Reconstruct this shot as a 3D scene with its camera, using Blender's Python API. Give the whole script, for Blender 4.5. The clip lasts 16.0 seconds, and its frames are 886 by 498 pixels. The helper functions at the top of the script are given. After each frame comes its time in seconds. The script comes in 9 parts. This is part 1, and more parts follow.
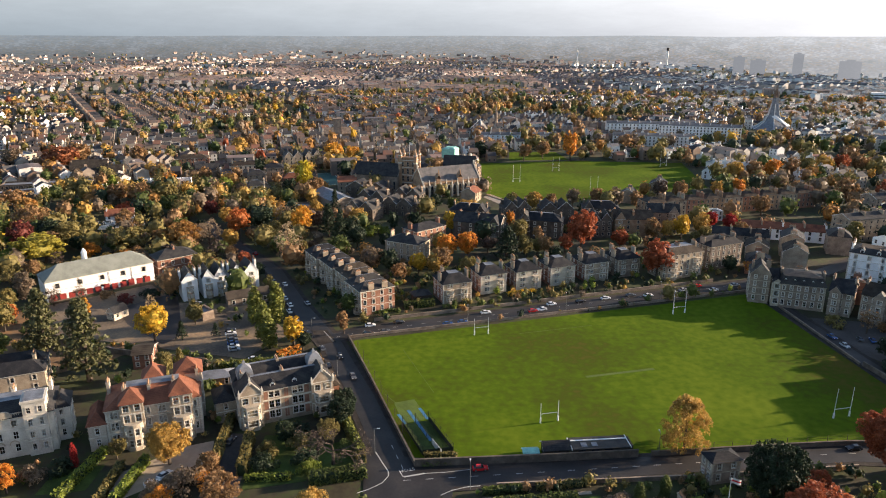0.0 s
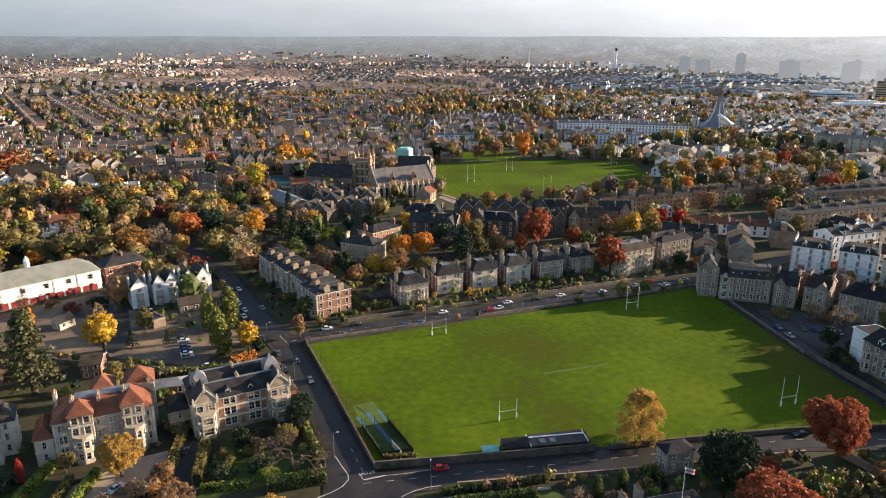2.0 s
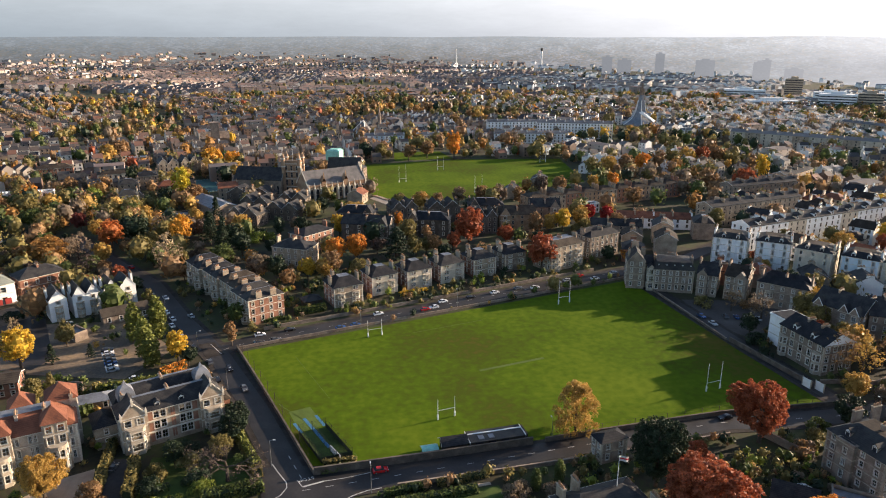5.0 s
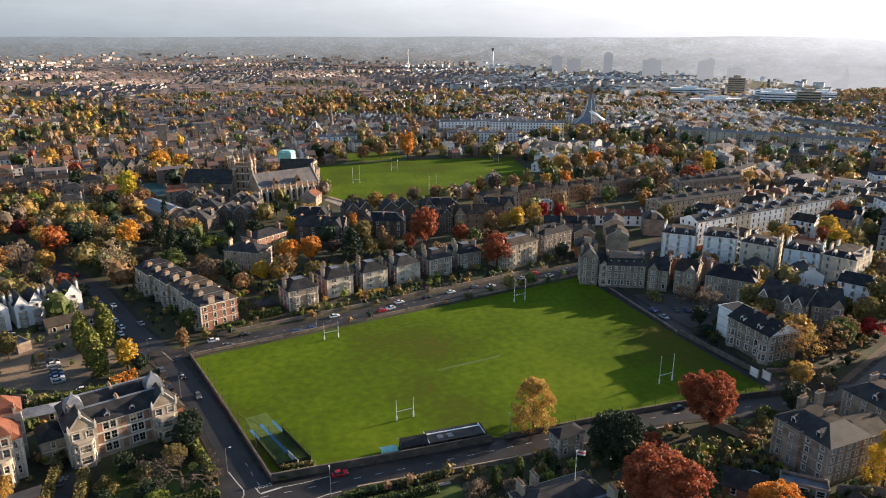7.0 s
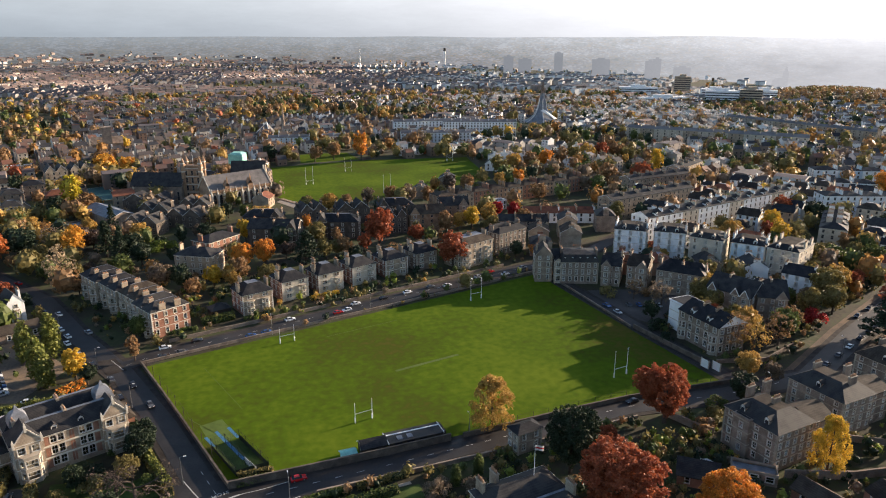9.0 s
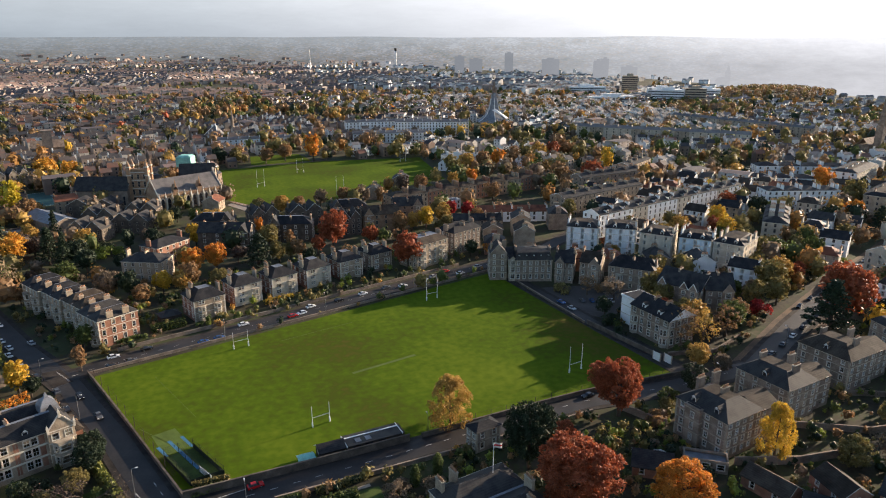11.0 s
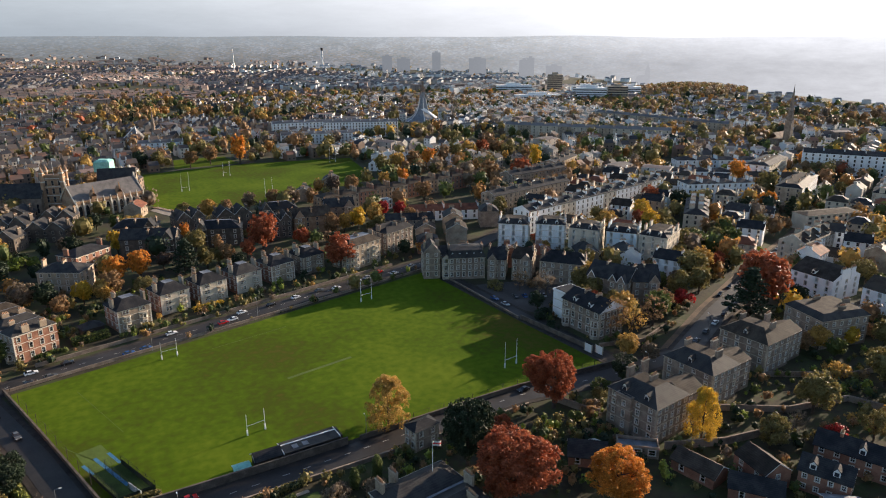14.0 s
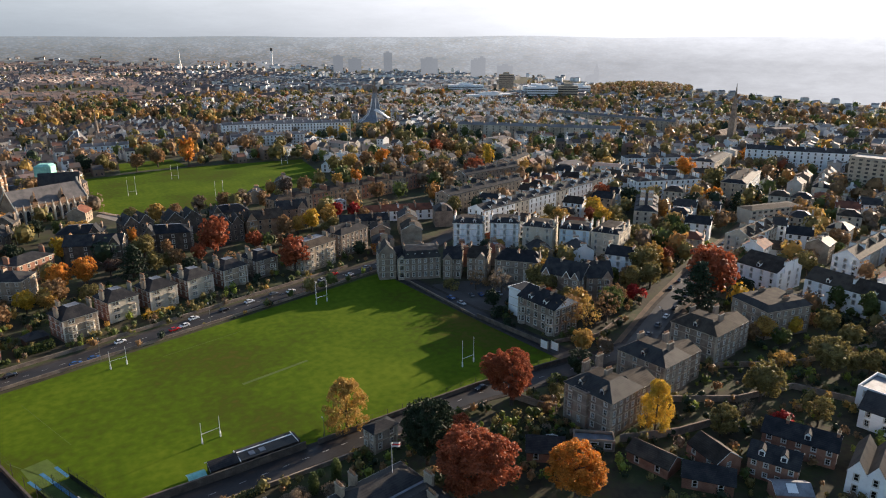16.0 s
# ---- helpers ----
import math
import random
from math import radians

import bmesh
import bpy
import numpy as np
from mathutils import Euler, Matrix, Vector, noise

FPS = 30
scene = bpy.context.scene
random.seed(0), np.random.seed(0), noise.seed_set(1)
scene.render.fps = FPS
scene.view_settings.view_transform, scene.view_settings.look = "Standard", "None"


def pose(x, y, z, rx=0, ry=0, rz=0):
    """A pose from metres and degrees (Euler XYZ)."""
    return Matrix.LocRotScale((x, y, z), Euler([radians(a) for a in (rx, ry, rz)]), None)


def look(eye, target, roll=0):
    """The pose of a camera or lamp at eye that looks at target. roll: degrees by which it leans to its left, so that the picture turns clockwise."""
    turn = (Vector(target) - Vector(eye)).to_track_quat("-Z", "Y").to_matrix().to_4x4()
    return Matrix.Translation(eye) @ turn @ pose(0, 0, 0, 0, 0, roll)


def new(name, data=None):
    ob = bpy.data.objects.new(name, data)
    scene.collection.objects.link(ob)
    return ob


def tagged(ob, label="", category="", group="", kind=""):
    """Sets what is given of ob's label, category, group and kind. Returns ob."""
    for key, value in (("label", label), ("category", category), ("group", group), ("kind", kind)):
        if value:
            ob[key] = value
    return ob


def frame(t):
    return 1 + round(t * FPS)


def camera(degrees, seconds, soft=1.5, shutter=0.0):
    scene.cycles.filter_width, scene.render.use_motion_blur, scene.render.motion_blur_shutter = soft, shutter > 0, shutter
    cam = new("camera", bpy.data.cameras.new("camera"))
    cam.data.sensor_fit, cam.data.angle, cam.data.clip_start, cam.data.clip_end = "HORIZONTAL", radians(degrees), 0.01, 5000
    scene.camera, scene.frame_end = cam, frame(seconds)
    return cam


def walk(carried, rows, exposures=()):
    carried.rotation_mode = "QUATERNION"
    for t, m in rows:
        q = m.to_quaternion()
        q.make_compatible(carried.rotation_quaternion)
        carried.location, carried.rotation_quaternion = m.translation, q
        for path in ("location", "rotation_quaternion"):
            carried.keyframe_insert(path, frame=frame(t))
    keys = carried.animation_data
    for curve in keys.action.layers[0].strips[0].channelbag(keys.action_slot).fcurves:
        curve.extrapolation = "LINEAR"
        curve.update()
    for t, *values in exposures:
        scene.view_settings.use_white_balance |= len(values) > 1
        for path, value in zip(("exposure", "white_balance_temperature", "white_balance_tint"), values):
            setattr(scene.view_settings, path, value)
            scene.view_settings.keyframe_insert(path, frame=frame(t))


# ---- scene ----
# The camera hovers 112 m over the gardens and pans steadily to its right.
cam = camera(65.15, 16.0, soft=1.05)
EYE = 112.0
EXPO, SKY, SUNS, GLOW = 1.30, 0.094, 5.0, 0.41
ROWS = [(0, 0.0, -17.17), (1, 1.893, -17.16), (2, 3.80, -17.13), (3, 5.70, -17.10), (4, 7.605, -17.11), (6.5, 12.42, -17.10), (8, 15.285, -17.11), (9, 17.20, -17.11),
        (11.5, 22.07, -17.10), (12.5, 24.0, -17.11), (14, 26.87, -17.14), (15, 28.79, -17.15), (16, 30.73, -17.13)]
walk(cam, [(t, pose(0, 0, EYE, 90 + pitch, 0, -yaw)) for t, yaw, pitch in ROWS], [(0, EXPO, 6500, 15), (4, EXPO - 0.03, 6460, 15), (8, EXPO - 0.11, 6380, 15), (12, EXPO - 0.22, 6300, 14), (16, EXPO - 0.32, 6220, 14)])

# ---- light ----
SUN_BEARING, SUN_HEIGHT = 77.5, 13.0   # degrees clockwise from +y, degrees above the horizon
world = bpy.data.worlds.new("sky")
scene.world = world
world.use_nodes = True
wn = world.node_tree
sky = wn.nodes.new("ShaderNodeTexSky")
sky.sky_type, sky.sun_disc = "NISHITA", False
sky.sun_elevation, sky.sun_rotation = radians(SUN_HEIGHT), radians(SUN_BEARING)
sky.air_density, sky.dust_density, sky.ozone_density = 1.0, 0.8, 1.4
wn.links.new(sky.outputs[0], wn.nodes["Background"].inputs[0])
wn.nodes["Background"].inputs[1].default_value = SKY
lamp = bpy.data.lights.new("sun", "SUN")
lamp.energy, lamp.angle, lamp.color = SUNS, radians(0.6), (1.0, 0.81, 0.585)
sb, sh = radians(SUN_BEARING), radians(SUN_HEIGHT)
sun = new("sun", lamp)
sun.matrix_world = look((400 * math.sin(sb), 400 * math.cos(sb), 300), (400 * math.sin(sb) - math.sin(sb) * math.cos(sh), 400 * math.cos(sb) - math.cos(sb) * math.cos(sh), 300 - math.sin(sh)))


# ---- materials ----
def material(name, stops, scale=1.0, rough=0.8, bump=0.3, fine=8.0, island=0.0, spec=0.3, metal=0.0, trans=0.0, courses=None):
    """A surface: colour ramp over two scales of noise, shifted per object or per mesh island, with fine relief."""
    m = bpy.data.materials.new(name)
    m.use_nodes = True
    nt = m.node_tree
    N, L = nt.nodes, nt.links
    b = N["Principled BSDF"]
    co = N.new("ShaderNodeNewGeometry")
    a = N.new("ShaderNodeTexNoise"); a.inputs["Scale"].default_value = scale; a.inputs["Detail"].default_value = 3
    c = N.new("ShaderNodeTexNoise"); c.inputs["Scale"].default_value = scale * fine; c.inputs["Detail"].default_value = 2
    L.new(co.outputs["Position"], a.inputs["Vector"]); L.new(co.outputs["Position"], c.inputs["Vector"])
    mix = N.new("ShaderNodeMath"); mix.operation = "MULTIPLY_ADD"; mix.inputs[1].default_value = 0.45
    L.new(c.outputs["Fac"], mix.inputs[0]); L.new(a.outputs["Fac"], mix.inputs[2])
    off = N.new("ShaderNodeMath"); off.operation = "SUBTRACT"; off.inputs[1].default_value = 0.225
    L.new(mix.outputs[0], off.inputs[0])
    last = off.outputs[0]
    if island:
        if island > 0:
            rnd = co.outputs["Random Per Island"]
        else:
            rnd = N.new("ShaderNodeObjectInfo").outputs["Random"]
        sh_ = N.new("ShaderNodeMath"); sh_.operation = "SUBTRACT"; sh_.inputs[1].default_value = 0.5
        L.new(rnd, sh_.inputs[0])
        mu = N.new("ShaderNodeMath"); mu.operation = "MULTIPLY_ADD"; mu.inputs[1].default_value = abs(island)
        L.new(sh_.outputs[0], mu.inputs[0]); L.new(last, mu.inputs[2])
        last = mu.outputs[0]
    if courses:
        br = N.new("ShaderNodeTexWave"); br.wave_type, br.bands_direction = "BANDS", "Z"
        br.inputs["Scale"].default_value = 0.314 / courses; br.inputs["Distortion"].default_value = 0.4
        L.new(co.outputs["Position"], br.inputs["Vector"])
        mc = N.new("ShaderNodeMath"); mc.operation = "MULTIPLY_ADD"; mc.inputs[1].default_value = 0.12
        L.new(br.outputs["Fac"], mc.inputs[0]); L.new(last, mc.inputs[2])
        last = mc.outputs[0]
    r = N.new("ShaderNodeValToRGB")
    r.color_ramp.elements.remove(r.color_ramp.elements[1])
    for i, (p, col) in enumerate(stops):
        e = r.color_ramp.elements[0] if i == 0 else r.color_ramp.elements.new(p)
        e.position, e.color = p, (*col, 1)
    L.new(last, r.inputs["Fac"])
    L.new(r.outputs["Color"], b.inputs["Base Color"])
    b.inputs["Roughness"].default_value, b.inputs["Metallic"].default_value = rough, metal
    b.inputs["Specular IOR Level"].default_value = spec
    if bump:
        bp = N.new("ShaderNodeBump"); bp.inputs["Strength"].default_value = bump; bp.inputs["Distance"].default_value = 0.05
        L.new(c.outputs["Fac"], bp.inputs["Height"]); L.new(bp.outputs[0], b.inputs["Normal"])
    if trans:
        tr = N.new("ShaderNodeBsdfTranslucent"); L.new(r.outputs["Color"], tr.inputs[0])
        ms = N.new("ShaderNodeMixShader"); ms.inputs[0].default_value = trans
        L.new(b.outputs[0], ms.inputs[1]); L.new(tr.outputs[0], ms.inputs[2])
        L.new(ms.outputs[0], N["Material Output"].inputs[0])
    return m


def two(c, k=0.25):
    """A ramp from a darker to a lighter tone of one colour."""
    return [(0.25, tuple(x * (1 - k) for x in c)), (0.75, tuple(min(1, x * (1 + k)) for x in c))]


STONE = material("bath_stone", [(0.2, (0.17, 0.125, 0.092)), (0.5, (0.31, 0.24, 0.172)), (0.8, (0.46, 0.375, 0.275))], 0.3, 0.85, 0.4, 9, -0.15, courses=0.35)
GREYSTONE = material("pennant_stone", [(0.2, (0.12, 0.088, 0.068)), (0.5, (0.225, 0.17, 0.13)), (0.8, (0.35, 0.275, 0.21))], 0.4, 0.9, 0.5, 9, -0.2, courses=0.3)
PALE = material("pale_dressed_stone", [(0.2, (0.27, 0.22, 0.165)), (0.5, (0.40, 0.335, 0.255)), (0.8, (0.50, 0.43, 0.335))], 0.5, 0.8, 0.2, 8, -0.15)
DRESS = material("white_limestone_dressing", [(0.2, (0.44, 0.39, 0.31)), (0.5, (0.60, 0.545, 0.455)), (0.8, (0.70, 0.65, 0.57))], 0.6, 0.8, 0.2, 8, -0.1)
SOOT = material("sooty_stone", [(0.2, (0.05, 0.041, 0.035)), (0.5, (0.095, 0.075, 0.06)), (0.8, (0.17, 0.135, 0.105))], 0.4, 0.9, 0.5, 9, -0.2, courses=0.3)
VILLASTONE = material("villa_limestone", [(0.2, (0.25, 0.205, 0.16)), (0.5, (0.40, 0.34, 0.275)), (0.8, (0.54, 0.475, 0.39))], 0.3, 0.85, 0.4, 9, -0.2, courses=0.35)
LIMEWASH = material("pale_limestone", [(0.2, (0.40, 0.355, 0.295)), (0.5, (0.58, 0.53, 0.455)), (0.8, (0.72, 0.675, 0.60))], 0.3, 0.8, 0.2, 9, -0.12)
CREAM = material("cream_render", two((0.53, 0.46, 0.36), 0.2), 0.3, 0.8, 0.1, 8, -0.2)
WHITE = material("white_render", two((0.82, 0.815, 0.80), 0.1), 0.25, 0.75, 0.1, 8, -0.1)
BLUE = material("pale_blue_render", two((0.55, 0.63, 0.68), 0.1), 0.25, 0.75, 0.1, 8)
BRICK = material("red_brick", [(0.2, (0.16, 0.072, 0.048)), (0.5, (0.26, 0.12, 0.077)), (0.8, (0.36, 0.19, 0.125))], 0.4, 0.85, 0.4, 10, -0.15, courses=0.22)
SLATE = material("slate_roof", [(0.2, (0.013, 0.014, 0.017)), (0.5, (0.026, 0.026, 0.029)), (0.8, (0.058, 0.055, 0.052))], 0.35, 0.65, 0.4, 9, -0.35, 0.14, courses=0.3)
MOSSY = material("weathered_tile_roof", [(0.2, (0.022, 0.018, 0.015)), (0.5, (0.045, 0.036, 0.029)), (0.8, (0.085, 0.069, 0.054))], 0.3, 0.75, 0.4, 9, -0.3, 0.08, courses=0.3)
GREYROOF = material("pale_grey_slates", [(0.2, (0.07, 0.066, 0.064)), (0.5, (0.12, 0.112, 0.108)), (0.8, (0.18, 0.165, 0.155))], 0.3, 0.6, 0.3, 9, -0.2, 0.3, courses=0.3)
PALEPAVE = material("pale_paving", two((0.34, 0.29, 0.24), 0.25), 0.3, 0.9, 0.2, 10, 0, 0.1)
GREENROOF = material("grey_green_slate", two((0.20, 0.21, 0.18), 0.25), 0.3, 0.7, 0.3, 9, courses=0.3)
REDTILE = material("red_clay_tiles", [(0.2, (0.075, 0.03, 0.02)), (0.5, (0.165, 0.06, 0.034)), (0.8, (0.26, 0.10, 0.055))], 0.35, 0.8, 0.4, 9, -0.2, courses=0.3)
LEAD = material("grey_lead_sheet", two((0.20, 0.21, 0.23), 0.35), 0.4, 0.6, 0.2, 6, 0, 0.4, 0.25)
TRIM = material("white_painted_timber", two((0.78, 0.77, 0.74), 0.06), 1.0, 0.5, 0.0)
DARKWOOD = material("dark_timber", two((0.06, 0.045, 0.035), 0.3), 2.0, 0.7, 0.2)
POT = material("clay_pot", two((0.42, 0.24, 0.14), 0.25), 1.0, 0.85, 0.1, 6, -0.3)
ASPHALT = material("asphalt", [(0.25, (0.017, 0.0155, 0.0155)), (0.5, (0.027, 0.0245, 0.024)), (0.8, (0.045, 0.039, 0.036))], 0.12, 0.6, 0.2, 12, 0, 0.35)
PAVING = material("paving", two((0.052, 0.045, 0.04), 0.4), 0.3, 0.9, 0.2, 10, 0, 0.1)
LEAFLITTER = material("leaf_strewn_footway", [(0.25, (0.07, 0.05, 0.036)), (0.5, (0.13, 0.088, 0.055)), (0.8, (0.20, 0.12, 0.06))], 0.12, 0.9, 0.3, 14)
GRAVEL = material("gravel_drive", two((0.40, 0.32, 0.24), 0.2), 0.3, 0.9, 0.3, 12)
DUST = material("leaf_strewn_yard", [(0.25, (0.075, 0.062, 0.05)), (0.5, (0.17, 0.13, 0.092)), (0.8, (0.33, 0.225, 0.13))], 0.07, 0.9, 0.2, 14)
LEAFY = material("leaf_covered_soil", [(0.25, (0.10, 0.07, 0.045)), (0.5, (0.20, 0.125, 0.07)), (0.8, (0.33, 0.18, 0.075))], 0.12, 0.95, 0.3, 14)
YARD = material("tarmac_yard", two((0.075, 0.066, 0.06), 0.35), 0.08, 0.85, 0.2, 12)
GROUND = material("garden_ground", [(0.25, (0.026, 0.024, 0.015)), (0.45, (0.052, 0.045, 0.025)), (0.6, (0.05, 0.062, 0.02)), (0.8, (0.105, 0.08, 0.046))], 0.07, 0.95, 0.4, 9)
LAWN = material("garden_lawn", two((0.055, 0.083, 0.015), 0.5), 0.2, 0.9, 0.3, 12)
TURF = material("mown_turf", [(0.24, (0.098, 0.080, 0.016)), (0.38, (0.062, 0.083, 0.008)), (0.52, (0.074, 0.121, 0.006)), (0.74, (0.125, 0.168, 0.011))], 0.016, 1.0, 0.25, 22, 0, 0.05)
BALD = material("worn_turf", two((0.085, 0.127, 0.02), 0.2), 0.3, 0.95, 0.2, 10)
BLUEMAT = material("blue_matting", two((0.05, 0.17, 0.30), 0.25), 0.8, 0.8)
CHALK = material("white_line_paint", two((0.50, 0.49, 0.46), 0.25), 1.0, 0.8, 0.0)
STEEL = material("galvanised_steel", two((0.25, 0.26, 0.27), 0.2), 2.0, 0.45, 0.0, 6, 0, 0.5, 0.7)
POSTWHITE = material("white_post_paint", two((0.80, 0.80, 0.78), 0.05), 1.0, 0.4, 0.0)
COPPER = material("green_copper", two((0.27, 0.56, 0.48), 0.25), 0.5, 0.6)
BARK = material("bark", two((0.085, 0.065, 0.05), 0.35), 1.5, 0.95, 0.5, 5)
TYRE = material("rubber_tyre", two((0.02, 0.02, 0.02), 0.2), 5, 0.8, 0.0)
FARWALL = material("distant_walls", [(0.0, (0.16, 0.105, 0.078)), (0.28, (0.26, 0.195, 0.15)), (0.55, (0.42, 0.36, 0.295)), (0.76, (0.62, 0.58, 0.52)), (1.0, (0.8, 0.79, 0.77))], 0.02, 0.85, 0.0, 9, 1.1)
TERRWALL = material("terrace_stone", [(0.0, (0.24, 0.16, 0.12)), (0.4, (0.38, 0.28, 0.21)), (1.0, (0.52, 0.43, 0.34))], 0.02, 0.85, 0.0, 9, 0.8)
# Suburb walls and tiles: distance haze put into the colour as low contrast.
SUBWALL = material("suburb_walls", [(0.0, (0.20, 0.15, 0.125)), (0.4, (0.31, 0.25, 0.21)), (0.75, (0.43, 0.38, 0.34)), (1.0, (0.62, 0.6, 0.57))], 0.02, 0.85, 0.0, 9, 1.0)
SUBROOF = material("suburb_hazed_tile_roofs", [(0.1, (0.10, 0.085, 0.082)), (0.5, (0.17, 0.13, 0.118)), (0.9, (0.25, 0.165, 0.135))], 0.02, 0.78, 0.0, 9, 0.9, 0.4)
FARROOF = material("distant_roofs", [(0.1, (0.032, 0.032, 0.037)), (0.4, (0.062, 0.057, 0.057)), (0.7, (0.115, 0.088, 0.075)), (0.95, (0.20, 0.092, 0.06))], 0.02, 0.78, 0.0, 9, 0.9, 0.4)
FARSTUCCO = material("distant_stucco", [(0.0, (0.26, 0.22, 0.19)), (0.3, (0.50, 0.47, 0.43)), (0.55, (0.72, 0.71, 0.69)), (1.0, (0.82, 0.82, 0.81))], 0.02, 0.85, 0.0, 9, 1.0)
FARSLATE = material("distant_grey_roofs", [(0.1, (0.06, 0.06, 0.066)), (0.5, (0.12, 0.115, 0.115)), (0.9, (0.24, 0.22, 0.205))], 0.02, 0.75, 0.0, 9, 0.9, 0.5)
# Roof colour lifted to a pale grey that imitates distance haze.
HAZEROOF = material("haze_pale_roofs", [(0.1, (0.14, 0.14, 0.145)), (0.5, (0.21, 0.20, 0.195)), (0.9, (0.32, 0.29, 0.27))], 0.02, 0.75, 0.0, 9, 0.9, 0.5)
FARGLASS = material("distant_windows", two((0.03, 0.032, 0.04), 0.3), 1, 0.2, 0.0, 6, 0, 0.5)


def glass():
    m = bpy.data.materials.new("window_glass")
    m.use_nodes = True
    N, L = m.node_tree.nodes, m.node_tree.links
    N.remove(N["Principled BSDF"])
    fr = N.new("ShaderNodeFresnel"); fr.inputs[0].default_value = 1.5
    tr = N.new("ShaderNodeBsdfTransparent"); tr.inputs[0].default_value = (0.85, 0.88, 0.88, 1)
    gl = N.new("ShaderNodeBsdfGlossy"); gl.inputs["Roughness"].default_value = 0.03
    mx = N.new("ShaderNodeMixShader")
    L.new(fr.outputs[0], mx.inputs[0]); L.new(tr.outputs[0], mx.inputs[1]); L.new(gl.outputs[0], mx.inputs[2])
    L.new(mx.outputs[0], N["Material Output"].inputs[0])
    return m


GLASS = glass()


def leaf(name, c, k=0.45, tr=0.35):
    d = tuple(x * (1 - k) for x in c)
    l = tuple(min(1, x * (1 + k)) for x in c)
    return material(name, [(0.15, d), (0.5, c), (0.85, l)], 0.25, 0.6, 0.0, 8, 0.5, 0.25, trans=tr)


LEAF = {
    "green": leaf("green_leaves", (0.10, 0.125, 0.035)),
    "dark": leaf("dark_evergreen_leaves", (0.026, 0.042, 0.02), 0.4, 0.15),
    "olive": leaf("olive_leaves", (0.215, 0.175, 0.06)),
    "yellow": leaf("yellow_leaves", (0.58, 0.38, 0.045)),
    "gold": leaf("golden_leaves", (0.46, 0.29, 0.075)),
    "orange": leaf("orange_leaves", (0.60, 0.25, 0.04)),
    "rust": leaf("rust_red_leaves", (0.34, 0.098, 0.042)),
    "copper": leaf("copper_brown_leaves", (0.30, 0.18, 0.085)),
    "red": leaf("bright_red_leaves", (0.36, 0.035, 0.03)),
    "tan": leaf("tan_twigs", (0.215, 0.16, 0.108)),
    "twig": leaf("brown_winter_twigs", (0.10, 0.07, 0.052), 0.4, 0.1),
    "chartreuse": leaf("yellow_green_leaves", (0.33, 0.28, 0.045)),
    "russet": leaf("dull_russet_leaves", (0.27, 0.10, 0.045)),
    "cedar": leaf("olive_needles", (0.085, 0.085, 0.034), 0.45, 0.15),
    "maroon": leaf("maroon_leaves", (0.17, 0.045, 0.035)),
    "bronze": leaf("bronze_leaves", (0.36, 0.19, 0.055)),
    "rustred": leaf("burnt_orange_leaves", (0.46, 0.155, 0.045)),
    "amber": leaf("amber_leaves", (0.62, 0.33, 0.05)),
    "lemon": leaf("lemon_leaves", (0.50, 0.40, 0.04)),
    "straw": leaf("straw_twigs", (0.36, 0.27, 0.16)),
    "coral": leaf("coral_leaves", (0.52, 0.13, 0.06)),
    "moss": leaf("yellow_green_needles", (0.16, 0.17, 0.035), 0.4, 0.2),
    "lime": leaf("bright_hedge_leaves", (0.22, 0.26, 0.045)),
}


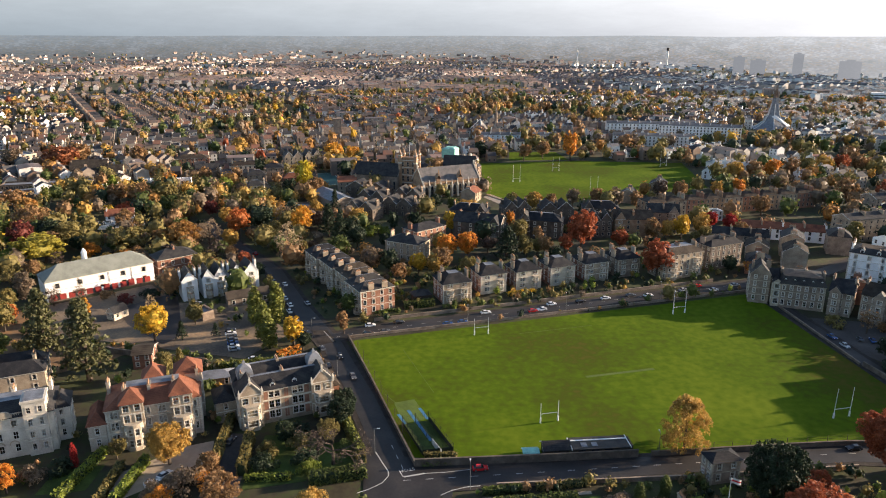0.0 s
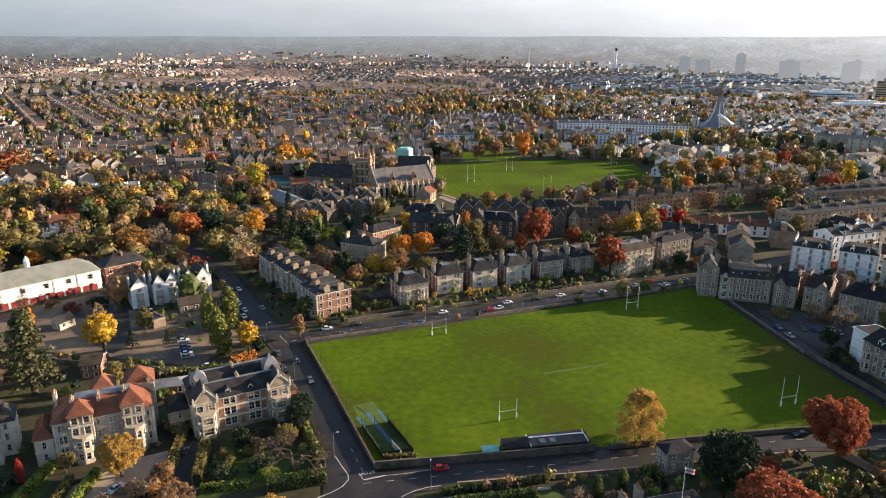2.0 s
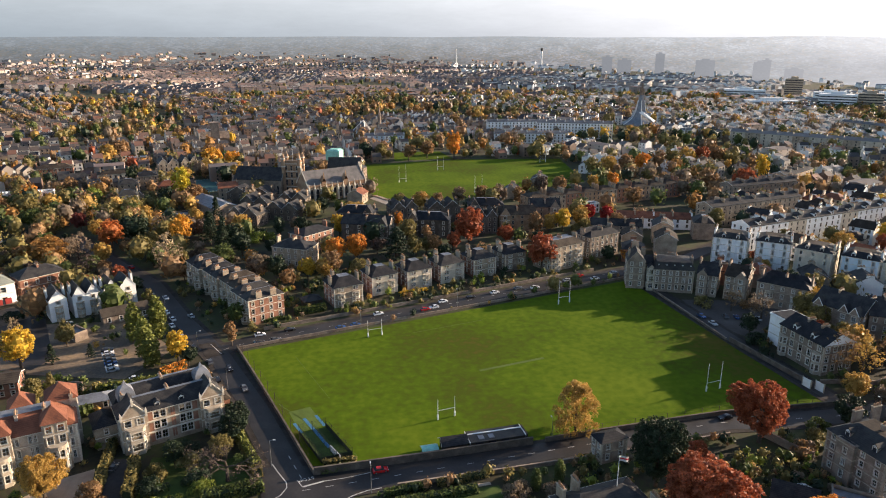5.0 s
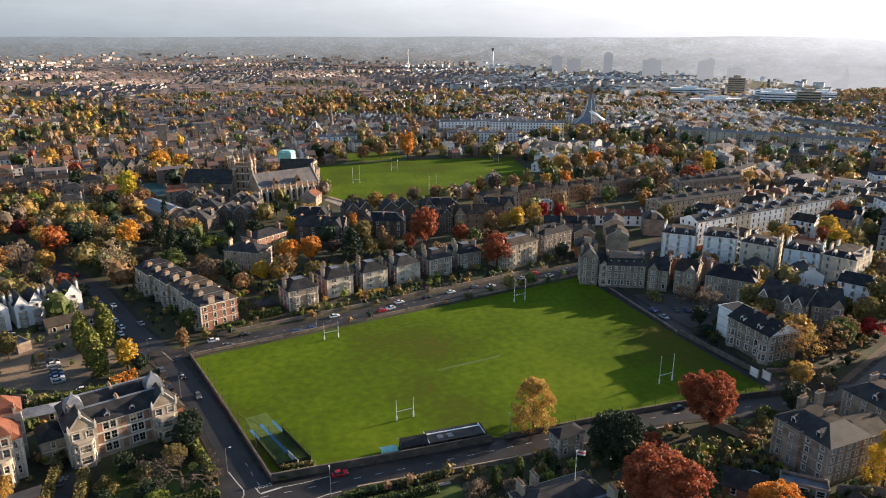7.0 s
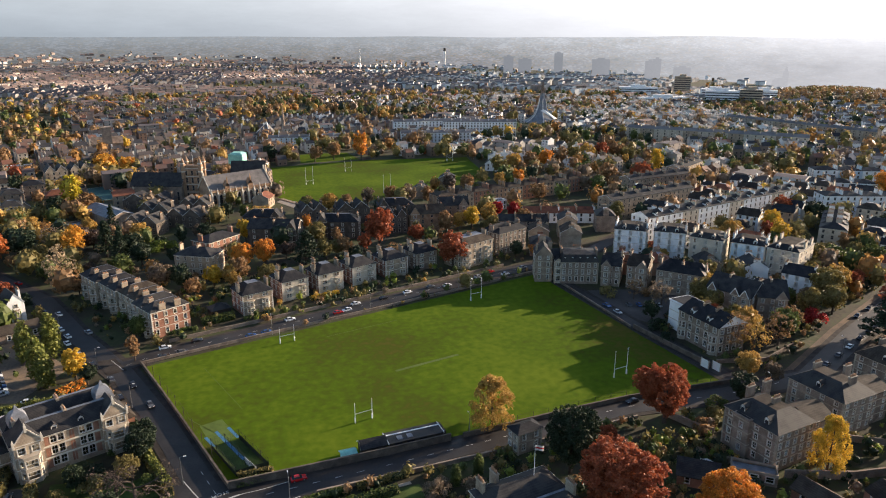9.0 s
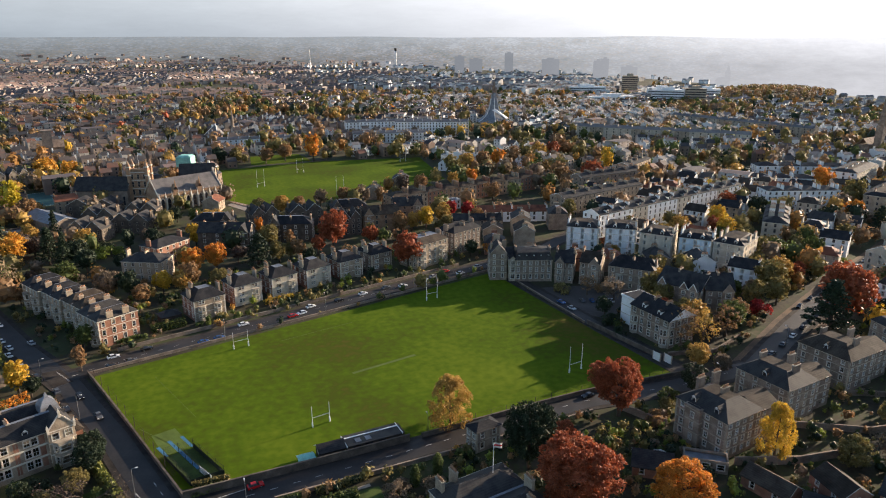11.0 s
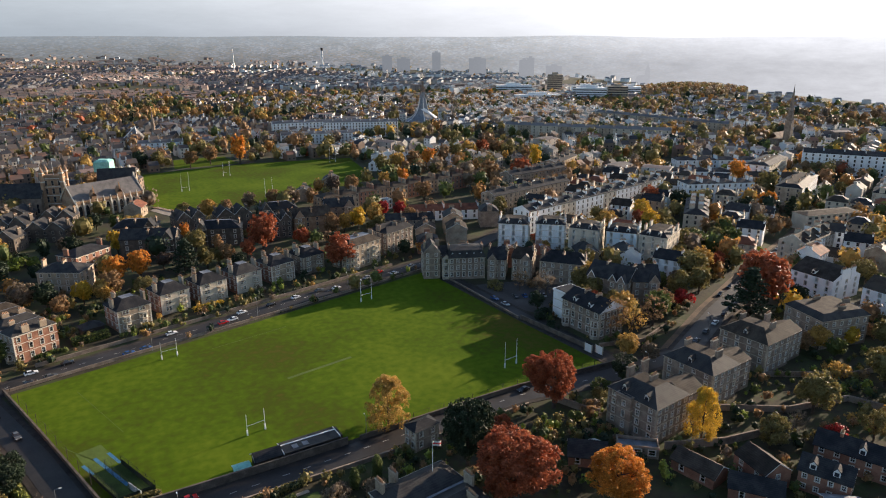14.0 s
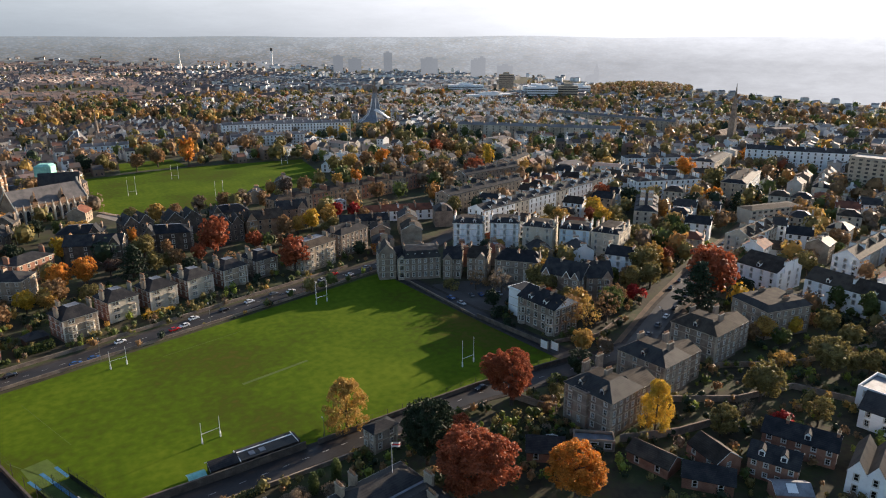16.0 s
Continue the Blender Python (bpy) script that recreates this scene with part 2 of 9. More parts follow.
# ---- mesh helpers ----
class Mesh:
    """Collects faces with a material index each."""

    def __init__(self):
        self.v, self.f, self.m = [], [], []

    def face(self, pts, mi=0):
        n = len(self.v)
        self.v += [tuple(p) for p in pts]
        self.f.append(tuple(range(n, n + len(pts))))
        self.m.append(mi)

    def box(self, x0, x1, y0, y1, z0, z1, mi=0, base=True):
        n = len(self.v)
        self.v += [(x0, y0, z0), (x1, y0, z0), (x1, y1, z0), (x0, y1, z0), (x0, y0, z1), (x1, y0, z1), (x1, y1, z1), (x0, y1, z1)]
        fs = [(0, 1, 5, 4), (1, 2, 6, 5), (2, 3, 7, 6), (3, 0, 4, 7), (4, 5, 6, 7)] + ([(3, 2, 1, 0)] if base else [])
        self.f += [tuple(n + i for i in q) for q in fs]
        self.m += [mi] * len(fs)

    def frustum(self, a, b, z0, z1, mi=0, topmi=None):
        """Between the rectangle a (x0, x1, y0, y1) at z0 and b at z1."""
        n = len(self.v)
        for (x0, x1, y0, y1), z in ((a, z0), (b, z1)):
            self.v += [(x0, y0, z), (x1, y0, z), (x1, y1, z), (x0, y1, z)]
        fs = [(0, 1, 5, 4), (1, 2, 6, 5), (2, 3, 7, 6), (3, 0, 4, 7), (4, 5, 6, 7), (3, 2, 1, 0)]
        self.f += [tuple(n + i for i in q) for q in fs]
        self.m += [mi] * 4 + [mi if topmi is None else topmi, mi]

    def tube(self, p, q, r0, r1, k=6, mi=0, cap=True):
        p, q = Vector(p), Vector(q)
        d = (q - p).normalized()
        s = d.orthogonal().normalized()
        t = d.cross(s)
        n = len(self.v)
        for c, r in ((p, r0), (q, r1)):
            for i in range(k):
                a = 2 * math.pi * i / k
                self.v.append(tuple(c + r * (math.cos(a) * s + math.sin(a) * t)))
        for i in range(k):
            j = (i + 1) % k
            self.f.append((n + i, n + j, n + k + j, n + k + i)); self.m.append(mi)
        if cap:
            self.f.append(tuple(n + k + i for i in range(k))); self.m.append(mi)

    def prism(self, poly, z0, z1, mi=0, topmi=None):
        """A counter-clockwise polygon raised from z0 to z1."""
        k, n = len(poly), len(self.v)
        self.v += [(x, y, z0) for x, y in poly] + [(x, y, z1) for x, y in poly]
        for i in range(k):
            j = (i + 1) % k
            self.f.append((n + i, n + j, n + k + j, n + k + i)); self.m.append(mi)
        self.f.append(tuple(n + k + i for i in range(k))); self.m.append(mi if topmi is None else topmi)

    def cone(self, poly, z0, apex, mi=0):
        n, k = len(self.v), len(poly)
        self.v += [(x, y, z0) for x, y in poly] + [apex]
        for i in range(k):
            self.f.append((n + i, n + (i + 1) % k, n + k)); self.m.append(mi)

    def data(self, name, mats):
        me = bpy.data.meshes.new(name)
        me.from_pydata(self.v, [], self.f)
        for mt in mats:
            me.materials.append(mt)
        if len(mats) > 1:
            me.polygons.foreach_set("material_index", self.m)
        me.update()
        return me


def part(name, mesh, mats, parent=None, label=""):
    """Links a mesh as one object, under a thing where one is given."""
    if isinstance(mesh, Mesh):
        mesh = mesh.data(name, mats if isinstance(mats, (list, tuple)) else [mats])
    ob = new(name, mesh)
    if parent is not None:
        ob.parent = parent
    if label:
        ob["label"] = label
    return ob


def root(name, label, category, group="", kind=""):
    ob = new(name)
    ob.empty_display_size = 0.5
    return tagged(ob, label, category, group, kind)


# ---- what stands where: a coarse plan that keeps scattered things off streets, fields and houses ----
CELL, PX, PY, PW, PH = 3.0, -900.0, -60.0, 700, 560
TAKEN = np.zeros((PW, PH), bool)


def claim(poly, grow=0.0):
    """Marks a convex polygon (either winding) as taken."""
    p = np.array(poly, float)
    c = p.mean(0)
    p = c + (p - c) * (1 + grow / max(1e-6, np.abs(p - c).max()))
    i0, j0 = np.floor((p.min(0) - (PX, PY)) / CELL).astype(int)
    i1, j1 = np.ceil((p.max(0) - (PX, PY)) / CELL).astype(int)
    i0, j0, i1, j1 = max(i0, 0), max(j0, 0), min(i1, PW), min(j1, PH)
    if i1 <= i0 or j1 <= j0:
        return
    xs = PX + (np.arange(i0, i1) + 0.5) * CELL
    ys = PY + (np.arange(j0, j1) + 0.5) * CELL
    X, Y = np.meshgrid(xs, ys, indexing="ij")
    side = []
    for k in range(len(p)):
        a, b = p[k], p[(k + 1) % len(p)]
        side.append((b[0] - a[0]) * (Y - a[1]) - (b[1] - a[1]) * (X - a[0]))
    side = np.array(side)
    TAKEN[i0:i1, j0:j1] |= (side >= 0).all(0) | (side <= 0).all(0)


def free(x, y, r=0.0):
    for dx, dy in ((0, 0), (r, 0), (-r, 0), (0, r), (0, -r)):
        i, j = int((x + dx - PX) / CELL), int((y + dy - PY) / CELL)
        if 0 <= i < PW and 0 <= j < PH and TAKEN[i, j]:
            return False
    return True


# ---- ground, roads, walls ----
def strip(pts, width, z=0.0):
    """The two edges of a band of the given width along a polyline."""
    P = [Vector(p) for p in pts]
    left, right = [], []
    for i, p in enumerate(P):
        d = (P[min(i + 1, len(P) - 1)] - P[max(i - 1, 0)]).normalized()
        n = Vector((-d.y, d.x)) * width / 2
        left.append((p.x + n.x, p.y + n.y)); right.append((p.x - n.x, p.y - n.y))
    return left, right


def band(name, pts, width, z0, z1, mat, label, category="road", kind="structure", keep=True):
    """A flat strip with thickness along a polyline."""
    L, R = strip(pts, width)
    me = Mesh()
    for i in range(len(pts) - 1):
        a, b, c, d = R[i], R[i + 1], L[i + 1], L[i]
        me.face([(*a, z1), (*b, z1), (*c, z1), (*d, z1)])
        me.face([(*a, z0), (*b, z0), (*b, z1), (*a, z1)])
        me.face([(*c, z0), (*d, z0), (*d, z1), (*c, z1)])
        if keep:
            claim([a, b, c, d], 1.0)
    for q in ((R[0], L[0]), (L[-1], R[-1])):
        me.face([(*q[1], z0), (*q[0], z0), (*q[0], z1), (*q[1], z1)])
    return tagged(part(name, me, mat), label, category, kind=kind)


def slab(name, poly, z, mat, label, category, kind="structure", keep=True):
    """A flat area with a low edge."""
    me = Mesh()
    me.prism(poly, -0.05, z)
    if keep:
        claim(poly, 0.5)
    return tagged(part(name, me, mat), label, category, kind=kind)


def wall_run(name, pts, height, thick, mat, label, cap=None):
    """A masonry wall with a coping along a polyline."""
    ob = root(name, label, "wall", kind="structure")
    for i in range(len(pts) - 1):
        a, b = Vector(pts[i]), Vector(pts[i + 1])
        ln = (b - a).length
        me = Mesh(); me.box(-0.1, ln + 0.1, -thick / 2, thick / 2, -0.05, height)
        w = part("wall_length", me, mat, ob)
        me = Mesh(); me.box(-0.14, ln + 0.14, -thick / 2 - 0.05, thick / 2 + 0.05, height, height + 0.12)
        c = part("coping", me, cap or GREYSTONE, ob)
        m = pose(a.x, a.y, 0, 0, 0, math.degrees(math.atan2(b.y - a.y, b.x - a.x)))
        w.matrix_basis = m
        c.matrix_basis = m
    return ob


# ---- windows, shared between openings of one size ----
WIN = {}


def lattice(me, xs, zs, holes, y0, y1, mi):
    """A flat frame with openings, all of one piece: cells of the grid xs by zs that are not in holes, from y0 back to y1."""
    ids = {}

    def vid(i, j, k):
        if (i, j, k) not in ids:
            ids[(i, j, k)] = len(me.v)
            me.v.append((xs[i], (y0, y1)[k], zs[j]))
        return ids[(i, j, k)]
    full = {(i, j) for i in range(len(xs) - 1) for j in range(len(zs) - 1)} - set(holes)
    for i, j in sorted(full):
        me.f.append((vid(i, j, 0), vid(i + 1, j, 0), vid(i + 1, j + 1, 0), vid(i, j + 1, 0))); me.m.append(mi)
        for (a, b), nb in ((((i, j), (i + 1, j)), (i, j - 1)), (((i + 1, j), (i + 1, j + 1)), (i + 1, j)), (((i + 1, j + 1), (i, j + 1)), (i, j + 1)), (((i, j + 1), (i, j)), (i - 1, j))):
            if nb not in full:
                me.f.append((vid(*b, 0), vid(*a, 0), vid(*a, 1), vid(*b, 1))); me.m.append(mi)


def window_mesh(w, h, near):
    """Stone surround with sill and a white sash; the pane is a mesh of its own where the window is near."""
    key = (round(w, 2), round(h, 2), near)
    if key in WIN:
        return WIN[key]
    me = Mesh()
    x, s, t = w / 2, 0.22, 0.085
    lattice(me, [-x - s, -x, x, x + s], [-0.16, 0, h, h + 0.22], [(1, 1)], -0.09, 0.02, 0)
    if near:
        lattice(me, [-x, -x + t, -0.03, 0.03, x - t, x], [0, t, h / 2 - 0.04, h / 2 + 0.04, h - t, h], [(1, 1), (3, 1), (1, 3), (3, 3)], 0.10, 0.16, 1)
    else:
        lattice(me, [-x, -x + t, x - t, x], [0, t, h / 2 - 0.04, h / 2 + 0.04, h - t, h], [(1, 1), (1, 3)], 0.10, 0.16, 1)
    gl = Mesh()
    tgt = gl if near else me
    tgt.face([(-x, 0.14, 0), (x, 0.14, 0), (x, 0.14, h), (-x, 0.14, h)], 0 if near else 2)
    a = me.data("window", [DRESS, TRIM] + ([] if near else [GLASS]))
    b = gl.data("pane", [GLASS]) if near else None
    WIN[key] = (a, b)
    return WIN[key]


FARWIN = {}


def put_window(rt, at, ang, w, h, near):
    if near is None:
        # too far off to tell apart: collected into one mesh for the house
        m = FARWIN.setdefault(rt.name, Mesh())
        u, v = Vector((math.cos(ang), math.sin(ang), 0)), Vector((math.sin(ang), -math.cos(ang), 0))
        P = lambda px, pd, pz: tuple(Vector(at) + u * px + v * pd + Vector((0, 0, pz)))
        x = w / 2
        m.face([P(-x, -0.12, 0), P(x, -0.12, 0), P(x, -0.12, h), P(-x, -0.12, h)], 0)
        for q in ((-x - 0.15, -x, 0, h), (x, x + 0.15, 0, h), (-x - 0.15, x + 0.15, -0.15, 0), (-x - 0.15, x + 0.15, h, h + 0.2), (-x, x, h / 2 - 0.06, h / 2 + 0.06)):
            dd = 0.05 if q[2] != h / 2 - 0.06 else -0.08
            m.face([P(q[0], dd, q[2]), P(q[1], dd, q[2]), P(q[1], dd, q[3]), P(q[0], dd, q[3])], 1)
        return
    a, b = window_mesh(w, h, near)
    ob = part("window", a, None, rt)
    ob.matrix_basis = Matrix.Translation(at) @ Matrix.Rotation(ang, 4, "Z")
    if near:
        part("pane", b, None, ob)


def facade(me, rt, o, ang, W, z0, z1, holes, near, mi=0, win=True):
    """A wall face from o along ang with real openings; each gets a window."""
    ux = Vector((math.cos(ang), math.sin(ang), 0))
    out = Vector((ux.y, -ux.x, 0))
    o = Vector(o)
    xs = sorted({0.0, W, *[h[0] for h in holes], *[h[1] for h in holes]})
    zs = sorted({z0, z1, *[h[2] for h in holes], *[h[3] for h in holes]})
    P = lambda x, z, d=0.0: tuple(o + ux * x - out * d + Vector((0, 0, z)))
    for i in range(len(xs) - 1):
        for j in range(len(zs) - 1):
            cx, cz = (xs[i] + xs[i + 1]) / 2, (zs[j] + zs[j + 1]) / 2
            if not any(h[0] < cx < h[1] and h[2] < cz < h[3] for h in holes):
                me.face([P(xs[i], zs[j]), P(xs[i + 1], zs[j]), P(xs[i + 1], zs[j + 1]), P(xs[i], zs[j + 1])], mi)
    for a, b, c, d in holes:
        for q in (((a, c), (b, c)), ((b, c), (b, d)), ((b, d), (a, d)), ((a, d), (a, c))):
            me.face([P(*q[0]), P(*q[0], 0.25), P(*q[1], 0.25), P(*q[1])], mi)
        if win:
            put_window(rt, P((a + b) / 2, c), ang, b - a, d - c, near)


def openings(W, n, floors, fh, base, ww, wh, skip=(), pair=False):
    """Rows of evenly spaced openings, n to a floor."""
    out = []
    for k in range(floors):
        for i in range(n):
            if (i, k) in skip:
                continue
            c = W * (i + 0.5) / n
            h = wh * (0.85 if k == floors - 1 and floors > 2 else 1.0)
            z = base + k * fh + 0.85
            h = min(h, fh - 1.1)
            if pair:
                out += [(c - ww - 0.15, c - 0.15, z, z + h), (c + 0.15, c + 0.15 + ww, z, z + h)]
            else:
                out.append((c - ww / 2, c + ww / 2, z, z + h))
    return out


CHIM = {}


def chimney(rt, x, y, z, n=4, h=2.2, along=0, mat=None, w=0.8, near=True):
    """A stack with a capping and clay pots, standing through the roof."""
    mat = mat or STONE
    near = near and rt.name.split(".")[0] in ("mansion", "stone_mansion", "flag_house")
    key = (n, h, mat.name, w, near)
    if key not in CHIM:
        me = Mesh()
        L = 0.55 * n + 0.3
        me.box(-L / 2, L / 2, -w / 2, w / 2, -3.5, h, 0)
        me.box(-L / 2 - 0.1, L / 2 + 0.1, -w / 2 - 0.1, w / 2 + 0.1, h - 0.25, h, 1)
        for i in range(n):
            px = (i - (n - 1) / 2) * 0.55
            if not near:
                me.tube((px, 0, h), (px, 0, h + 0.75), 0.19, 0.15, 5, 2)
        pot = Mesh(); pot.tube((0, 0, h), (0, 0, h + 0.75), 0.19, 0.15, 7)
        CHIM[key] = (me.data("chimney", [mat, PALE, POT]), pot.data("pot", [POT]) if near else None)
    a, b = CHIM[key]
    ob = part("chimney", a, None, rt)
    ob.matrix_basis = pose(x, y, z, 0, 0, along)
    if near:
        for i in range(n):
            part("pot", b, None, ob).location = ((i - (n - 1) / 2) * 0.55, 0, 0)


def roof_hip(me, w, d, z, rh, over=0.45, flat=0.0, x=0.0, y=0.0, mi=0, topmi=None):
    """A hipped roof, or one cut off flat at the top where flat (0 to 1) is given."""
    a = (x - w / 2 - over, x + w / 2 + over, y - d / 2 - over, y + d / 2 + over)
    s = min(w, d) / 2 + over
    ins = s * (1 - flat) * 0.999
    b = (a[0] + ins, a[1] - ins, a[2] + ins, a[3] - ins)
    me.frustum(a, b, z, z + rh, mi, topmi)
    return b


def roof_gable(me, w, d, z, rh, over=0.4, x=0.0, y=0.0, along="x", mi=0, wallmi=None):
    """A gabled roof whose ridge runs along x or y, with thick slopes; wallmi fills the gables."""
    f = (lambda p, q, r: (x + p, y + q, r)) if along == "x" else (lambda p, q, r: (x + q, y + p, r))
    L, S = (w, d) if along == "x" else (d, w)
    l, s, t = L / 2 + over, S / 2 + over, 0.22
    zo = z - over * rh / (S / 2)
    for sg in (1, -1):
        A, B, C, D = f(-l, sg * s, zo), f(l, sg * s, zo), f(l, 0, z + rh), f(-l, 0, z + rh)
        up = lambda p: (p[0], p[1], p[2] + t)
        me.face([up(A), up(B), up(C), up(D)], mi)
        me.face([A, B, up(B), up(A)], mi)
        me.face([B, C, up(C), up(B)], mi if wallmi is None else wallmi + 1)
        me.face([D, A, up(A), up(D)], mi if wallmi is None else wallmi + 1)
        me.face([A, D, C, B], mi)
    if wallmi is not None:
        for e in (1, -1):
            me.face([f(e * L / 2, -S / 2, z), f(e * L / 2, S / 2, z), f(e * L / 2, 0, z + rh)], wallmi)


def place(p0, p1, depth):
    """The pose of a house whose front runs from p0 to p1 (left to right, seen from outside), and its width."""
    a, b = Vector(p0), Vector(p1)
    u = (b - a)
    w = u.length
    u.normalize()
    c = (a + b) / 2 + Vector((-u.y, u.x)) * depth / 2
    n = Vector((-u.y, u.x)) * depth
    claim([a, b, b + n, a + n], 1.5)
    return pose(c.x, c.y, 0, 0, 0, math.degrees(math.atan2(u.y, u.x))), w


def house(name, label, p0, p1, depth, floors=3, fh=3.3, base=0.6, wall=None, roof="hip", rh=3.5, roofm=None, cols=3, side=3, sides="FLR",
          ww=1.1, wh=1.9, pair=False, near=False, bays=(), dormers=(), chims=(), flat=0.0, gables=2, over=0.45, cornice=True, category="house",
          group="", sidewall=None, topm=None, eave=None, cmat=None, skip=(), gmat=None, bayf=2, bayw=3.4, chh=2.2):
    """A house or villa. bays: places along the front (0 to 1) of canted bay windows; chims: (x, y) as fractions of the plan."""
    wall, roofm = wall or STONE, roofm or SLATE
    m, w = place(p0, p1, depth)
    rt = root(name, label, category, group)
    d = depth
    if m.translation.length > 395:
        near = None
    top = eave or base + floors * fh
    me = Mesh()
    fronts = openings(w, cols, floors, fh, base, ww, wh, skip, pair)
    fronts = [q for q in fronts if not any(abs((q[0] + q[1]) / 2 - b * w) < bayw / 2 and q[2] < base + bayf * fh for b in bays)]
    fronts = [q for q in fronts if q[0] > 0.2 and q[1] < w - 0.2]
    facade(me, rt, (-w / 2, -d / 2, 0), 0, w, -0.3, top, fronts if "F" in sides else [], near, 0)
    sd = openings(d, side, floors, fh, base, ww, wh)
    smi = 1 if sidewall else 0
    facade(me, rt, (w / 2, -d / 2, 0), math.pi / 2, d, -0.3, top, sd if "R" in sides else [], near, smi)
    facade(me, rt, (w / 2, d / 2, 0), math.pi, w, -0.3, top, openings(w, cols, floors, fh, base, ww, wh) if "B" in sides else [], near, smi)
    facade(me, rt, (-w / 2, d / 2, 0), -math.pi / 2, d, -0.3, top, sd if "L" in sides else [], near, smi)
    part("wall", me, [wall, sidewall or wall], rt)
    if near and cornice:
        qm = Mesh()
        k = 0
        z = 0.0
        while z < top - 0.5:
            for sx in (-1, 1):
                a = 0.55 if k % 2 else 0.38
                b = 0.93 - a
                x0, x1 = sorted((sx * (w / 2 + 0.05), sx * (w / 2 - a)))
                qm.box(x0, x1, -d / 2 - 0.05, -d / 2 + b, z, z + 0.42)
            z += 0.45
            k += 1
        part("quoining", qm, PALE if wall is GREYSTONE else DRESS, rt)["kind"] = "stuff"
    if cornice:
        for z, t, h in [(top - 0.32, 0.28, 0.3), (base + fh - 0.02, 0.09, 0.2)] + ([(base + f * fh - 0.02, 0.09, 0.2) for f in range(2, floors)] if near else []):
            if z < 1.5:
                continue
            cm = Mesh()
            cm.box(-w / 2 - t, w / 2 + t, -d / 2 - t, -d / 2 - 0.004, z, z + h)
            cm.box(-w / 2 - t, w / 2 + t, d / 2 + 0.004, d / 2 + t, z, z + h)
            cm.box(-w / 2 - t, -w / 2 - 0.004, -d / 2 - 0.004, d / 2 + 0.004, z, z + h)
            cm.box(w / 2 + 0.004, w / 2 + t, -d / 2 - 0.004, d / 2 + 0.004, z, z + h)
            part("cornice", cm, PALE if wall is GREYSTONE else DRESS, rt)
    rm = Mesh()
    if roof == "hip":
        roof_hip(rm, w, d, top, rh, over, flat, topmi=1)
    elif roof == "hips":
        # two hips side by side, ridges running back from the street
        for sx in (-1, 1):
            roof_hip(rm, w / 2 - 0.3, d, top, rh, 0.3, 0.05, x=sx * (w / 4), topmi=1)
        rm.box(-0.5, 0.5, -d / 2 + 0.1, d / 2 - 0.1, top, top + 0.3, 1)
    elif roof == "gable":
        roof_gable(rm, w, d, top, rh, over, mi=0, wallmi=2)
    elif roof == "front":
        g = w / gables
        for i in range(gables):
            roof_gable(rm, g, d, top, rh, 0.15, x=-w / 2 + g * (i + 0.5), along="y", mi=0, wallmi=2)
    elif roof == "flat":
        t = 0.35
        rm.box(-w / 2 + t, w / 2 - t, -d / 2 + t, d / 2 - t, top - 0.6, top - 0.3, 1)
        for q in ((-w / 2, w / 2, -d / 2, -d / 2 + t), (-w / 2, w / 2, d / 2 - t, d / 2), (-w / 2, -w / 2 + t, -d / 2 + t, d / 2 - t), (w / 2 - t, w / 2, -d / 2 + t, d / 2 - t)):
            rm.box(*q, top, top + 0.7, 2)
    elif roof == "mansard":
        s = rh * 0.45
        a = (-w / 2 - over, w / 2 + over, -d / 2 - over, d / 2 + over)
        b = (a[0] + s, a[1] - s, a[2] + s, a[3] - s)
        rm.frustum(a, b, top, top + rh, 0, 1)
        roof_hip(rm, b[1] - b[0], b[3] - b[2], top + rh + 0.01, 0.9, 0.12, 0.2, mi=1, topmi=1)
    elif roof == "valley":
        # two parallel hips with a lead gutter between
        for sy in (-1, 1):
            roof_hip(rm, w, d / 2 - 0.3, top, rh, over if sy < 0 else 0.2, flat, y=sy * (d / 4 + 0.1), topmi=1)
        rm.box(-w / 2 + 0.1, w / 2 - 0.1, -0.6, 0.6, top, top + 0.25, 1)
    part("roof", rm, [roofm, topm or LEAD, gmat or wall, TRIM], rt)
    for bx in bays:
        bw, bd = bayw, 1.4
        cx = -w / 2 + bx * w
        pts = [(cx - bw / 2, -d / 2), (cx - bw / 2 + 0.9, -d / 2 - bd), (cx + bw / 2 - 0.9, -d / 2 - bd), (cx + bw / 2, -d / 2)]
        bm_ = Mesh()
        zt = base + bayf * fh - 0.1
        brt = new("bay_window"); brt.parent = rt
        for i in range(3):
            a, b = Vector(pts[i]), Vector(pts[i + 1])
            ln = (b - a).length
            hs = []
            for k in range(bayf):
                hw = min(ln - 0.5, 1.5) / 2
                hs.append((ln / 2 - hw, ln / 2 + hw, base + k * fh + 0.8, base + k * fh + 0.8 + min(wh, fh - 1.2)))
            facade(bm_, brt, (a.x, a.y, 0), math.atan2(b.y - a.y, b.x - a.x), ln, -0.3, zt, hs, False if near is not None else None, 0)
        bm_.prism([(p[0] + (0.12 if p[0] > cx else -0.12), p[1] - 0.12) for p in pts], zt, zt + 0.3, 0)
        part("bay_wall", bm_, [PALE], brt)
        if brt.name in FARWIN:
            part("glazing", FARWIN[brt.name], [FARGLASS, PALE], brt)["kind"] = "stuff"
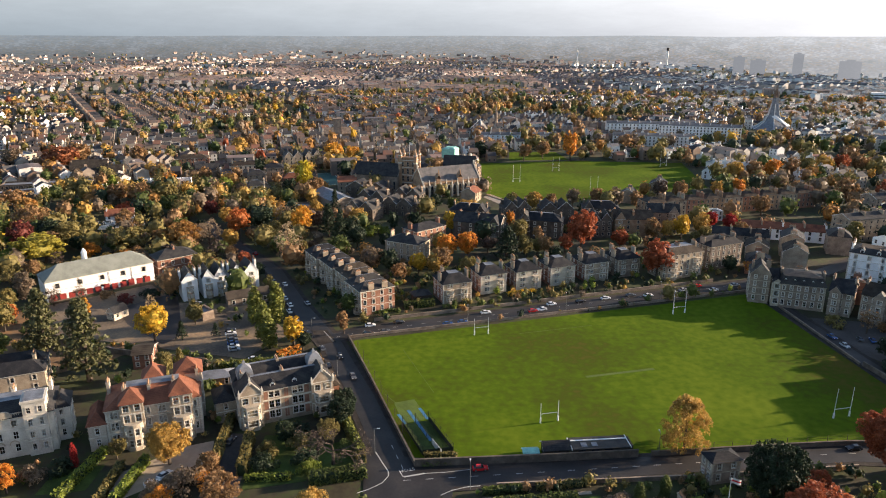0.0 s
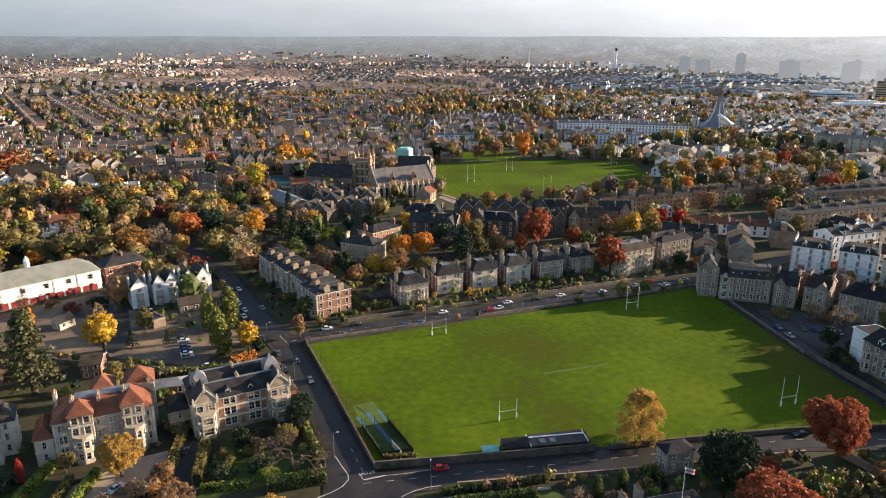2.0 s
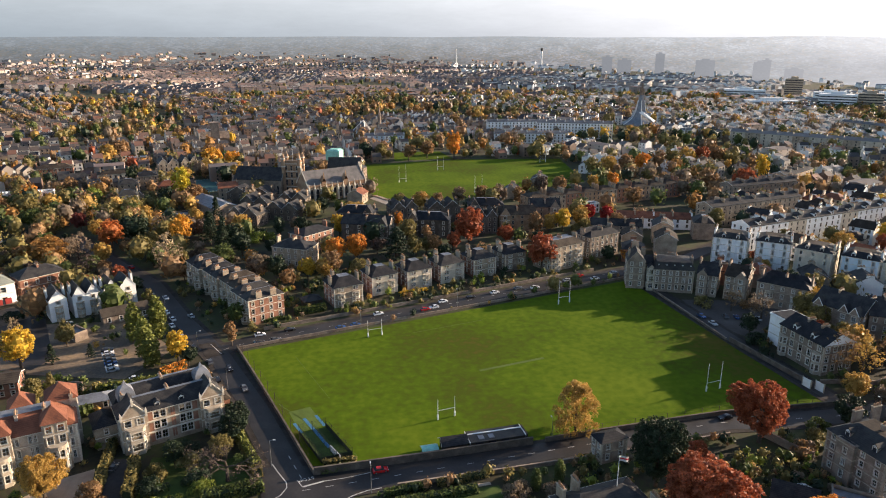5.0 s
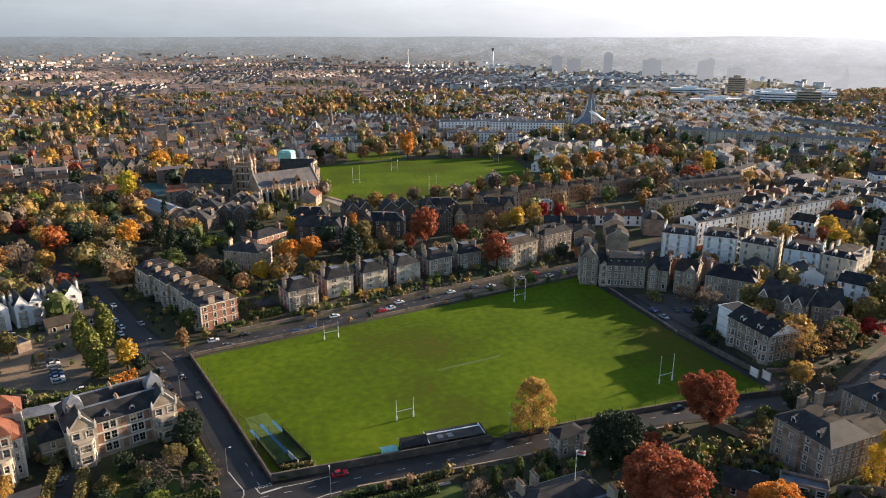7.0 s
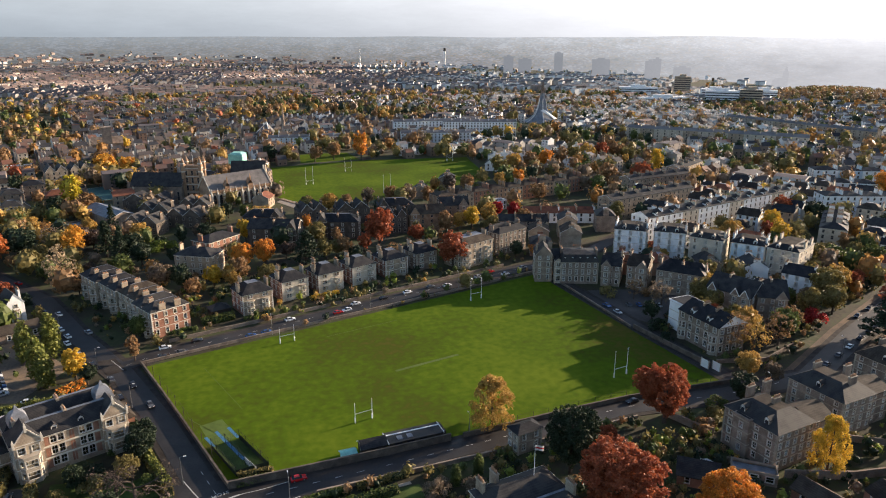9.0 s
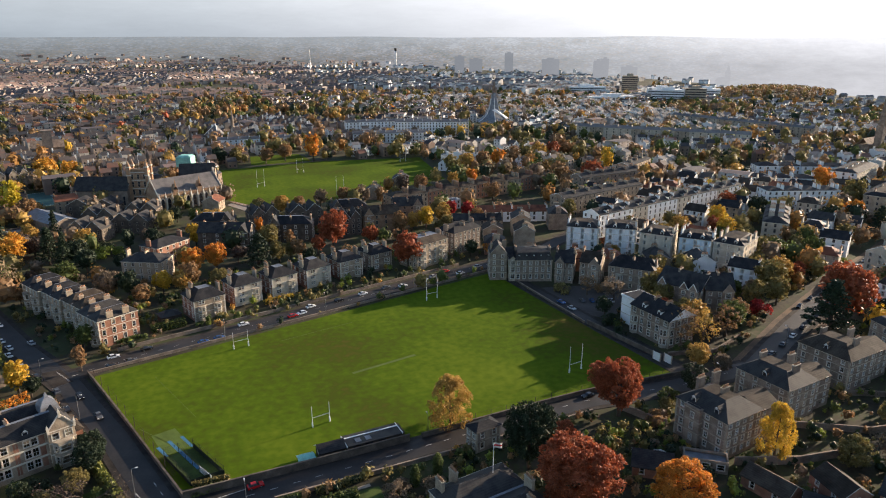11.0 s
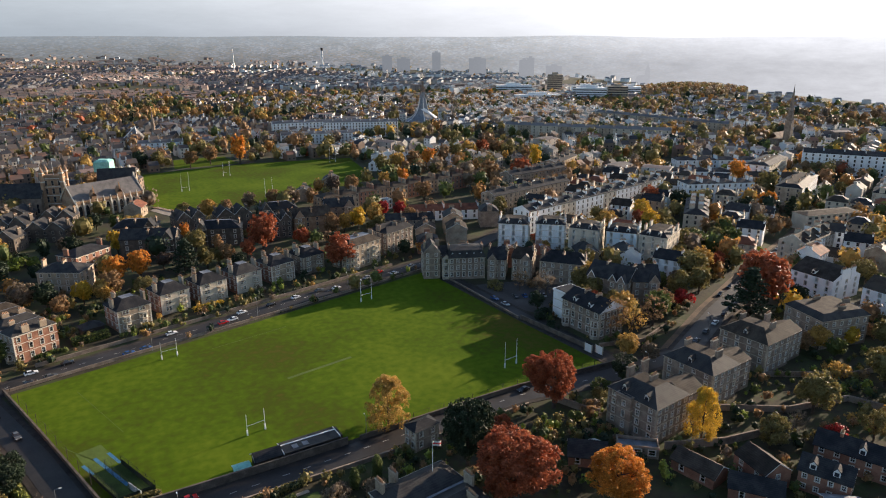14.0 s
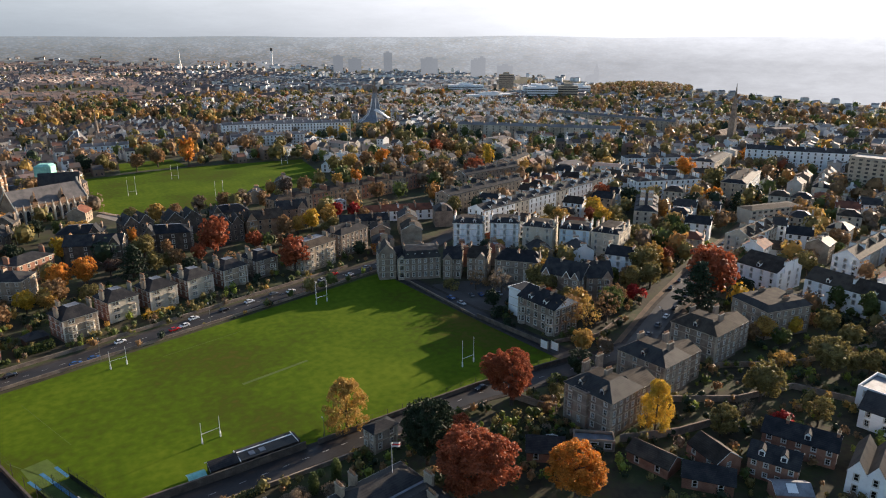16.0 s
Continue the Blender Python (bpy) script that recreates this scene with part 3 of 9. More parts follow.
    for dx, dy, face in dormers:
        dm = Mesh()
        q = 1.6
        dm.box(-q / 2, q / 2, -0.1, 2.6, -0.6, 1.4, 0)
        dm.box(-q / 2 + 0.25, q / 2 - 0.25, -0.16, -0.1, 0.05, 1.2, 2)
        dm.box(-q / 2 + 0.15, q / 2 - 0.15, -0.14, -0.1, -0.1, 1.3, 3)
        roof_gable(dm, q, 2.8, 1.4, 0.8, 0.15, y=1.25, along="y", mi=1, wallmi=None)
        dm.face([(-q / 2, -0.1, 1.4), (q / 2, -0.1, 1.4), (0, -0.1, 2.2)], 3)
        ob = part("dormer", dm, [gmat or wall, roofm, FARGLASS, TRIM], rt)
        fx = {"F": (dx * w - w / 2, -d / 2 + dy, 0), "R": (w / 2 - dy, dx * d - d / 2, 90), "L": (-w / 2 + dy, d / 2 - dx * d, -90)}[face]
        ob.matrix_basis = pose(fx[0], fx[1], top + dy * 1.0 - 0.2, 0, 0, fx[2])
    for cx, cy, *n in chims:
        chimney(rt, (cx - 0.5) * w, (cy - 0.5) * d, top + rh * 0.55, n[0] if n else 5, chh, n[1] if len(n) > 1 else 90, cmat or wall, near=bool(near))
    if rt.name in FARWIN:
        part("glazing", FARWIN[rt.name], [FARGLASS, PALE], rt)["kind"] = "stuff"
    rt.matrix_basis = m
    return rt


# ---- trees ----
def leaf_cloud(rng, centres, radii, per, size, flat=1.0, droop=0.0):
    """Leaf sprays on the outside of a set of clumps: quads as vertex and face lists."""
    V = []
    for c, r in zip(centres, radii):
        n = max(6, int(per * (r * r)))
        d = rng.normal(size=(n, 3)); d /= np.linalg.norm(d, axis=1, keepdims=True)
        d[:, 2] = np.where(d[:, 2] < -0.5, -d[:, 2], d[:, 2])
        p = c + d * (r * rng.uniform(0.65, 1.08, (n, 1))) * (1, 1, flat)
        nn = d + rng.normal(size=(n, 3)) * (0.55 if size > 0.14 else 1.3); nn /= np.linalg.norm(nn, axis=1, keepdims=True)
        a = np.cross(nn, rng.normal(size=(n, 3))); a /= np.linalg.norm(a, axis=1, keepdims=True)
        b = np.cross(nn, a)
        s = size * rng.uniform(0.55, 1.35, (n, 1))
        b = b * s; a = a * s
        if droop:
            b[:, 2] -= droop * s[:, 0]
        V.append(np.stack([p - a * 0.5 - b, p + a - b * 0.3, p + a * 0.4 + b, p - a + b * 0.4], 1).reshape(-1, 3))
    V = np.concatenate(V)
    return V


def core_quads(cx, cy, cz, rx, rz, seg=7, rings=5, lump=0.18):
    """Uneven closed bodies under the outer sprays of many crowns: arrays of centres and radii to quads."""
    cx, cy, cz, rx, rz = (np.asarray(q, float) for q in (cx, cy, cz, rx, rz))
    th = np.linspace(0, 2 * math.pi, seg + 1)[None, None, :]
    ph = np.linspace(-1.45, 1.45, rings + 1)[None, :, None]
    k = lambda q: q[:, None, None]
    f = 1 + lump * np.sin(3 * th + k(cx) * 1.7) * np.cos(3.1 * ph + k(cy)) + lump * 0.6 * np.sin(2 * th + k(cy) * 2.3 + ph * 4)
    f[:, :, -1] = f[:, :, 0]
    X = k(cx) + k(rx) * f * np.cos(ph) * np.cos(th)
    Y = k(cy) + k(rx) * f * np.cos(ph) * np.sin(th)
    Z = k(cz) + k(rz) * f * np.sin(ph)
    P = np.stack(np.broadcast_arrays(X, Y, Z), -1)
    return np.stack([P[:, :-1, :-1], P[:, :-1, 1:], P[:, 1:, 1:], P[:, 1:, :-1]], 3).reshape(-1, 3)


def quads(V, name, mat):
    me = bpy.data.meshes.new(name)
    n = len(V) // 4
    me.vertices.add(len(V)); me.vertices.foreach_set("co", V.astype(np.float32).ravel())
    me.loops.add(len(V)); me.loops.foreach_set("vertex_index", np.arange(len(V), dtype=np.int32))
    me.polygons.add(n)
    me.polygons.foreach_set("loop_start", np.arange(0, len(V), 4, dtype=np.int32))
    me.update(calc_edges=True)
    me.materials.append(mat)
    return me


def limbs(rng, h, trunk_r, top, n, spread, z0):
    me = Mesh()
    lean = Vector((rng.uniform(-0.3, 0.3), rng.uniform(-0.3, 0.3), 0))
    me.tube((0, 0, -0.4), (0, 0, h * 0.25), trunk_r * 1.25, trunk_r, 7)
    me.tube((0, 0, h * 0.25), tuple(lean + Vector((0, 0, top))), trunk_r, trunk_r * 0.25, 6)
    for i in range(n):
        a = i * 2.4 + rng.uniform(0, 1)
        z = z0 + (top - z0) * (i / n) * 0.8
        r = spread * rng.uniform(0.5, 0.9) * (1 - 0.35 * i / n)
        q = (r * math.cos(a), r * math.sin(a), z + r * rng.uniform(0.4, 0.9))
        me.tube((0, 0, z), q, trunk_r * 0.45, trunk_r * 0.1, 5)
        for s in (-0.5, 0.5):
            mid = tuple(Vector((0, 0, z)).lerp(Vector(q), 0.55))
            me.tube(mid, (mid[0] + r * 0.5 * math.cos(a + s), mid[1] + r * 0.5 * math.sin(a + s), mid[2] + r * 0.5), trunk_r * 0.2, trunk_r * 0.05, 4)
    return me.data("trunk", [BARK])


PROTO = {}


def proto(kind, i, fine):
    """Trunk and crown meshes of a 12 m tree of the kind; three sorts of each, with fine leaves where it stands near."""
    if (kind, i, fine) in PROTO:
        return PROTO[(kind, i, fine)]
    rng = np.random.default_rng(100 + i * 17 + sum(map(ord, kind)))
    den, siz = ((0.55, 1.15), (1.5, 0.7), (2.8, 0.5), (7.0, 0.34))[fine]
    if kind in ("round", "airy", "tall"):
        R, zc, hz = {"round": (4.9, 7.0, 4.7), "airy": (4.6, 7.0, 4.8), "tall": (3.2, 7.0, 5.2)}[kind]
        n = {"round": 150, "airy": 70, "tall": 90}[kind]
        if fine == 3 and kind == "round":
            n = 330
        C, Rd = [], []
        skew = rng.uniform(-0.12, 0.12, 2)
        for k in range(n):
            d = rng.normal(size=3); d /= np.linalg.norm(d)
            q = (rng.uniform(0.74, 0.93) if k % 4 else rng.uniform(0.3, 0.75)) * (1 + 0.12 * math.sin(3 * math.atan2(d[1], d[0]) + i))
            p = np.array([d[0] * R * q, d[1] * R * q, zc + d[2] * hz * q])
            p[:2] += skew * p[2]
            if p[2] < 2.6:
                p[2] = 2.6 + rng.uniform(0, 1)
            C.append(p); Rd.append(rng.uniform(0.5, 0.95) if n < 300 else rng.uniform(0.42, 0.75))
        V = leaf_cloud(rng, C, Rd, {"round": 34, "airy": 18, "tall": 34}[kind] * den, (0.36 if kind != "airy" else 0.3) * siz)
        T = limbs(rng, 12, 0.33, 10.0, 8, R, 2.8)
        if kind != "airy" and fine < 2:
            V = np.concatenate([V, core_quads([skew[0] * zc], [skew[1] * zc], [zc + 0.2], [R * 0.62], [hz * 0.64], 12, 8, 0.13)])
    elif kind == "weep":
        C, Rd = [], []
        for k in range(150):
            a, z = rng.uniform(0, 6.28), 1.2 + 10.2 * rng.uniform(0, 1)
            r = 4.8 * (1 - (z / 12.1) ** 3.4) ** 0.8 * (rng.uniform(0.72, 1.0) if k % 3 else rng.uniform(0.2, 0.7)) * (0.82 if z < 2.6 else 1)
            C.append(np.array([r * math.cos(a), r * math.sin(a), z])); Rd.append(rng.uniform(0.5, 0.85))
        V = leaf_cloud(rng, C, Rd, 36 * den, 0.32 * siz, 1.7, 0.6)
        T = limbs(rng, 12, 0.26, 10.5, 7, 2.6, 2.5)
    elif kind == "pine":
        C, Rd = [], []
        for k in range(120):
            z = 1.5 + 10.3 * (k / 120)
            r = (3.7 * (1 - (z - 1.5) / 10.8) ** 0.85) * (rng.uniform(0.5, 1.0) if k % 3 else rng.uniform(0.1, 0.5))
            a = k * 2.4
            C.append(np.array([r * math.cos(a), r * math.sin(a), z])); Rd.append(rng.uniform(0.45, 0.8))
        V = leaf_cloud(rng, C, Rd, 30 * den, 0.34 * siz, 0.5, 0.3)
        T = limbs(rng, 12, 0.3, 11.5, 10, 2.6, 2.0)
    elif kind == "column":
        C, Rd = [], []
        for k in range(30):
            z = 0.8 + 10.8 * (k / 30)
            s = 1.7 * min(1, (12.3 - z) / 5.0) ** 0.7
            a = k * 2.4
            C.append(np.array([s * 0.45 * math.cos(a), s * 0.45 * math.sin(a), z])); Rd.append(max(0.35, s * 0.62))
        V = leaf_cloud(rng, C, Rd, 56 * den, 0.3 * siz, 1.3, -0.6)
        T = limbs(rng, 12, 0.25, 10.5, 3, 0.8, 3.0)
    elif kind == "bush":
        C, Rd = [], []
        for k in range(14):
            a, r = rng.uniform(0, 6.28), rng.uniform(0, 3.6)
            C.append(np.array([r * math.cos(a), r * math.sin(a), rng.uniform(0.8, 4.2) * (1 - r / 7)])); Rd.append(rng.uniform(1.0, 2.0))
        V = leaf_cloud(rng, C, Rd, 20 * den, 0.42 * siz)
        T = limbs(rng, 4, 0.15, 3.2, 4, 1.6, 0.4)
    elif kind == "bare":
        # a winter crown: limbs that fork four times, and fine twigs
        me = Mesh()
        tw = []

        def grow(p, d, ln, r, lv):
            q = p + d * ln
            me.tube(p, q, r, r * 0.62, 6 if lv < 2 else 4 if lv < 4 else 3, cap=False)
            if lv == 5:
                tw.append(np.array(q))
                return
            for k in range(3 if lv < 4 else 2):
                e = (d + Vector(rng.normal(size=3)) * 0.5 + Vector((0, 0, 0.08))).normalized()
                grow(q, e, ln * rng.uniform(0.62, 0.82), r * 0.6, lv + 1)
        grow(Vector((0, 0, -0.3)), Vector((0.02, 0.03, 1)), 3.6, 0.32, 0)
        T = me.data("trunk", [BARK])
        V = leaf_cloud(rng, tw, [0.5] * len(tw), 14, 0.085, 1.0)
    crown = quads(V, "crown", LEAF["green"])
    PROTO[(kind, i, fine)] = (T, crown)
    return PROTO[(kind, i, fine)]


NAMES = {"round": "tree", "airy": "tree", "tall": "tree", "weep": "birch_tree", "pine": "pine_tree", "column": "cypress_tree", "bush": "shrub", "bare": "bare_tree"}
WORDS = {"green": "green", "dark": "dark evergreen", "olive": "olive-brown", "yellow": "bright yellow", "gold": "golden", "orange": "orange", "rust": "rust-red",
         "copper": "copper-brown", "red": "bright red", "tan": "pale bare", "moss": "mossy green", "twig": "dark brown", "lime": "light green",
         "chartreuse": "yellow-green", "russet": "dull russet", "cedar": "olive-green", "maroon": "maroon", "bronze": "bronze", "rustred": "burnt-orange", "amber": "amber", "lemon": "lemon-yellow", "straw": "straw-pale bare", "coral": "coral-red"}
SHAPES = {"round": "broad rounded tree with a {} crown", "airy": "thin-leaved tree with a sparse {} crown", "tall": "tall oval tree with a {} crown", "weep": "birch tree with hanging {} foliage",
          "pine": "tall conifer with layered {} boughs", "column": "narrow upright cypress with {} foliage", "bush": "rounded {} garden shrub", "bare": "leafless tree with {} forking twigs"}
trng = random.Random(7)


def tree(kind, x, y, h, colour, wide=1.0, tail="in the gardens", group=""):
    T, C = proto(kind, trng.randrange(3) if kind != "bare" else trng.randrange(2), 3 if kind in ("round", "weep") and h > 12 and math.hypot(x, y) < 210 else 2 if kind == "pine" or math.hypot(x, y) < (220 if kind != "bush" else 175) else 1 if math.hypot(x, y) < 480 else 0)
    rt = root(NAMES[kind], SHAPES[kind].format(WORDS[colour]) + " " + tail, "shrub" if kind == "bush" else "tree", group)
    k = h / (12.0 if kind != "bush" else 5.2)
    r = 0.28 * h * wide
    claim([(x - r, y - r), (x + r, y - r), (x + r, y + r), (x - r, y + r)])
    t = part("trunk", T, None, rt)
    c = part("crown", C, None, rt)
    c.material_slots[0].link = "OBJECT"
    c.material_slots[0].material = LEAF[colour]
    rt.matrix_basis = Matrix.Translation((x, y, 0)) @ Matrix.Rotation(trng.uniform(0, 6.28), 4, "Z") @ Matrix.Diagonal((k * wide, k * wide, k, 1))
    return rt


def hedge(p0, p1, width, height, colour="green", label="clipped green boundary hedge in a garden"):
    """A hedge of leaf sprays over a woody core."""
    a, b = Vector(p0), Vector(p1)
    L = (b - a).length
    rng = np.random.default_rng(int(abs(a.x * 7 + a.y * 13)) + 3)
    n = max(3, int(L / (width * 0.55)))
    C = [np.array([L * (i + 0.5) / n, rng.uniform(-0.1, 0.1) * width, height * 0.5]) for i in range(n)]
    V = []
    m = int(L * (width + 2 * height) * 9)
    s = rng.uniform(0, width + 2 * height, m)
    x = rng.uniform(0, L, m)
    y = np.where(s < height, -width / 2, np.where(s < height + width, s - height - width / 2, width / 2))
    z = np.where(s < height, s, np.where(s < height + width, height, s - height - width))
    p = np.stack([x, y, z], 1) + rng.normal(size=(m, 3)) * 0.1
    d1 = rng.normal(size=(m, 3)) * 0.22
    d2 = rng.normal(size=(m, 3)) * 0.22
    V = np.stack([p - d1, p - d2, p + d1, p + d2], 1).reshape(-1, 3)
    rt = root("hedge", label, "hedge")
    part("foliage", quads(V, "foliage", LEAF[colour]), None, rt)
    me = Mesh(); me.box(0.1, L - 0.1, -width / 2 + 0.12, width / 2 - 0.12, -0.1, height - 0.12)
    part("core", me, LEAF["dark"], rt)
    rt.matrix_basis = pose(a.x, a.y, 0, 0, 0, math.degrees(math.atan2(b.y - a.y, b.x - a.x)))
    return rt


# ---- cars ----
CARMESH = {}
PAINT = {n: material(n + "_car_paint", two(c, 0.03), 1, 0.25, 0.0, 4, 0, 0.6) for n, c in
         {"white": (0.75, 0.75, 0.75), "silver": (0.38, 0.39, 0.40), "black": (0.015, 0.015, 0.017), "grey": (0.10, 0.105, 0.11), "blue": (0.03, 0.08, 0.22), "red": (0.5, 0.02, 0.02)}.items()}


def car_meshes():
    body = Mesh()
    prof = [(-2.1, 0.28), (2.1, 0.28), (2.15, 0.62), (1.95, 0.78), (0.95, 0.92), (-1.6, 0.98), (-2.1, 0.88)]
    n = len(prof)
    for inset, sx in ((0, 1),):
        L = [(x, -0.86, z) for x, z in prof]; R = [(x, 0.86, z) for x, z in prof]
        body.face(L); body.face(R[::-1])
        for i in range(n):
            j = (i + 1) % n
            body.face([L[j], L[i], R[i], R[j]])
    body.frustum((-1.15, 0.25, -0.62, 0.62), (-1.1, 0.2, -0.58, 0.58), 1.42, 1.47)
    gl = Mesh()
    gl.frustum((-1.75, 0.95, -0.8, 0.8), (-1.15, 0.25, -0.63, 0.63), 0.93, 1.43)
    wh = Mesh(); wh.tube((0, -0.11, 0), (0, 0.11, 0), 0.32, 0.32, 12); wh.face([(0.32 * math.cos(a), -0.11, 0.32 * math.sin(a)) for a in [k * math.pi / 6 for k in range(12)]])
    rim = wh; rim.m = [0] * len(rim.f); rim.tube((0, -0.125, 0), (0, 0.125, 0), 0.2, 0.2, 10, 1); rim.face([(0.2 * math.cos(a), -0.125, 0.2 * math.sin(a)) for a in [k * math.pi / 5 for k in range(10)]], 1)
    lt = Mesh(); lt.box(-0.04, 0.04, -0.2, 0.2, -0.07, 0.07)
    return body.data("body", [PAINT["grey"]]), gl.data("cabin_glass", [FARGLASS]), wh.data("wheel", [TYRE, STEEL]), None, lt.data("light", [TRIM])


def car(x, y, ang, colour):
    if not CARMESH:
        CARMESH["m"] = car_meshes()
    b, g_, w, r, lt = CARMESH["m"]
    rt = root("car", colour + " hatchback car parked on the asphalt", "car", "parked cars")
    o = part("body", b, None, rt)
    o.material_slots[0].link = "OBJECT"; o.material_slots[0].material = PAINT[colour]
    part("cabin_glass", g_, None, rt)
    for sx in (-1.3, 1.32):
        for sy in (-0.78, 0.78):
            wo = part("wheel", w, None, rt); wo.location = (sx, sy, 0.32)
    for sy in (-0.6, 0.6):
        ho = part("headlight", lt, None, rt); ho.location = (2.1, sy, 0.66)
    rt.matrix_basis = pose(x, y, 0.06, 0, 0, ang)
    return rt


# ================= the place =================
# ---- ground sheet, sports fields, roads ----
me = Mesh()
me.face([(-4990, -1500, 0), (4990, -1500, 0), (4990, 4990, 0), (-4990, 4990, 0)])
tagged(part("ground", me, GROUND), "dark garden soil and grass between the streets", "ground", kind="structure")

FIELD = [(-7, 163.5), (154, 171.5), (142, 294.6), (-35, 243.2)]
slab("playing_field", FIELD, 0.05, TURF, "mown green sports field with worn patches", "field")
FAR_FIELD = [(47, 460), (110, 480), (203, 522), (218, 628), (120, 640), (34, 626), (31, 505)]
slab("school_field", FAR_FIELD, 0.05, TURF, "mown green school playing field", "field")
slab("school_lawn", [(62, 642), (118, 646), (112, 690), (66, 690)], 0.05, TURF, "small green lawn behind the school field", "lawn")

WEST = [(-4, 120), (-9, 150), (-26, 200), (-42, 240), (-62, 278), (-84, 326), (-106, 356), (-150, 420)]
NORTH = [(-42, 246), (-32, 252), (52, 278.5), (124, 301), (150, 309), (185, 322), (230, 352)]
SOUTH = [(-11, 156), (33, 160.3), (113, 168.5), (150, 166), (182, 168)]
BROAD = [(176, 163), (226, 190), (286, 219), (372, 256), (412, 276)]
band("road_footway", BROAD, 17, -0.05, 0.10, LEAFLITTER, "wide footway strewn with brown leaves", "pavement")
EAST = [(143, 300), (147, 262), (152, 215), (158, 168)]
SIDE = [(205, 160), (234, 158), (292, 166), (395, 188), (560, 226)]
for lv, (nm, pts, wd) in enumerate((("road_west", WEST, 7.6), ("road_north", NORTH, 7.5), ("road_south", SOUTH, 8.0), ("road_broad", BROAD, 9.0), ("road_east", EAST, 5.5), ("road_side", SIDE, 7.0))):
    band(nm, pts, wd + 3.6, -0.05, 0.11 + 0.004 * lv, PAVING, "grey paved footway with kerb along the street", "pavement")
    band(nm.replace("road", "carriageway"), pts, wd, -0.05, 0.138 + 0.004 * lv, ASPHALT, "dark asphalt street with faint lane markings", "road")
slab("junction", [(-20, 146), (2, 146), (4, 165), (-22, 168)], 0.164, ASPHALT, "dark asphalt street corner", "road")


def dashes(pts, wide, dash, gap, side=0.0, z=0.165, name="lane_marking"):
    """A painted broken line along a street."""
    me = Mesh()
    for i in range(len(pts) - 1):
        a, b = Vector(pts[i]), Vector(pts[i + 1])
        L = (b - a).length
        u = (b - a) / L
        n = Vector((-u.y, u.x))
        s = 0.5
        while s + dash < L:
            p, q = a + u * s + n * side, a + u * (s + dash) + n * side
            me.face([(*(p - n * wide / 2), z), (*(q - n * wide / 2), z), (*(q + n * wide / 2), z), (*(p + n * wide / 2), z)])
            s += dash + gap
    return tagged(part(name, me, CHALK), "white painted broken centre line on the asphalt", "road marking", kind="structure")


dashes([(-10.6, 160.6), (-15.0, 173.4)], 0.14, 2.0, 3.0)
dashes([(-47.2, 252.3), (-41.8, 242.4)], 0.35, 0.7, 0.4, name="give_way_line")
slab("speed_table", [(-52, 252.5), (-46, 253.5), (-40.6, 242), (-46.6, 239.6)], 0.158, PAVING, "raised brown paved table at the junction", "road", keep=False)
dashes(SOUTH[:5], 0.16, 2.0, 4.0)
dashes(NORTH[:5], 0.14, 2.0, 4.0)
def painted_line(pts, wide, label, name="road_line"):
    """A continuous painted line along a polyline."""
    L, Rr = strip(pts, wide)
    me = Mesh()
    for k in range(len(pts) - 1):
        me.face([(*Rr[k], 0.17), (*Rr[k + 1], 0.17), (*L[k + 1], 0.17), (*L[k], 0.17)])
    return tagged(part(name, me, CHALK), label, "road marking", kind="structure")


painted_line([(-10.3, 157.6), (-5.0, 159.1)], 0.55, "thick white painted stop line at the street corner", "stop_line")
painted_line([(-5.0, 159.1), (0.5, 159.6), (7.5, 160.9)], 0.2, "thin white painted edge line along the street mouth")
painted_line([(-11.9, 160.6), (-10.5, 157.6)], 0.2, "short white painted lane line at the stop line")
painted_line([(-18.9, 169.1), (-16.7, 164.2), (-14.7, 160.1), (-14.5, 157.9), (-15.9, 155.0), (-18.8, 152.6), (-21.9, 150.8)], 0.25, "pale painted kerb line round the street corner")
painted_line([(-0.6, 149.9), (2.3, 151.9), (6.0, 153.3), (9.7, 153.8)], 0.25, "pale painted kerb line along the garden side")
ob = bpy.data.curves.new("stop_text", "FONT")
ob.body, ob.size, ob.align_x = "STOP", 1.7, "CENTER"
txt = new("stop_lettering", ob)
txt.data.materials.append(CHALK)
txt.matrix_basis = pose(-9.7, 161.2, 0.168, 0, 0, 196)
tagged(txt, "white painted lettering on the asphalt", "road marking", kind="structure")

# faint lines and worn strips on the turf
me = Mesh()
for a, b, w in (((-19, 202), (4, 170), 0.22), ((49, 214), (74, 220), 1.3), ((-15, 236), (-3, 203), 0.15), ((30, 250), (60, 258), 0.3)):
    a, b = Vector(a), Vector(b)
    u = (b - a).normalized(); n = Vector((-u.y, u.x)) * w / 2
    me.face([(*(a - n), 0.056), (*(b - n), 0.056), (*(b + n), 0.056), (*(a + n), 0.056)])
tagged(part("pitch_marking", me, BALD), "faded pale pitch lines on the turf", "pitch line", kind="structure")

# walls round the field
wall_run("field_wall", [(-36.6, 246), (-24.5, 212), (-7.5, 162.3)], 1.5, 0.45, SOOT, "low dark rubble wall with coping round the field", SOOT)
wall_run("field_wall_high", [(-7.5, 162.3), (34, 165.2), (54, 166.9)], 2.3, 0.45, SOOT, "high dark rubble wall between pavilion and street", SOOT)
wall_run("field_wall_low", [(58, 167.3), (98, 171.2), (116, 172.6), (154, 172)], 1.5, 0.45, SOOT, "low dark rubble wall along the street", SOOT)
wall_run("roadside_wall", [(-36.6, 245.6), (53, 271.5), (142.4, 297.6)], 1.0, 0.4, GREYSTONE, "low grey stone wall between field and street")
wall_run("east_wall", [(143.0, 297), (147.8, 223)], 1.0, 0.4, SOOT, "low grey wall on the shaded side of the field")
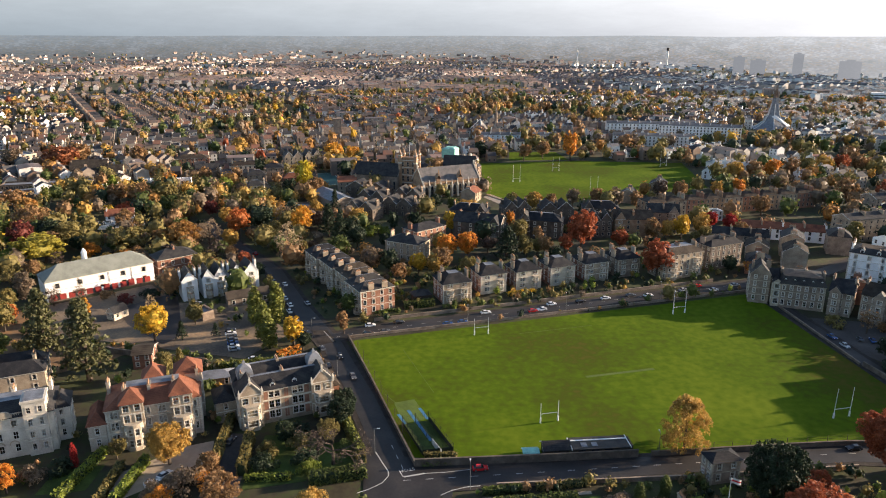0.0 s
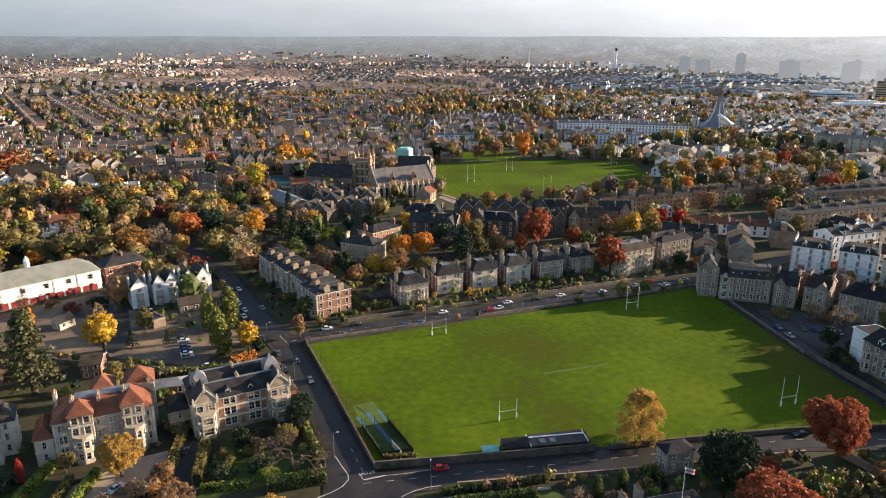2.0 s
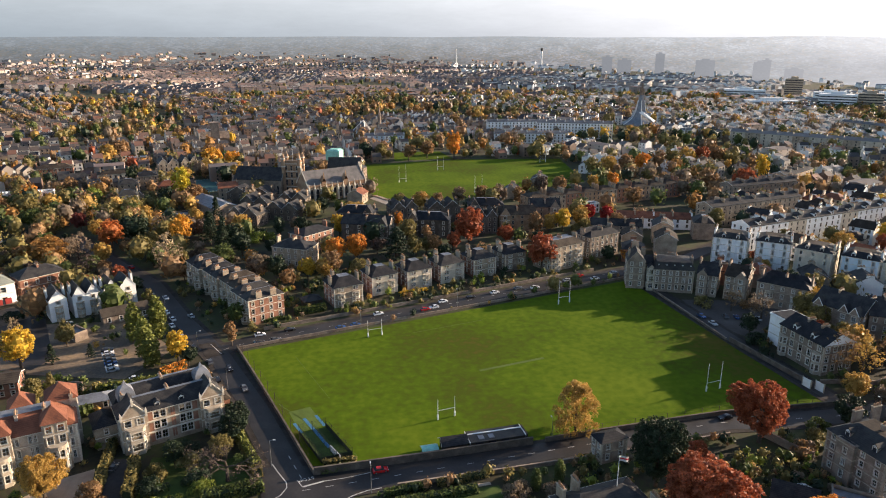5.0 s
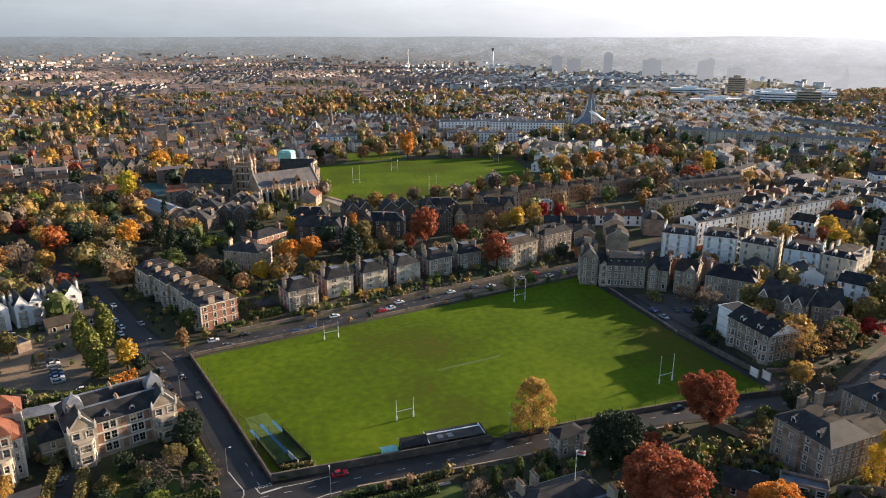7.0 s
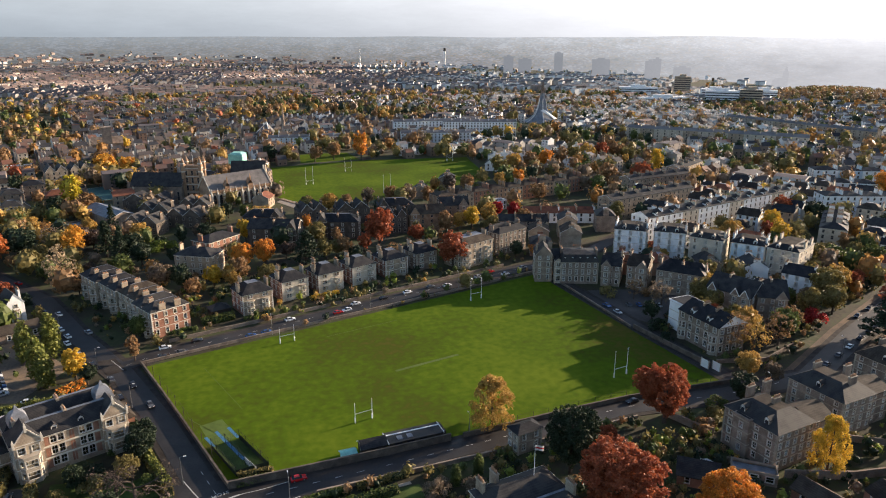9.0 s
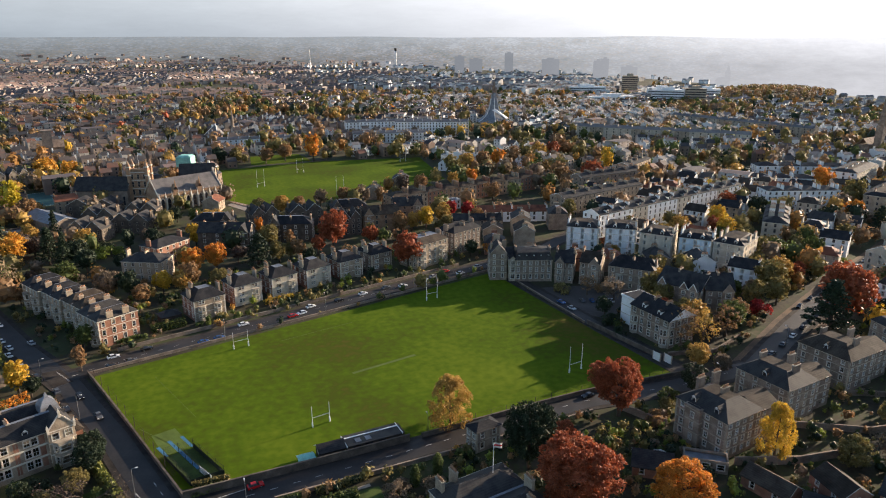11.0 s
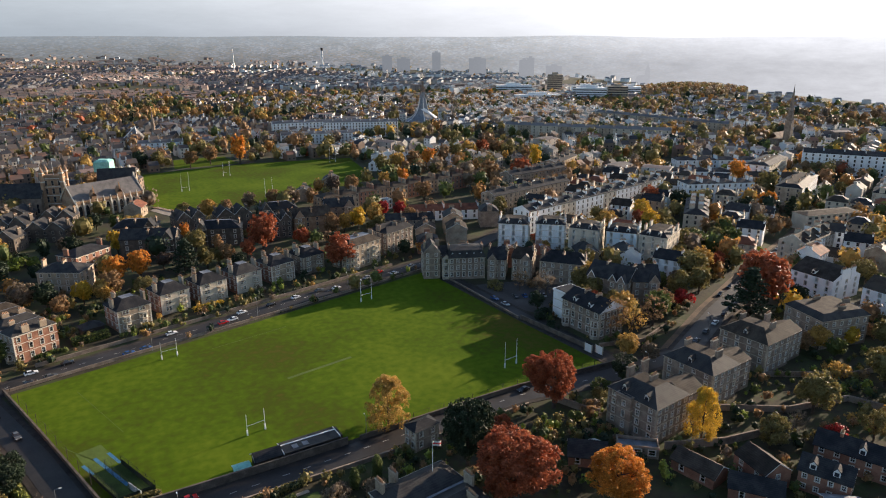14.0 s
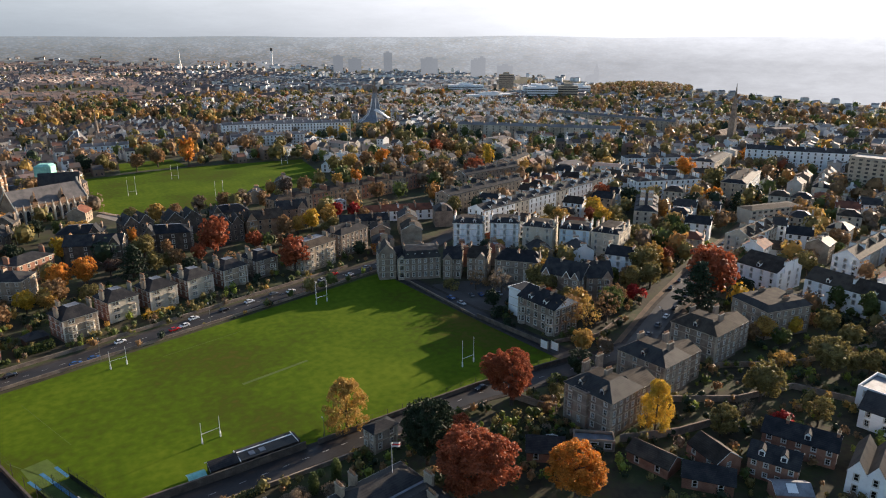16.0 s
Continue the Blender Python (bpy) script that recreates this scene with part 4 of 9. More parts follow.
wall_run("house_wall", [(148.5, 222), (155.5, 184)], 1.8, 0.5, SOOT, "high stone garden wall beside the field", SOOT)


def goal(x, y, ang, h, w=5.6):
    rt = root("rugby_goal", "white H-shaped rugby goal posts on the turf", "goal posts", "rugby goals")
    for s in (-w / 2, w / 2):
        me = Mesh(); me.tube((0, 0, 0), (0, 0, h), 0.10, 0.06, 8)
        p = part("post", me, POSTWHITE, rt); p.location = (s, 0, 0)
        me = Mesh(); me.tube((0, 0, 0.02), (0, 0, 1.7), 0.26, 0.26, 8)
        p = part("pad", me, TRIM, rt, "white protective pad"); p.location = (s, 0, 0)
    me = Mesh(); me.tube((-w / 2, 0, 3.0), (w / 2, 0, 3.0), 0.07, 0.07, 8)
    part("crossbar", me, POSTWHITE, rt)
    rt.matrix_basis = pose(x, y, 0.05, 0, 0, ang)


goal(32.1, 185.1, 13, 6.8); goal(15.0, 249.3, 13, 6.8)
goal(99.1, 270.5, 14, 10); goal(122.0, 187.8, 12, 10)
goal(58.4, 542.7, 8, 14); goal(97, 590, 8, 12); goal(110, 496, 8, 14); goal(196, 612, 8, 14)


def fence(pts, h, gap, label):
    rt = root("mesh_fence", label, "fence")
    for i in range(len(pts) - 1):
        a, b = Vector(pts[i]), Vector(pts[i + 1])
        n = max(1, int((b - a).length / gap))
        for k in range(n):
            p = a.lerp(b, k / n)
            me = Mesh(); me.tube((0, 0, 0), (0, 0, h), 0.085, 0.085, 5)
            q = part("post", me, DARKWOOD, rt); q.location = (p.x, p.y, 0)
        me = Mesh()
        for z in (h - 0.05, h * 0.66, h * 0.33):
            me.tube((a.x, a.y, z), (b.x, b.y, z), 0.015, 0.015, 4)
        part("wire_netting", me, DARKWOOD, rt)


fence([(-34.2, 242), (-23, 211), (-9, 170)], 4.0, 7.5, "tall wire fence on steel posts beside the street")
fence([(60, 168.6), (98, 172.4), (116, 174), (153, 173.4)], 2.6, 5.0, "wire fence on thin posts along the wall")

# cricket nets in the corner of the field
slab("practice_turf", [(-15.6, 196.5), (-9.2, 198.7), (-4.6, 187.0), (-12.0, 184)], 0.056, BALD, "pale artificial turf run-up beside the nets", "turf", keep=False)
slab("cage_floor", [(-12, 183.6), (-4.4, 186), (2.8, 169), (-5.4, 167.2)], 0.058, LAWN, "dark green matting under the nets", "turf", keep=False)
rt = root("cricket_nets", "caged practice nets with blue matting in the field's corner", "sports cage")
NETTING = material("dark_green_netting", two((0.014, 0.022, 0.014), 0.3), 2.0, 0.8, 0.0)


def net_side(a, b, h, n, solid):
    """One side of the cage: posts, rails and, low down, a dark panel added for the nets' shadow."""
    a, b = Vector(a), Vector(b)
    for k in range(n + 1):
        p = a.lerp(b, k / n)
        me = Mesh(); me.tube((0, 0, 0), (0, 0, h), 0.06, 0.06, 5)
        part("post", me, NETTING, rt).location = (p.x, p.y, 0.05)
    me = Mesh()
    for k in range(9):
        z = 0.2 + (h - 0.2) * k / 8
        me.tube((*a, z), (*b, z), 0.014, 0.014, 3)
    m = int((b - a).length / 0.6)
    for k in range(m):
        p = a.lerp(b, k / m)
        me.tube((*p, 0.1), (*p, h), 0.012, 0.012, 3)
    part("wire_netting", me, NETTING, rt)
    # Added dark panel: the shadow along the nets given as a solid shape.
    if solid:
        u = (b - a).normalized()
        me = Mesh(); me.box(0, (b - a).length, -0.02, 0.02, 0.06, solid)
        part("screen", me, NETTING, rt, "dark panel added in place of shadow").matrix_basis = pose(a.x, a.y, 0, 0, 0, math.degrees(math.atan2(u.y, u.x)))


net_side((-12.1, 183.4), (-5.6, 167.3), 3.2, 4, 1.2); net_side((-4.4, 185.9), (2.9, 168.9), 3.2, 4, 1.7)
net_side((-8.3, 184.6), (-1.4, 168.1), 3.2, 4, 0); net_side((-5.6, 167.3), (2.9, 168.9), 3.2, 2, 2.0); net_side((-12.1, 183.4), (-4.4, 185.9), 3.2, 2, 0)
for a, b, w in (((-10.9, 191.9), (-3.4, 174.8), 0.5), ((-7.4, 193.2), (-4.6, 186.5), 0.45), ((-13.8, 189.5), (-11.3, 183.7), 0.45)):
    a, b = Vector(a), Vector(b)
    u = (b - a).normalized(); n = Vector((-u.y, u.x)) * w
    me = Mesh(); me.face([(*(a - n), 0.07), (*(b - n), 0.07), (*(b + n), 0.07), (*(a + n), 0.07)])
    part("matting", me, BLUEMAT, rt, "blue matting strip")
me = Mesh(); me.box(0, 6.4, -0.06, 0.06, 0.05, 1.9)
part("sight_board", me, TRIM, rt, "white painted board").matrix_basis = pose(-3.2, 173.4, 0, 0, 0, -64.5)

# pavilion and sheds by the south wall
rt = root("pavilion", "low dark pavilion with a white-edged flat roof", "pavilion")
me = Mesh()
me.box(0, 17, 0, 5, -0.1, 2.6, 0)
me.box(16.2, 17.0, 0, 5.0, 2.6, 2.9, 0)
part("wall", me, [DARKWOOD, TRIM], rt)
me = Mesh()
me.box(-0.4, 16.2, -0.5, 3.6, 2.6, 2.85, 0); me.box(-0.4, 16.2, 4.1, 5.5, 2.6, 2.85, 0)
part("roof", me, SLATE, rt)
me = Mesh(); me.box(-0.4, 16.2, 3.6, 4.1, 2.6, 2.95, 0)
part("fascia", me, TRIM, rt, "white painted fascia")
for q in ((-0.46, -0.3, -0.5, 5.5), (16.1, 16.3, -0.5, 5.5)):
    me = Mesh(); me.box(*q, 2.5, 2.98)
    part("verge_board", me, TRIM, rt, "white painted verge board")
for x in (2.6, 5.6):
    me = Mesh(); me.box(x, x + 1.6, 0.6, 2.6, 2.86, 2.94)
    part("rooflight", me, LEAD, rt, "pale flat rooflight")
for x in (1.5, 5.2, 9.0):
    me = Mesh(); me.box(0, 2.2, -0.04, 0.0, 1.0, 2.2, 0)
    q = part("window", me, FARGLASS, rt); q.location = (x, 0, 0)
rt.matrix_basis = pose(36.0, 166.6, 0, 0, 0, 5)
house("field_shed", "dark timber shed beside the pavilion", (28.0, 166.3), (35.0, 166.9), 4.2, 1, 2.6, 0, DARKWOOD, "gable", 1.4, SLATE, 1, 1, "", cornice=False, category="shed")
house("green_shed", "small green shed by the field wall", (22.5, 166.0), (26.3, 166.3), 2.6, 1, 1.6, 0, COPPER, "gable", 0.5, COPPER, 1, 1, "", cornice=False, category="shed")

# ---- yards, drives and lawns ----
slab("school_yard", [(-150, 248), (-110, 238), (-72, 228), (-60, 250), (-82, 281), (-116, 283), (-137, 306), (-171, 279)], 0.04, DUST, "leaf-strewn tarmac yard behind the villas", "yard")
slab("tarmac_forecourt", [(-139.3, 276), (-121, 296), (-101.7, 249), (-106, 240), (-127.9, 259.3)], 0.052, ASPHALT, "dark tarmac parking yard before the white hall", "yard", keep=False)
slab("leafy_ground", [(-190, 216), (-150, 208), (-124, 222), (-112, 237), (-151, 247), (-172, 278), (-205, 262)], 0.035, LEAFY, "bare ground strewn with orange leaves under the conifers", "ground", keep=False)
slab("gravel_drive", [(-84, 146), (-64, 164), (-66, 175), (-73, 172), (-88, 158)], 0.04, GRAVEL, "pale gravel drive in front of a villa", "drive")
slab("villa_drive", [(-62, 148), (-52, 148), (-56, 178), (-63, 179)], 0.05, YARD, "shaded tarmac drive", "drive", keep=False)
slab("front_lawn", [(-52, 152), (-36, 156), (-36, 176), (-52, 178)], 0.06, LAWN, "shaded green front lawn", "lawn", keep=False)
slab("corner_lawn", [(-34, 158), (-21, 161), (-26, 176), (-35, 172)], 0.06, LAWN, "green corner lawn", "lawn", keep=False)
slab("side_lawn", [(-104, 150), (-92, 152), (-92, 163), (-104, 160)], 0.06, LAWN, "green lawn by a villa", "lawn", keep=False)
slab("parking_yard", [(158, 224), (192, 236), (186, 258), (152, 266), (151, 236)], 0.04, YARD, "shaded parking yard", "yard")
slab("park_lawn", [(-176, 392), (-150, 394), (-150, 410), (-176, 408)], 0.05, LAWN, "green lawn among the trees", "lawn")
slab("green_lawn", [(215, 330), (245, 335), (238, 352), (212, 346)], 0.05, LAWN, "green lawn behind the terraces", "lawn")

# ---- villas on the near left ----
ma = house("mansion", "gothic mansion of pale stone and red brick with slate roofs", (-60.3, 181.2), (-34.3, 192.6), 17, 3, 3.9, 0.9, STONE, "valley", 4.0, SLATE, 4, 4, "FLR", 1.5, 2.7, True, True,
           dormers=((0.37, 0.7, "F"), (0.6, 0.7, "F"), (0.3, 0.7, "R")), chims=((0.08, 0.42), (0.5, 0.3), (0.5, 0.78), (0.93, 0.55)), category="mansion", topm=LEAD, flat=0.12)


def wing(rt, x0, x1, y0, y1, z1, wall, roofm, rh, cols=2, floors=3, fh=3.5, base=0.8, near=True, kind="hip", ww=1.0, wh=2.0, sides="FLR", gable="y"):
    """A projecting block of the same house."""
    me = Mesh()
    w, d = x1 - x0, y1 - y0
    n2 = max(1, int(d / 3.2))
    facade(me, rt, (x0, y0, 0), 0, w, -0.3, z1, openings(w, cols, floors, fh, base, ww, wh) if "F" in sides else [], near)
    facade(me, rt, (x1, y0, 0), math.pi / 2, d, -0.3, z1, openings(d, n2, floors, fh, base, ww, wh) if "R" in sides and d > 3 else [], near)
    facade(me, rt, (x1, y1, 0), math.pi, w, -0.3, z1, [], near)
    facade(me, rt, (x0, y1, 0), -math.pi / 2, d, -0.3, z1, openings(d, n2, floors, fh, base, ww, wh) if "L" in sides and d > 3 else [], near)
    part("wing_wall", me, wall, rt)
    for f in range(1, floors + 1):
        z = base + f * fh - 0.1
        if z < z1 - 0.1:
            sm = Mesh(); sm.box(x0 - 0.12, x1 + 0.12, y0 - 0.12, y0 - 0.004, z, z + 0.28); sm.box(x1 + 0.004, x1 + 0.12, y0 - 0.004, y1, z, z + 0.28); sm.box(x0 - 0.12, x0 - 0.004, y0 - 0.004, y1, z, z + 0.28)
            part("string_course", sm, PALE if wall is GREYSTONE else DRESS, rt)
    rm = Mesh()
    if kind == "hip":
        roof_hip(rm, w, d, z1, rh, 0.5, 0, (x0 + x1) / 2, (y0 + y1) / 2, topmi=0)
    elif kind == "gable":
        roof_gable(rm, w, d, z1, rh, 0.2, (x0 + x1) / 2, (y0 + y1) / 2, gable, 0, 1)
    else:
        rm.box(x0 - 0.3, x1 + 0.3, y0 - 0.3, y1 + 0.3, z1, z1 + 0.6, 1)
        rm.box(x0 + 0.3, x1 - 0.3, y0 + 0.3, y1 - 0.3, z1 + 0.6, z1 + 0.75, 0)
    part("wing_roof", rm, [roofm, wall, PALE], rt)


for x0, x1 in ((-13.8, -7.2), (7.6, 14.2)):
    wing(ma, x0, x1, -9.9, -3, 13.2, STONE, SLATE, 4.4, 2, 3, 3.9, 0.9, kind="gable", ww=1.7, wh=2.6)
    cx = (x0 + x1) / 2
    bay = Mesh()
    brt = new("bay_window"); brt.parent = ma
    pts = [(cx - 2.6, -9.9), (cx - 1.7, -11.5), (cx + 1.7, -11.5), (cx + 2.6, -9.9)]
    for k in range(3):
        q0, q1 = Vector(pts[k]), Vector(pts[k + 1])
        ln = (q1 - q0).length
        hs = [(0.3, ln - 0.3, 0.9 + f * 3.9 + 0.7, 0.9 + f * 3.9 + 3.1) for f in range(2)]
        facade(bay, brt, (q0.x, q0.y, 0), math.atan2(q1.y - q0.y, q1.x - q0.x), ln, -0.3, 8.9, hs, False)
    bay.prism([(p[0] * 1.0 + (0.15 if p[0] > cx else -0.15), p[1] - 0.15) for p in pts], 8.9, 9.3)
    part("bay_wall", bay, PALE, brt)
    # a curved lead cap behind each gable, with a finial; pinnacles on the gable
    lm = Mesh()
    for (h0, z0), (h1, z1) in zip(((2.5, 14.6), (2.2, 16.6), (1.5, 18.0), (0.6, 18.8)), ((2.2, 16.6), (1.5, 18.0), (0.6, 18.8), (0.1, 20.4))):
        lm.frustum((cx - h0, cx + h0, 0.6 - h0, 0.6 + h0), (cx - h1, cx + h1, 0.6 - h1, 0.6 + h1), z0, z1)
    part("lead_cap", lm, LEAD, ma, "lead-covered roof cap")
    for px, pz in ((x0, 13.2), (x1, 13.2), (cx, 17.6)):
        pm = Mesh(); pm.box(px - 0.28, px + 0.28, -10.2, -9.64, pz - 1.0, pz + 0.7); pm.cone([(px - 0.34, -10.26), (px + 0.34, -10.26), (px + 0.34, -9.58), (px - 0.34, -9.58)], pz + 0.7, (px, -9.92, pz + 2.2))
        part("pinnacle", pm, DRESS, ma)
    for sg, xe in ((1, x0), (-1, x1)):
        cp = Mesh(); cp.tube((xe, -9.95, 13.2), (cx, -9.95, 17.75), 0.22, 0.22, 4)
        part("gable_coping", cp, DRESS, ma)
for x in (-6.6, -0.55, 0.1, 5.6):
    for f in range(3):
        bk = Mesh(); bk.box(x, x + (1.3 if abs(x) > 1 else 0.5), -8.54, -8.5, 1.3 + 3.9 * f, 4.2 + 3.9 * f)
        part("brick_panel", bk, BRICK, ma, "red brick infill panel")
for z in (4.6, 8.5):
    sm = Mesh(); sm.box(-7.1, 7.5, -8.75, -8.5, z, z + 0.45)
    part("string_course", sm, DRESS, ma)
wing(ma, -20, -14.2, -3, 6, 8, STONE, SLATE, 3, 1, 2, 3.6, 0.6)
wing(ma, 14.4, 17.5, -4, 6, 6.5, BRICK, MOSSY, 2, 1, 1, 3.6, 0.6)

ma.matrix_basis = ma.matrix_basis @ Matrix.Diagonal((1, 1, 0.87, 1))

mb = house("mansion", "pale stone villa with red clay tile roofs", (-94.2, 170.9), (-70.4, 179.6), 15, 3, 3.7, 0.8, VILLASTONE, "hip", 3.6, REDTILE, 6, 4, "FLR", 0.8, 2.3, True, True, flat=0.25,
           chims=((0.2, 0.35), (0.46, 0.35), (0.72, 0.4), (0.98, 0.7), (0.02, 0.7)), category="mansion")
wing(mb, -8.6, -2.6, -9.6, -3, 14.0, STONE, REDTILE, 3.6, 2, 4, 3.4, 0.6, ww=1.5, wh=2.2)
wing(mb, 4.6, 10.4, -9.4, -3, 14.4, STONE, REDTILE, 3.8, 2, 4, 3.4, 0.6, ww=1.5, wh=2.2)
for bx in (-5.6, 7.5):
    pm = Mesh()
    arc = [(bx + 2.5 * math.cos(math.pi * (1 + k / 8)), -9.6 + 1.9 * math.sin(math.pi * (1 + k / 8))) for k in range(9)]
    brt = new("bay_window"); brt.parent = mb
    for k in range(0, 8, 2):
        q0, q1 = Vector(arc[k]), Vector(arc[k + 2])
        ln = (q1 - q0).length
        facade(pm, brt, (q0.x, q0.y, 0), math.atan2(q1.y - q0.y, q1.x - q0.x), ln, -0.3, 7.4, [(0.35, ln - 0.35, 1.3 + f * 3.4, 3.4 + f * 3.4) for f in range(2)], False)
    pm.prism([(x * 1.0, y - 0.12) for x, y in arc], 7.4, 8.2)
    part("bay_wall", pm, PALE, brt)
wing(mb, -17.5, -12.9, -7.5, 4, 8.0, VILLASTONE, REDTILE, 3.2, 1, 2, 3.6, 0.6)
wing(mb, 6.0, 13.5, 2, 10, 15, VILLASTONE, REDTILE, 3.8, 2, 3, 3.7, 0.8, sides="R")
wing(mb, -3.0, 3.0, 2, 10, 14.5, VILLASTONE, REDTILE, 3.6, 2, 3, 3.7, 0.8, sides="")

mc = house("mansion", "cream stone villa with tower, balcony and slate roofs", (-133.6, 160.4), (-108.6, 171), 15, 3, 3.8, 0.8, LIMEWASH, "hip", 3.0, SLATE, 7, 4, "FLR", 1.25, 2.3, False, True,
           chims=((0.3, 0.7), (0.62, 0.75), (0.95, 0.85)), flat=0.35, category="mansion")
wing(mc, 6.6, 12.2, -8.6, -2.0, 16.2, LIMEWASH, LEAD, 1.0, 2, 4, 3.8, 0.8, kind="flat")
wing(mc, 12.7, 17.0, -3, 6, 10.5, LIMEWASH, SLATE, 2.6, 1, 3, 3.3, 0.6)
for s in (-3.2, 1.8):
    pm = Mesh()
    pm.prism([(s + 2.1 * math.cos(a), 1.6 * 0 + 2.1 * math.sin(a)) for a in [math.pi * k / 8 for k in range(9)]], 0, 0.5)
    q = part("round_pediment", pm, PALE, mc)
    q.matrix_basis = Matrix.Translation((0, -7.3, 12.2)) @ Matrix.Rotation(math.pi / 2, 4, "X")
for x in (-10.4, -7.0, -3.6, -0.2, 3.2):
    am = Mesh()
    arc = [(1.1 * math.cos(math.pi * k / 8), 4.0 + 1.1 * math.sin(math.pi * k / 8)) for k in range(9)]
    for (xa, za), (xb, zb) in zip(arc, arc[1:]):
        am.tube((xa, 0, za), (xb, 0, zb), 0.16, 0.16, 5)
    part("window_arch", am, PALE, mc, "pale stone window arch").location = (x, -7.62, 0)
for x in [-11.6 + 0.55 * k for k in range(32)]:
    bm_ = Mesh(); bm_.tube((0, 0, 12.3), (0, 0, 13.1), 0.1, 0.1, 5); part("baluster", bm_, PALE, mc).location = (x, -7.2, 0)
bm_ = Mesh(); bm_.box(-11.9, 6.2, -7.4, -7.0, 13.1, 13.3); part("balustrade_rail", bm_, PALE, mc, "pale stone rail")
house("villa", "stone villa with several slate hips and chimneys", (-154, 186), (-126, 198), 14, 3, 3.4, 0.5, STONE, "valley", 3.2, SLATE, 5, 3, "FR", near=False, chims=((0.2, 0.5), (0.55, 0.5), (0.9, 0.5)))
house("coach_house", "small brick outbuilding with a green-grey roof", (-108.3, 219.5), (-102.0, 220.6), 9, 2, 2.6, 0.2, BRICK, "gable", 1.4, MOSSY, 2, 2, "FR", cornice=False, flat=0.3)
house("outbuilding", "low grey-roofed outbuilding between hedges", (-82, 205), (-70, 208), 6, 1, 3.2, 0.2, GREYSTONE, "hip", 1.6, LEAD, 3, 1, "F", cornice=False)

# ---- white hall and the gabled terrace ----
wh_ = house("white_hall", "long white hall with a grey-green hipped roof and cupola", (-172.6, 282.5), (-137.3, 311.7), 15, 2, 4.4, 0.4, WHITE, "hip", 5.4, GREENROOF, 5, 2, "FR", 1.9, 2.2, category="hall", sidewall=WHITE)
me = Mesh(); me.tube((0, 0, 12.4), (0, 0, 17.0), 1.3, 1.2, 8); me.tube((0, 0, 17.0), (0, 0, 19.2), 1.4, 0.2, 8)
part("cupola", me, TRIM, wh_, "white painted cupola").location = (-4, 2, 0)
HOARD = material("red_painted_boards", two((0.27, 0.035, 0.03), 0.35), 0.4, 0.6, 0.2, 8)
me = Mesh(); me.box(-22.6, 22.6, -8.3, -7.55, -0.2, 0.5); part("plinth", me, SOOT, wh_, "dark brick base")
for k in range(12):
    x = -21.5 + 3.6 * k
    me = Mesh(); me.box(x, x + 2.5, -8.15, -7.56, 0.5, 2.9 if k % 3 else 3.3); part("hoarding", me, HOARD, wh_, "red painted boarding")
    me = Mesh(); me.box(x + 2.55, x + 3.5, -8.05, -7.56, 0.5, 2.6); part("doorway", me, TRIM if k % 2 else FARGLASS, wh_, "doorway between the boards")
for x in (-9.5, 3.0, 12.8):
    me = Mesh(); me.tube((x, -7.7, 0.3), (x, -7.7, 8.8), 0.09, 0.09, 6); part("downpipe", me, SOOT, wh_, "dark rainwater pipe")
claim([(-172, 268), (-150, 262), (-125, 300), (-137, 312)], 2)
house("yard_lodge", "small white gabled lodge with a grey roof in the yard", (-138.4, 264.5), (-134.4, 262.5), 7, 1, 2.8, 0.2, CREAM, "front", 2.2, SLATE, 2, 2, "FR", gables=1, cornice=False, category="lodge")
house("brick_house", "dark-roofed red brick house behind the hall", (-137, 316), (-122, 328), 12, 2, 4, 0.4, BRICK, "hip", 3.6, SLATE, 4, 3, "FR", chims=((0.5, 0.5),))
GA, GB = Vector((-113.8, 283.9)), Vector((-84.5, 300.2))
for f0, f1, n in ((0.0, 0.2, 1), (0.26, 0.57, 2), (0.62, 1.0, 2)):
    house("gabled_house", "white rendered house with steep slate gables", GA.lerp(GB, f0), GA.lerp(GB, f1), 11, 3, 2.85, 0.7, WHITE, "front", 3.9, SLATE, n, 3, "FR", 1.3, 1.7, bays=(0.5,) if n == 1 else (0.25, 0.75),
          gables=n, cornice=False, chims=((0.98, 0.5), (0.02, 0.5)), group="gabled terrace", bayw=3.0)
house("low_wing", "low slate-roofed hall by the car park", (-92, 277), (-76, 285), 7, 1, 3.6, 0.2, GREYSTONE, "gable", 2.2, MOSSY, 4, 1, "F", cornice=False)
house("low_shed", "long grey shed with a flat roof", (-104, 268), (-98, 262), 5, 1, 3.0, 0.1, GREYSTONE, "flat", 0.5, LEAD, 2, 1, "F", cornice=False)

# ---- terrace of four houses along the west street ----
TA, TB = Vector((-68.0, 326.0)), Vector((-33.8, 266.7))
for k in range(4):
    back = Vector((0.866, 0.5)) * (0.0, 1.2, 2.0, 0.0)[k]
    a, b = TA.lerp(TB, k / 4 + 0.004) + back, TA.lerp(TB, (k + 1) / 4 - 0.004) + back
    last = k == 3
    house("town_house", "tall stone town house with slate hips" if not last else "tall corner house with red brick side and stone dressings", a, b, 15.5 if last else 14.5 - k % 2, 3, 3.45, 0.5, STONE, "hips", 2.9, SLATE if k != 2 else MOSSY,
          5, 4, "FR" if last else "FR", 1.1, 2.1, False, last, bays=(0.25, 0.75), chims=((0.97, 0.32, 4), (0.97, 0.72, 4), (0.5, 0.28, 3)), sidewall=BRICK if last else None, group="west terrace", bayf=2, chh=1.1)

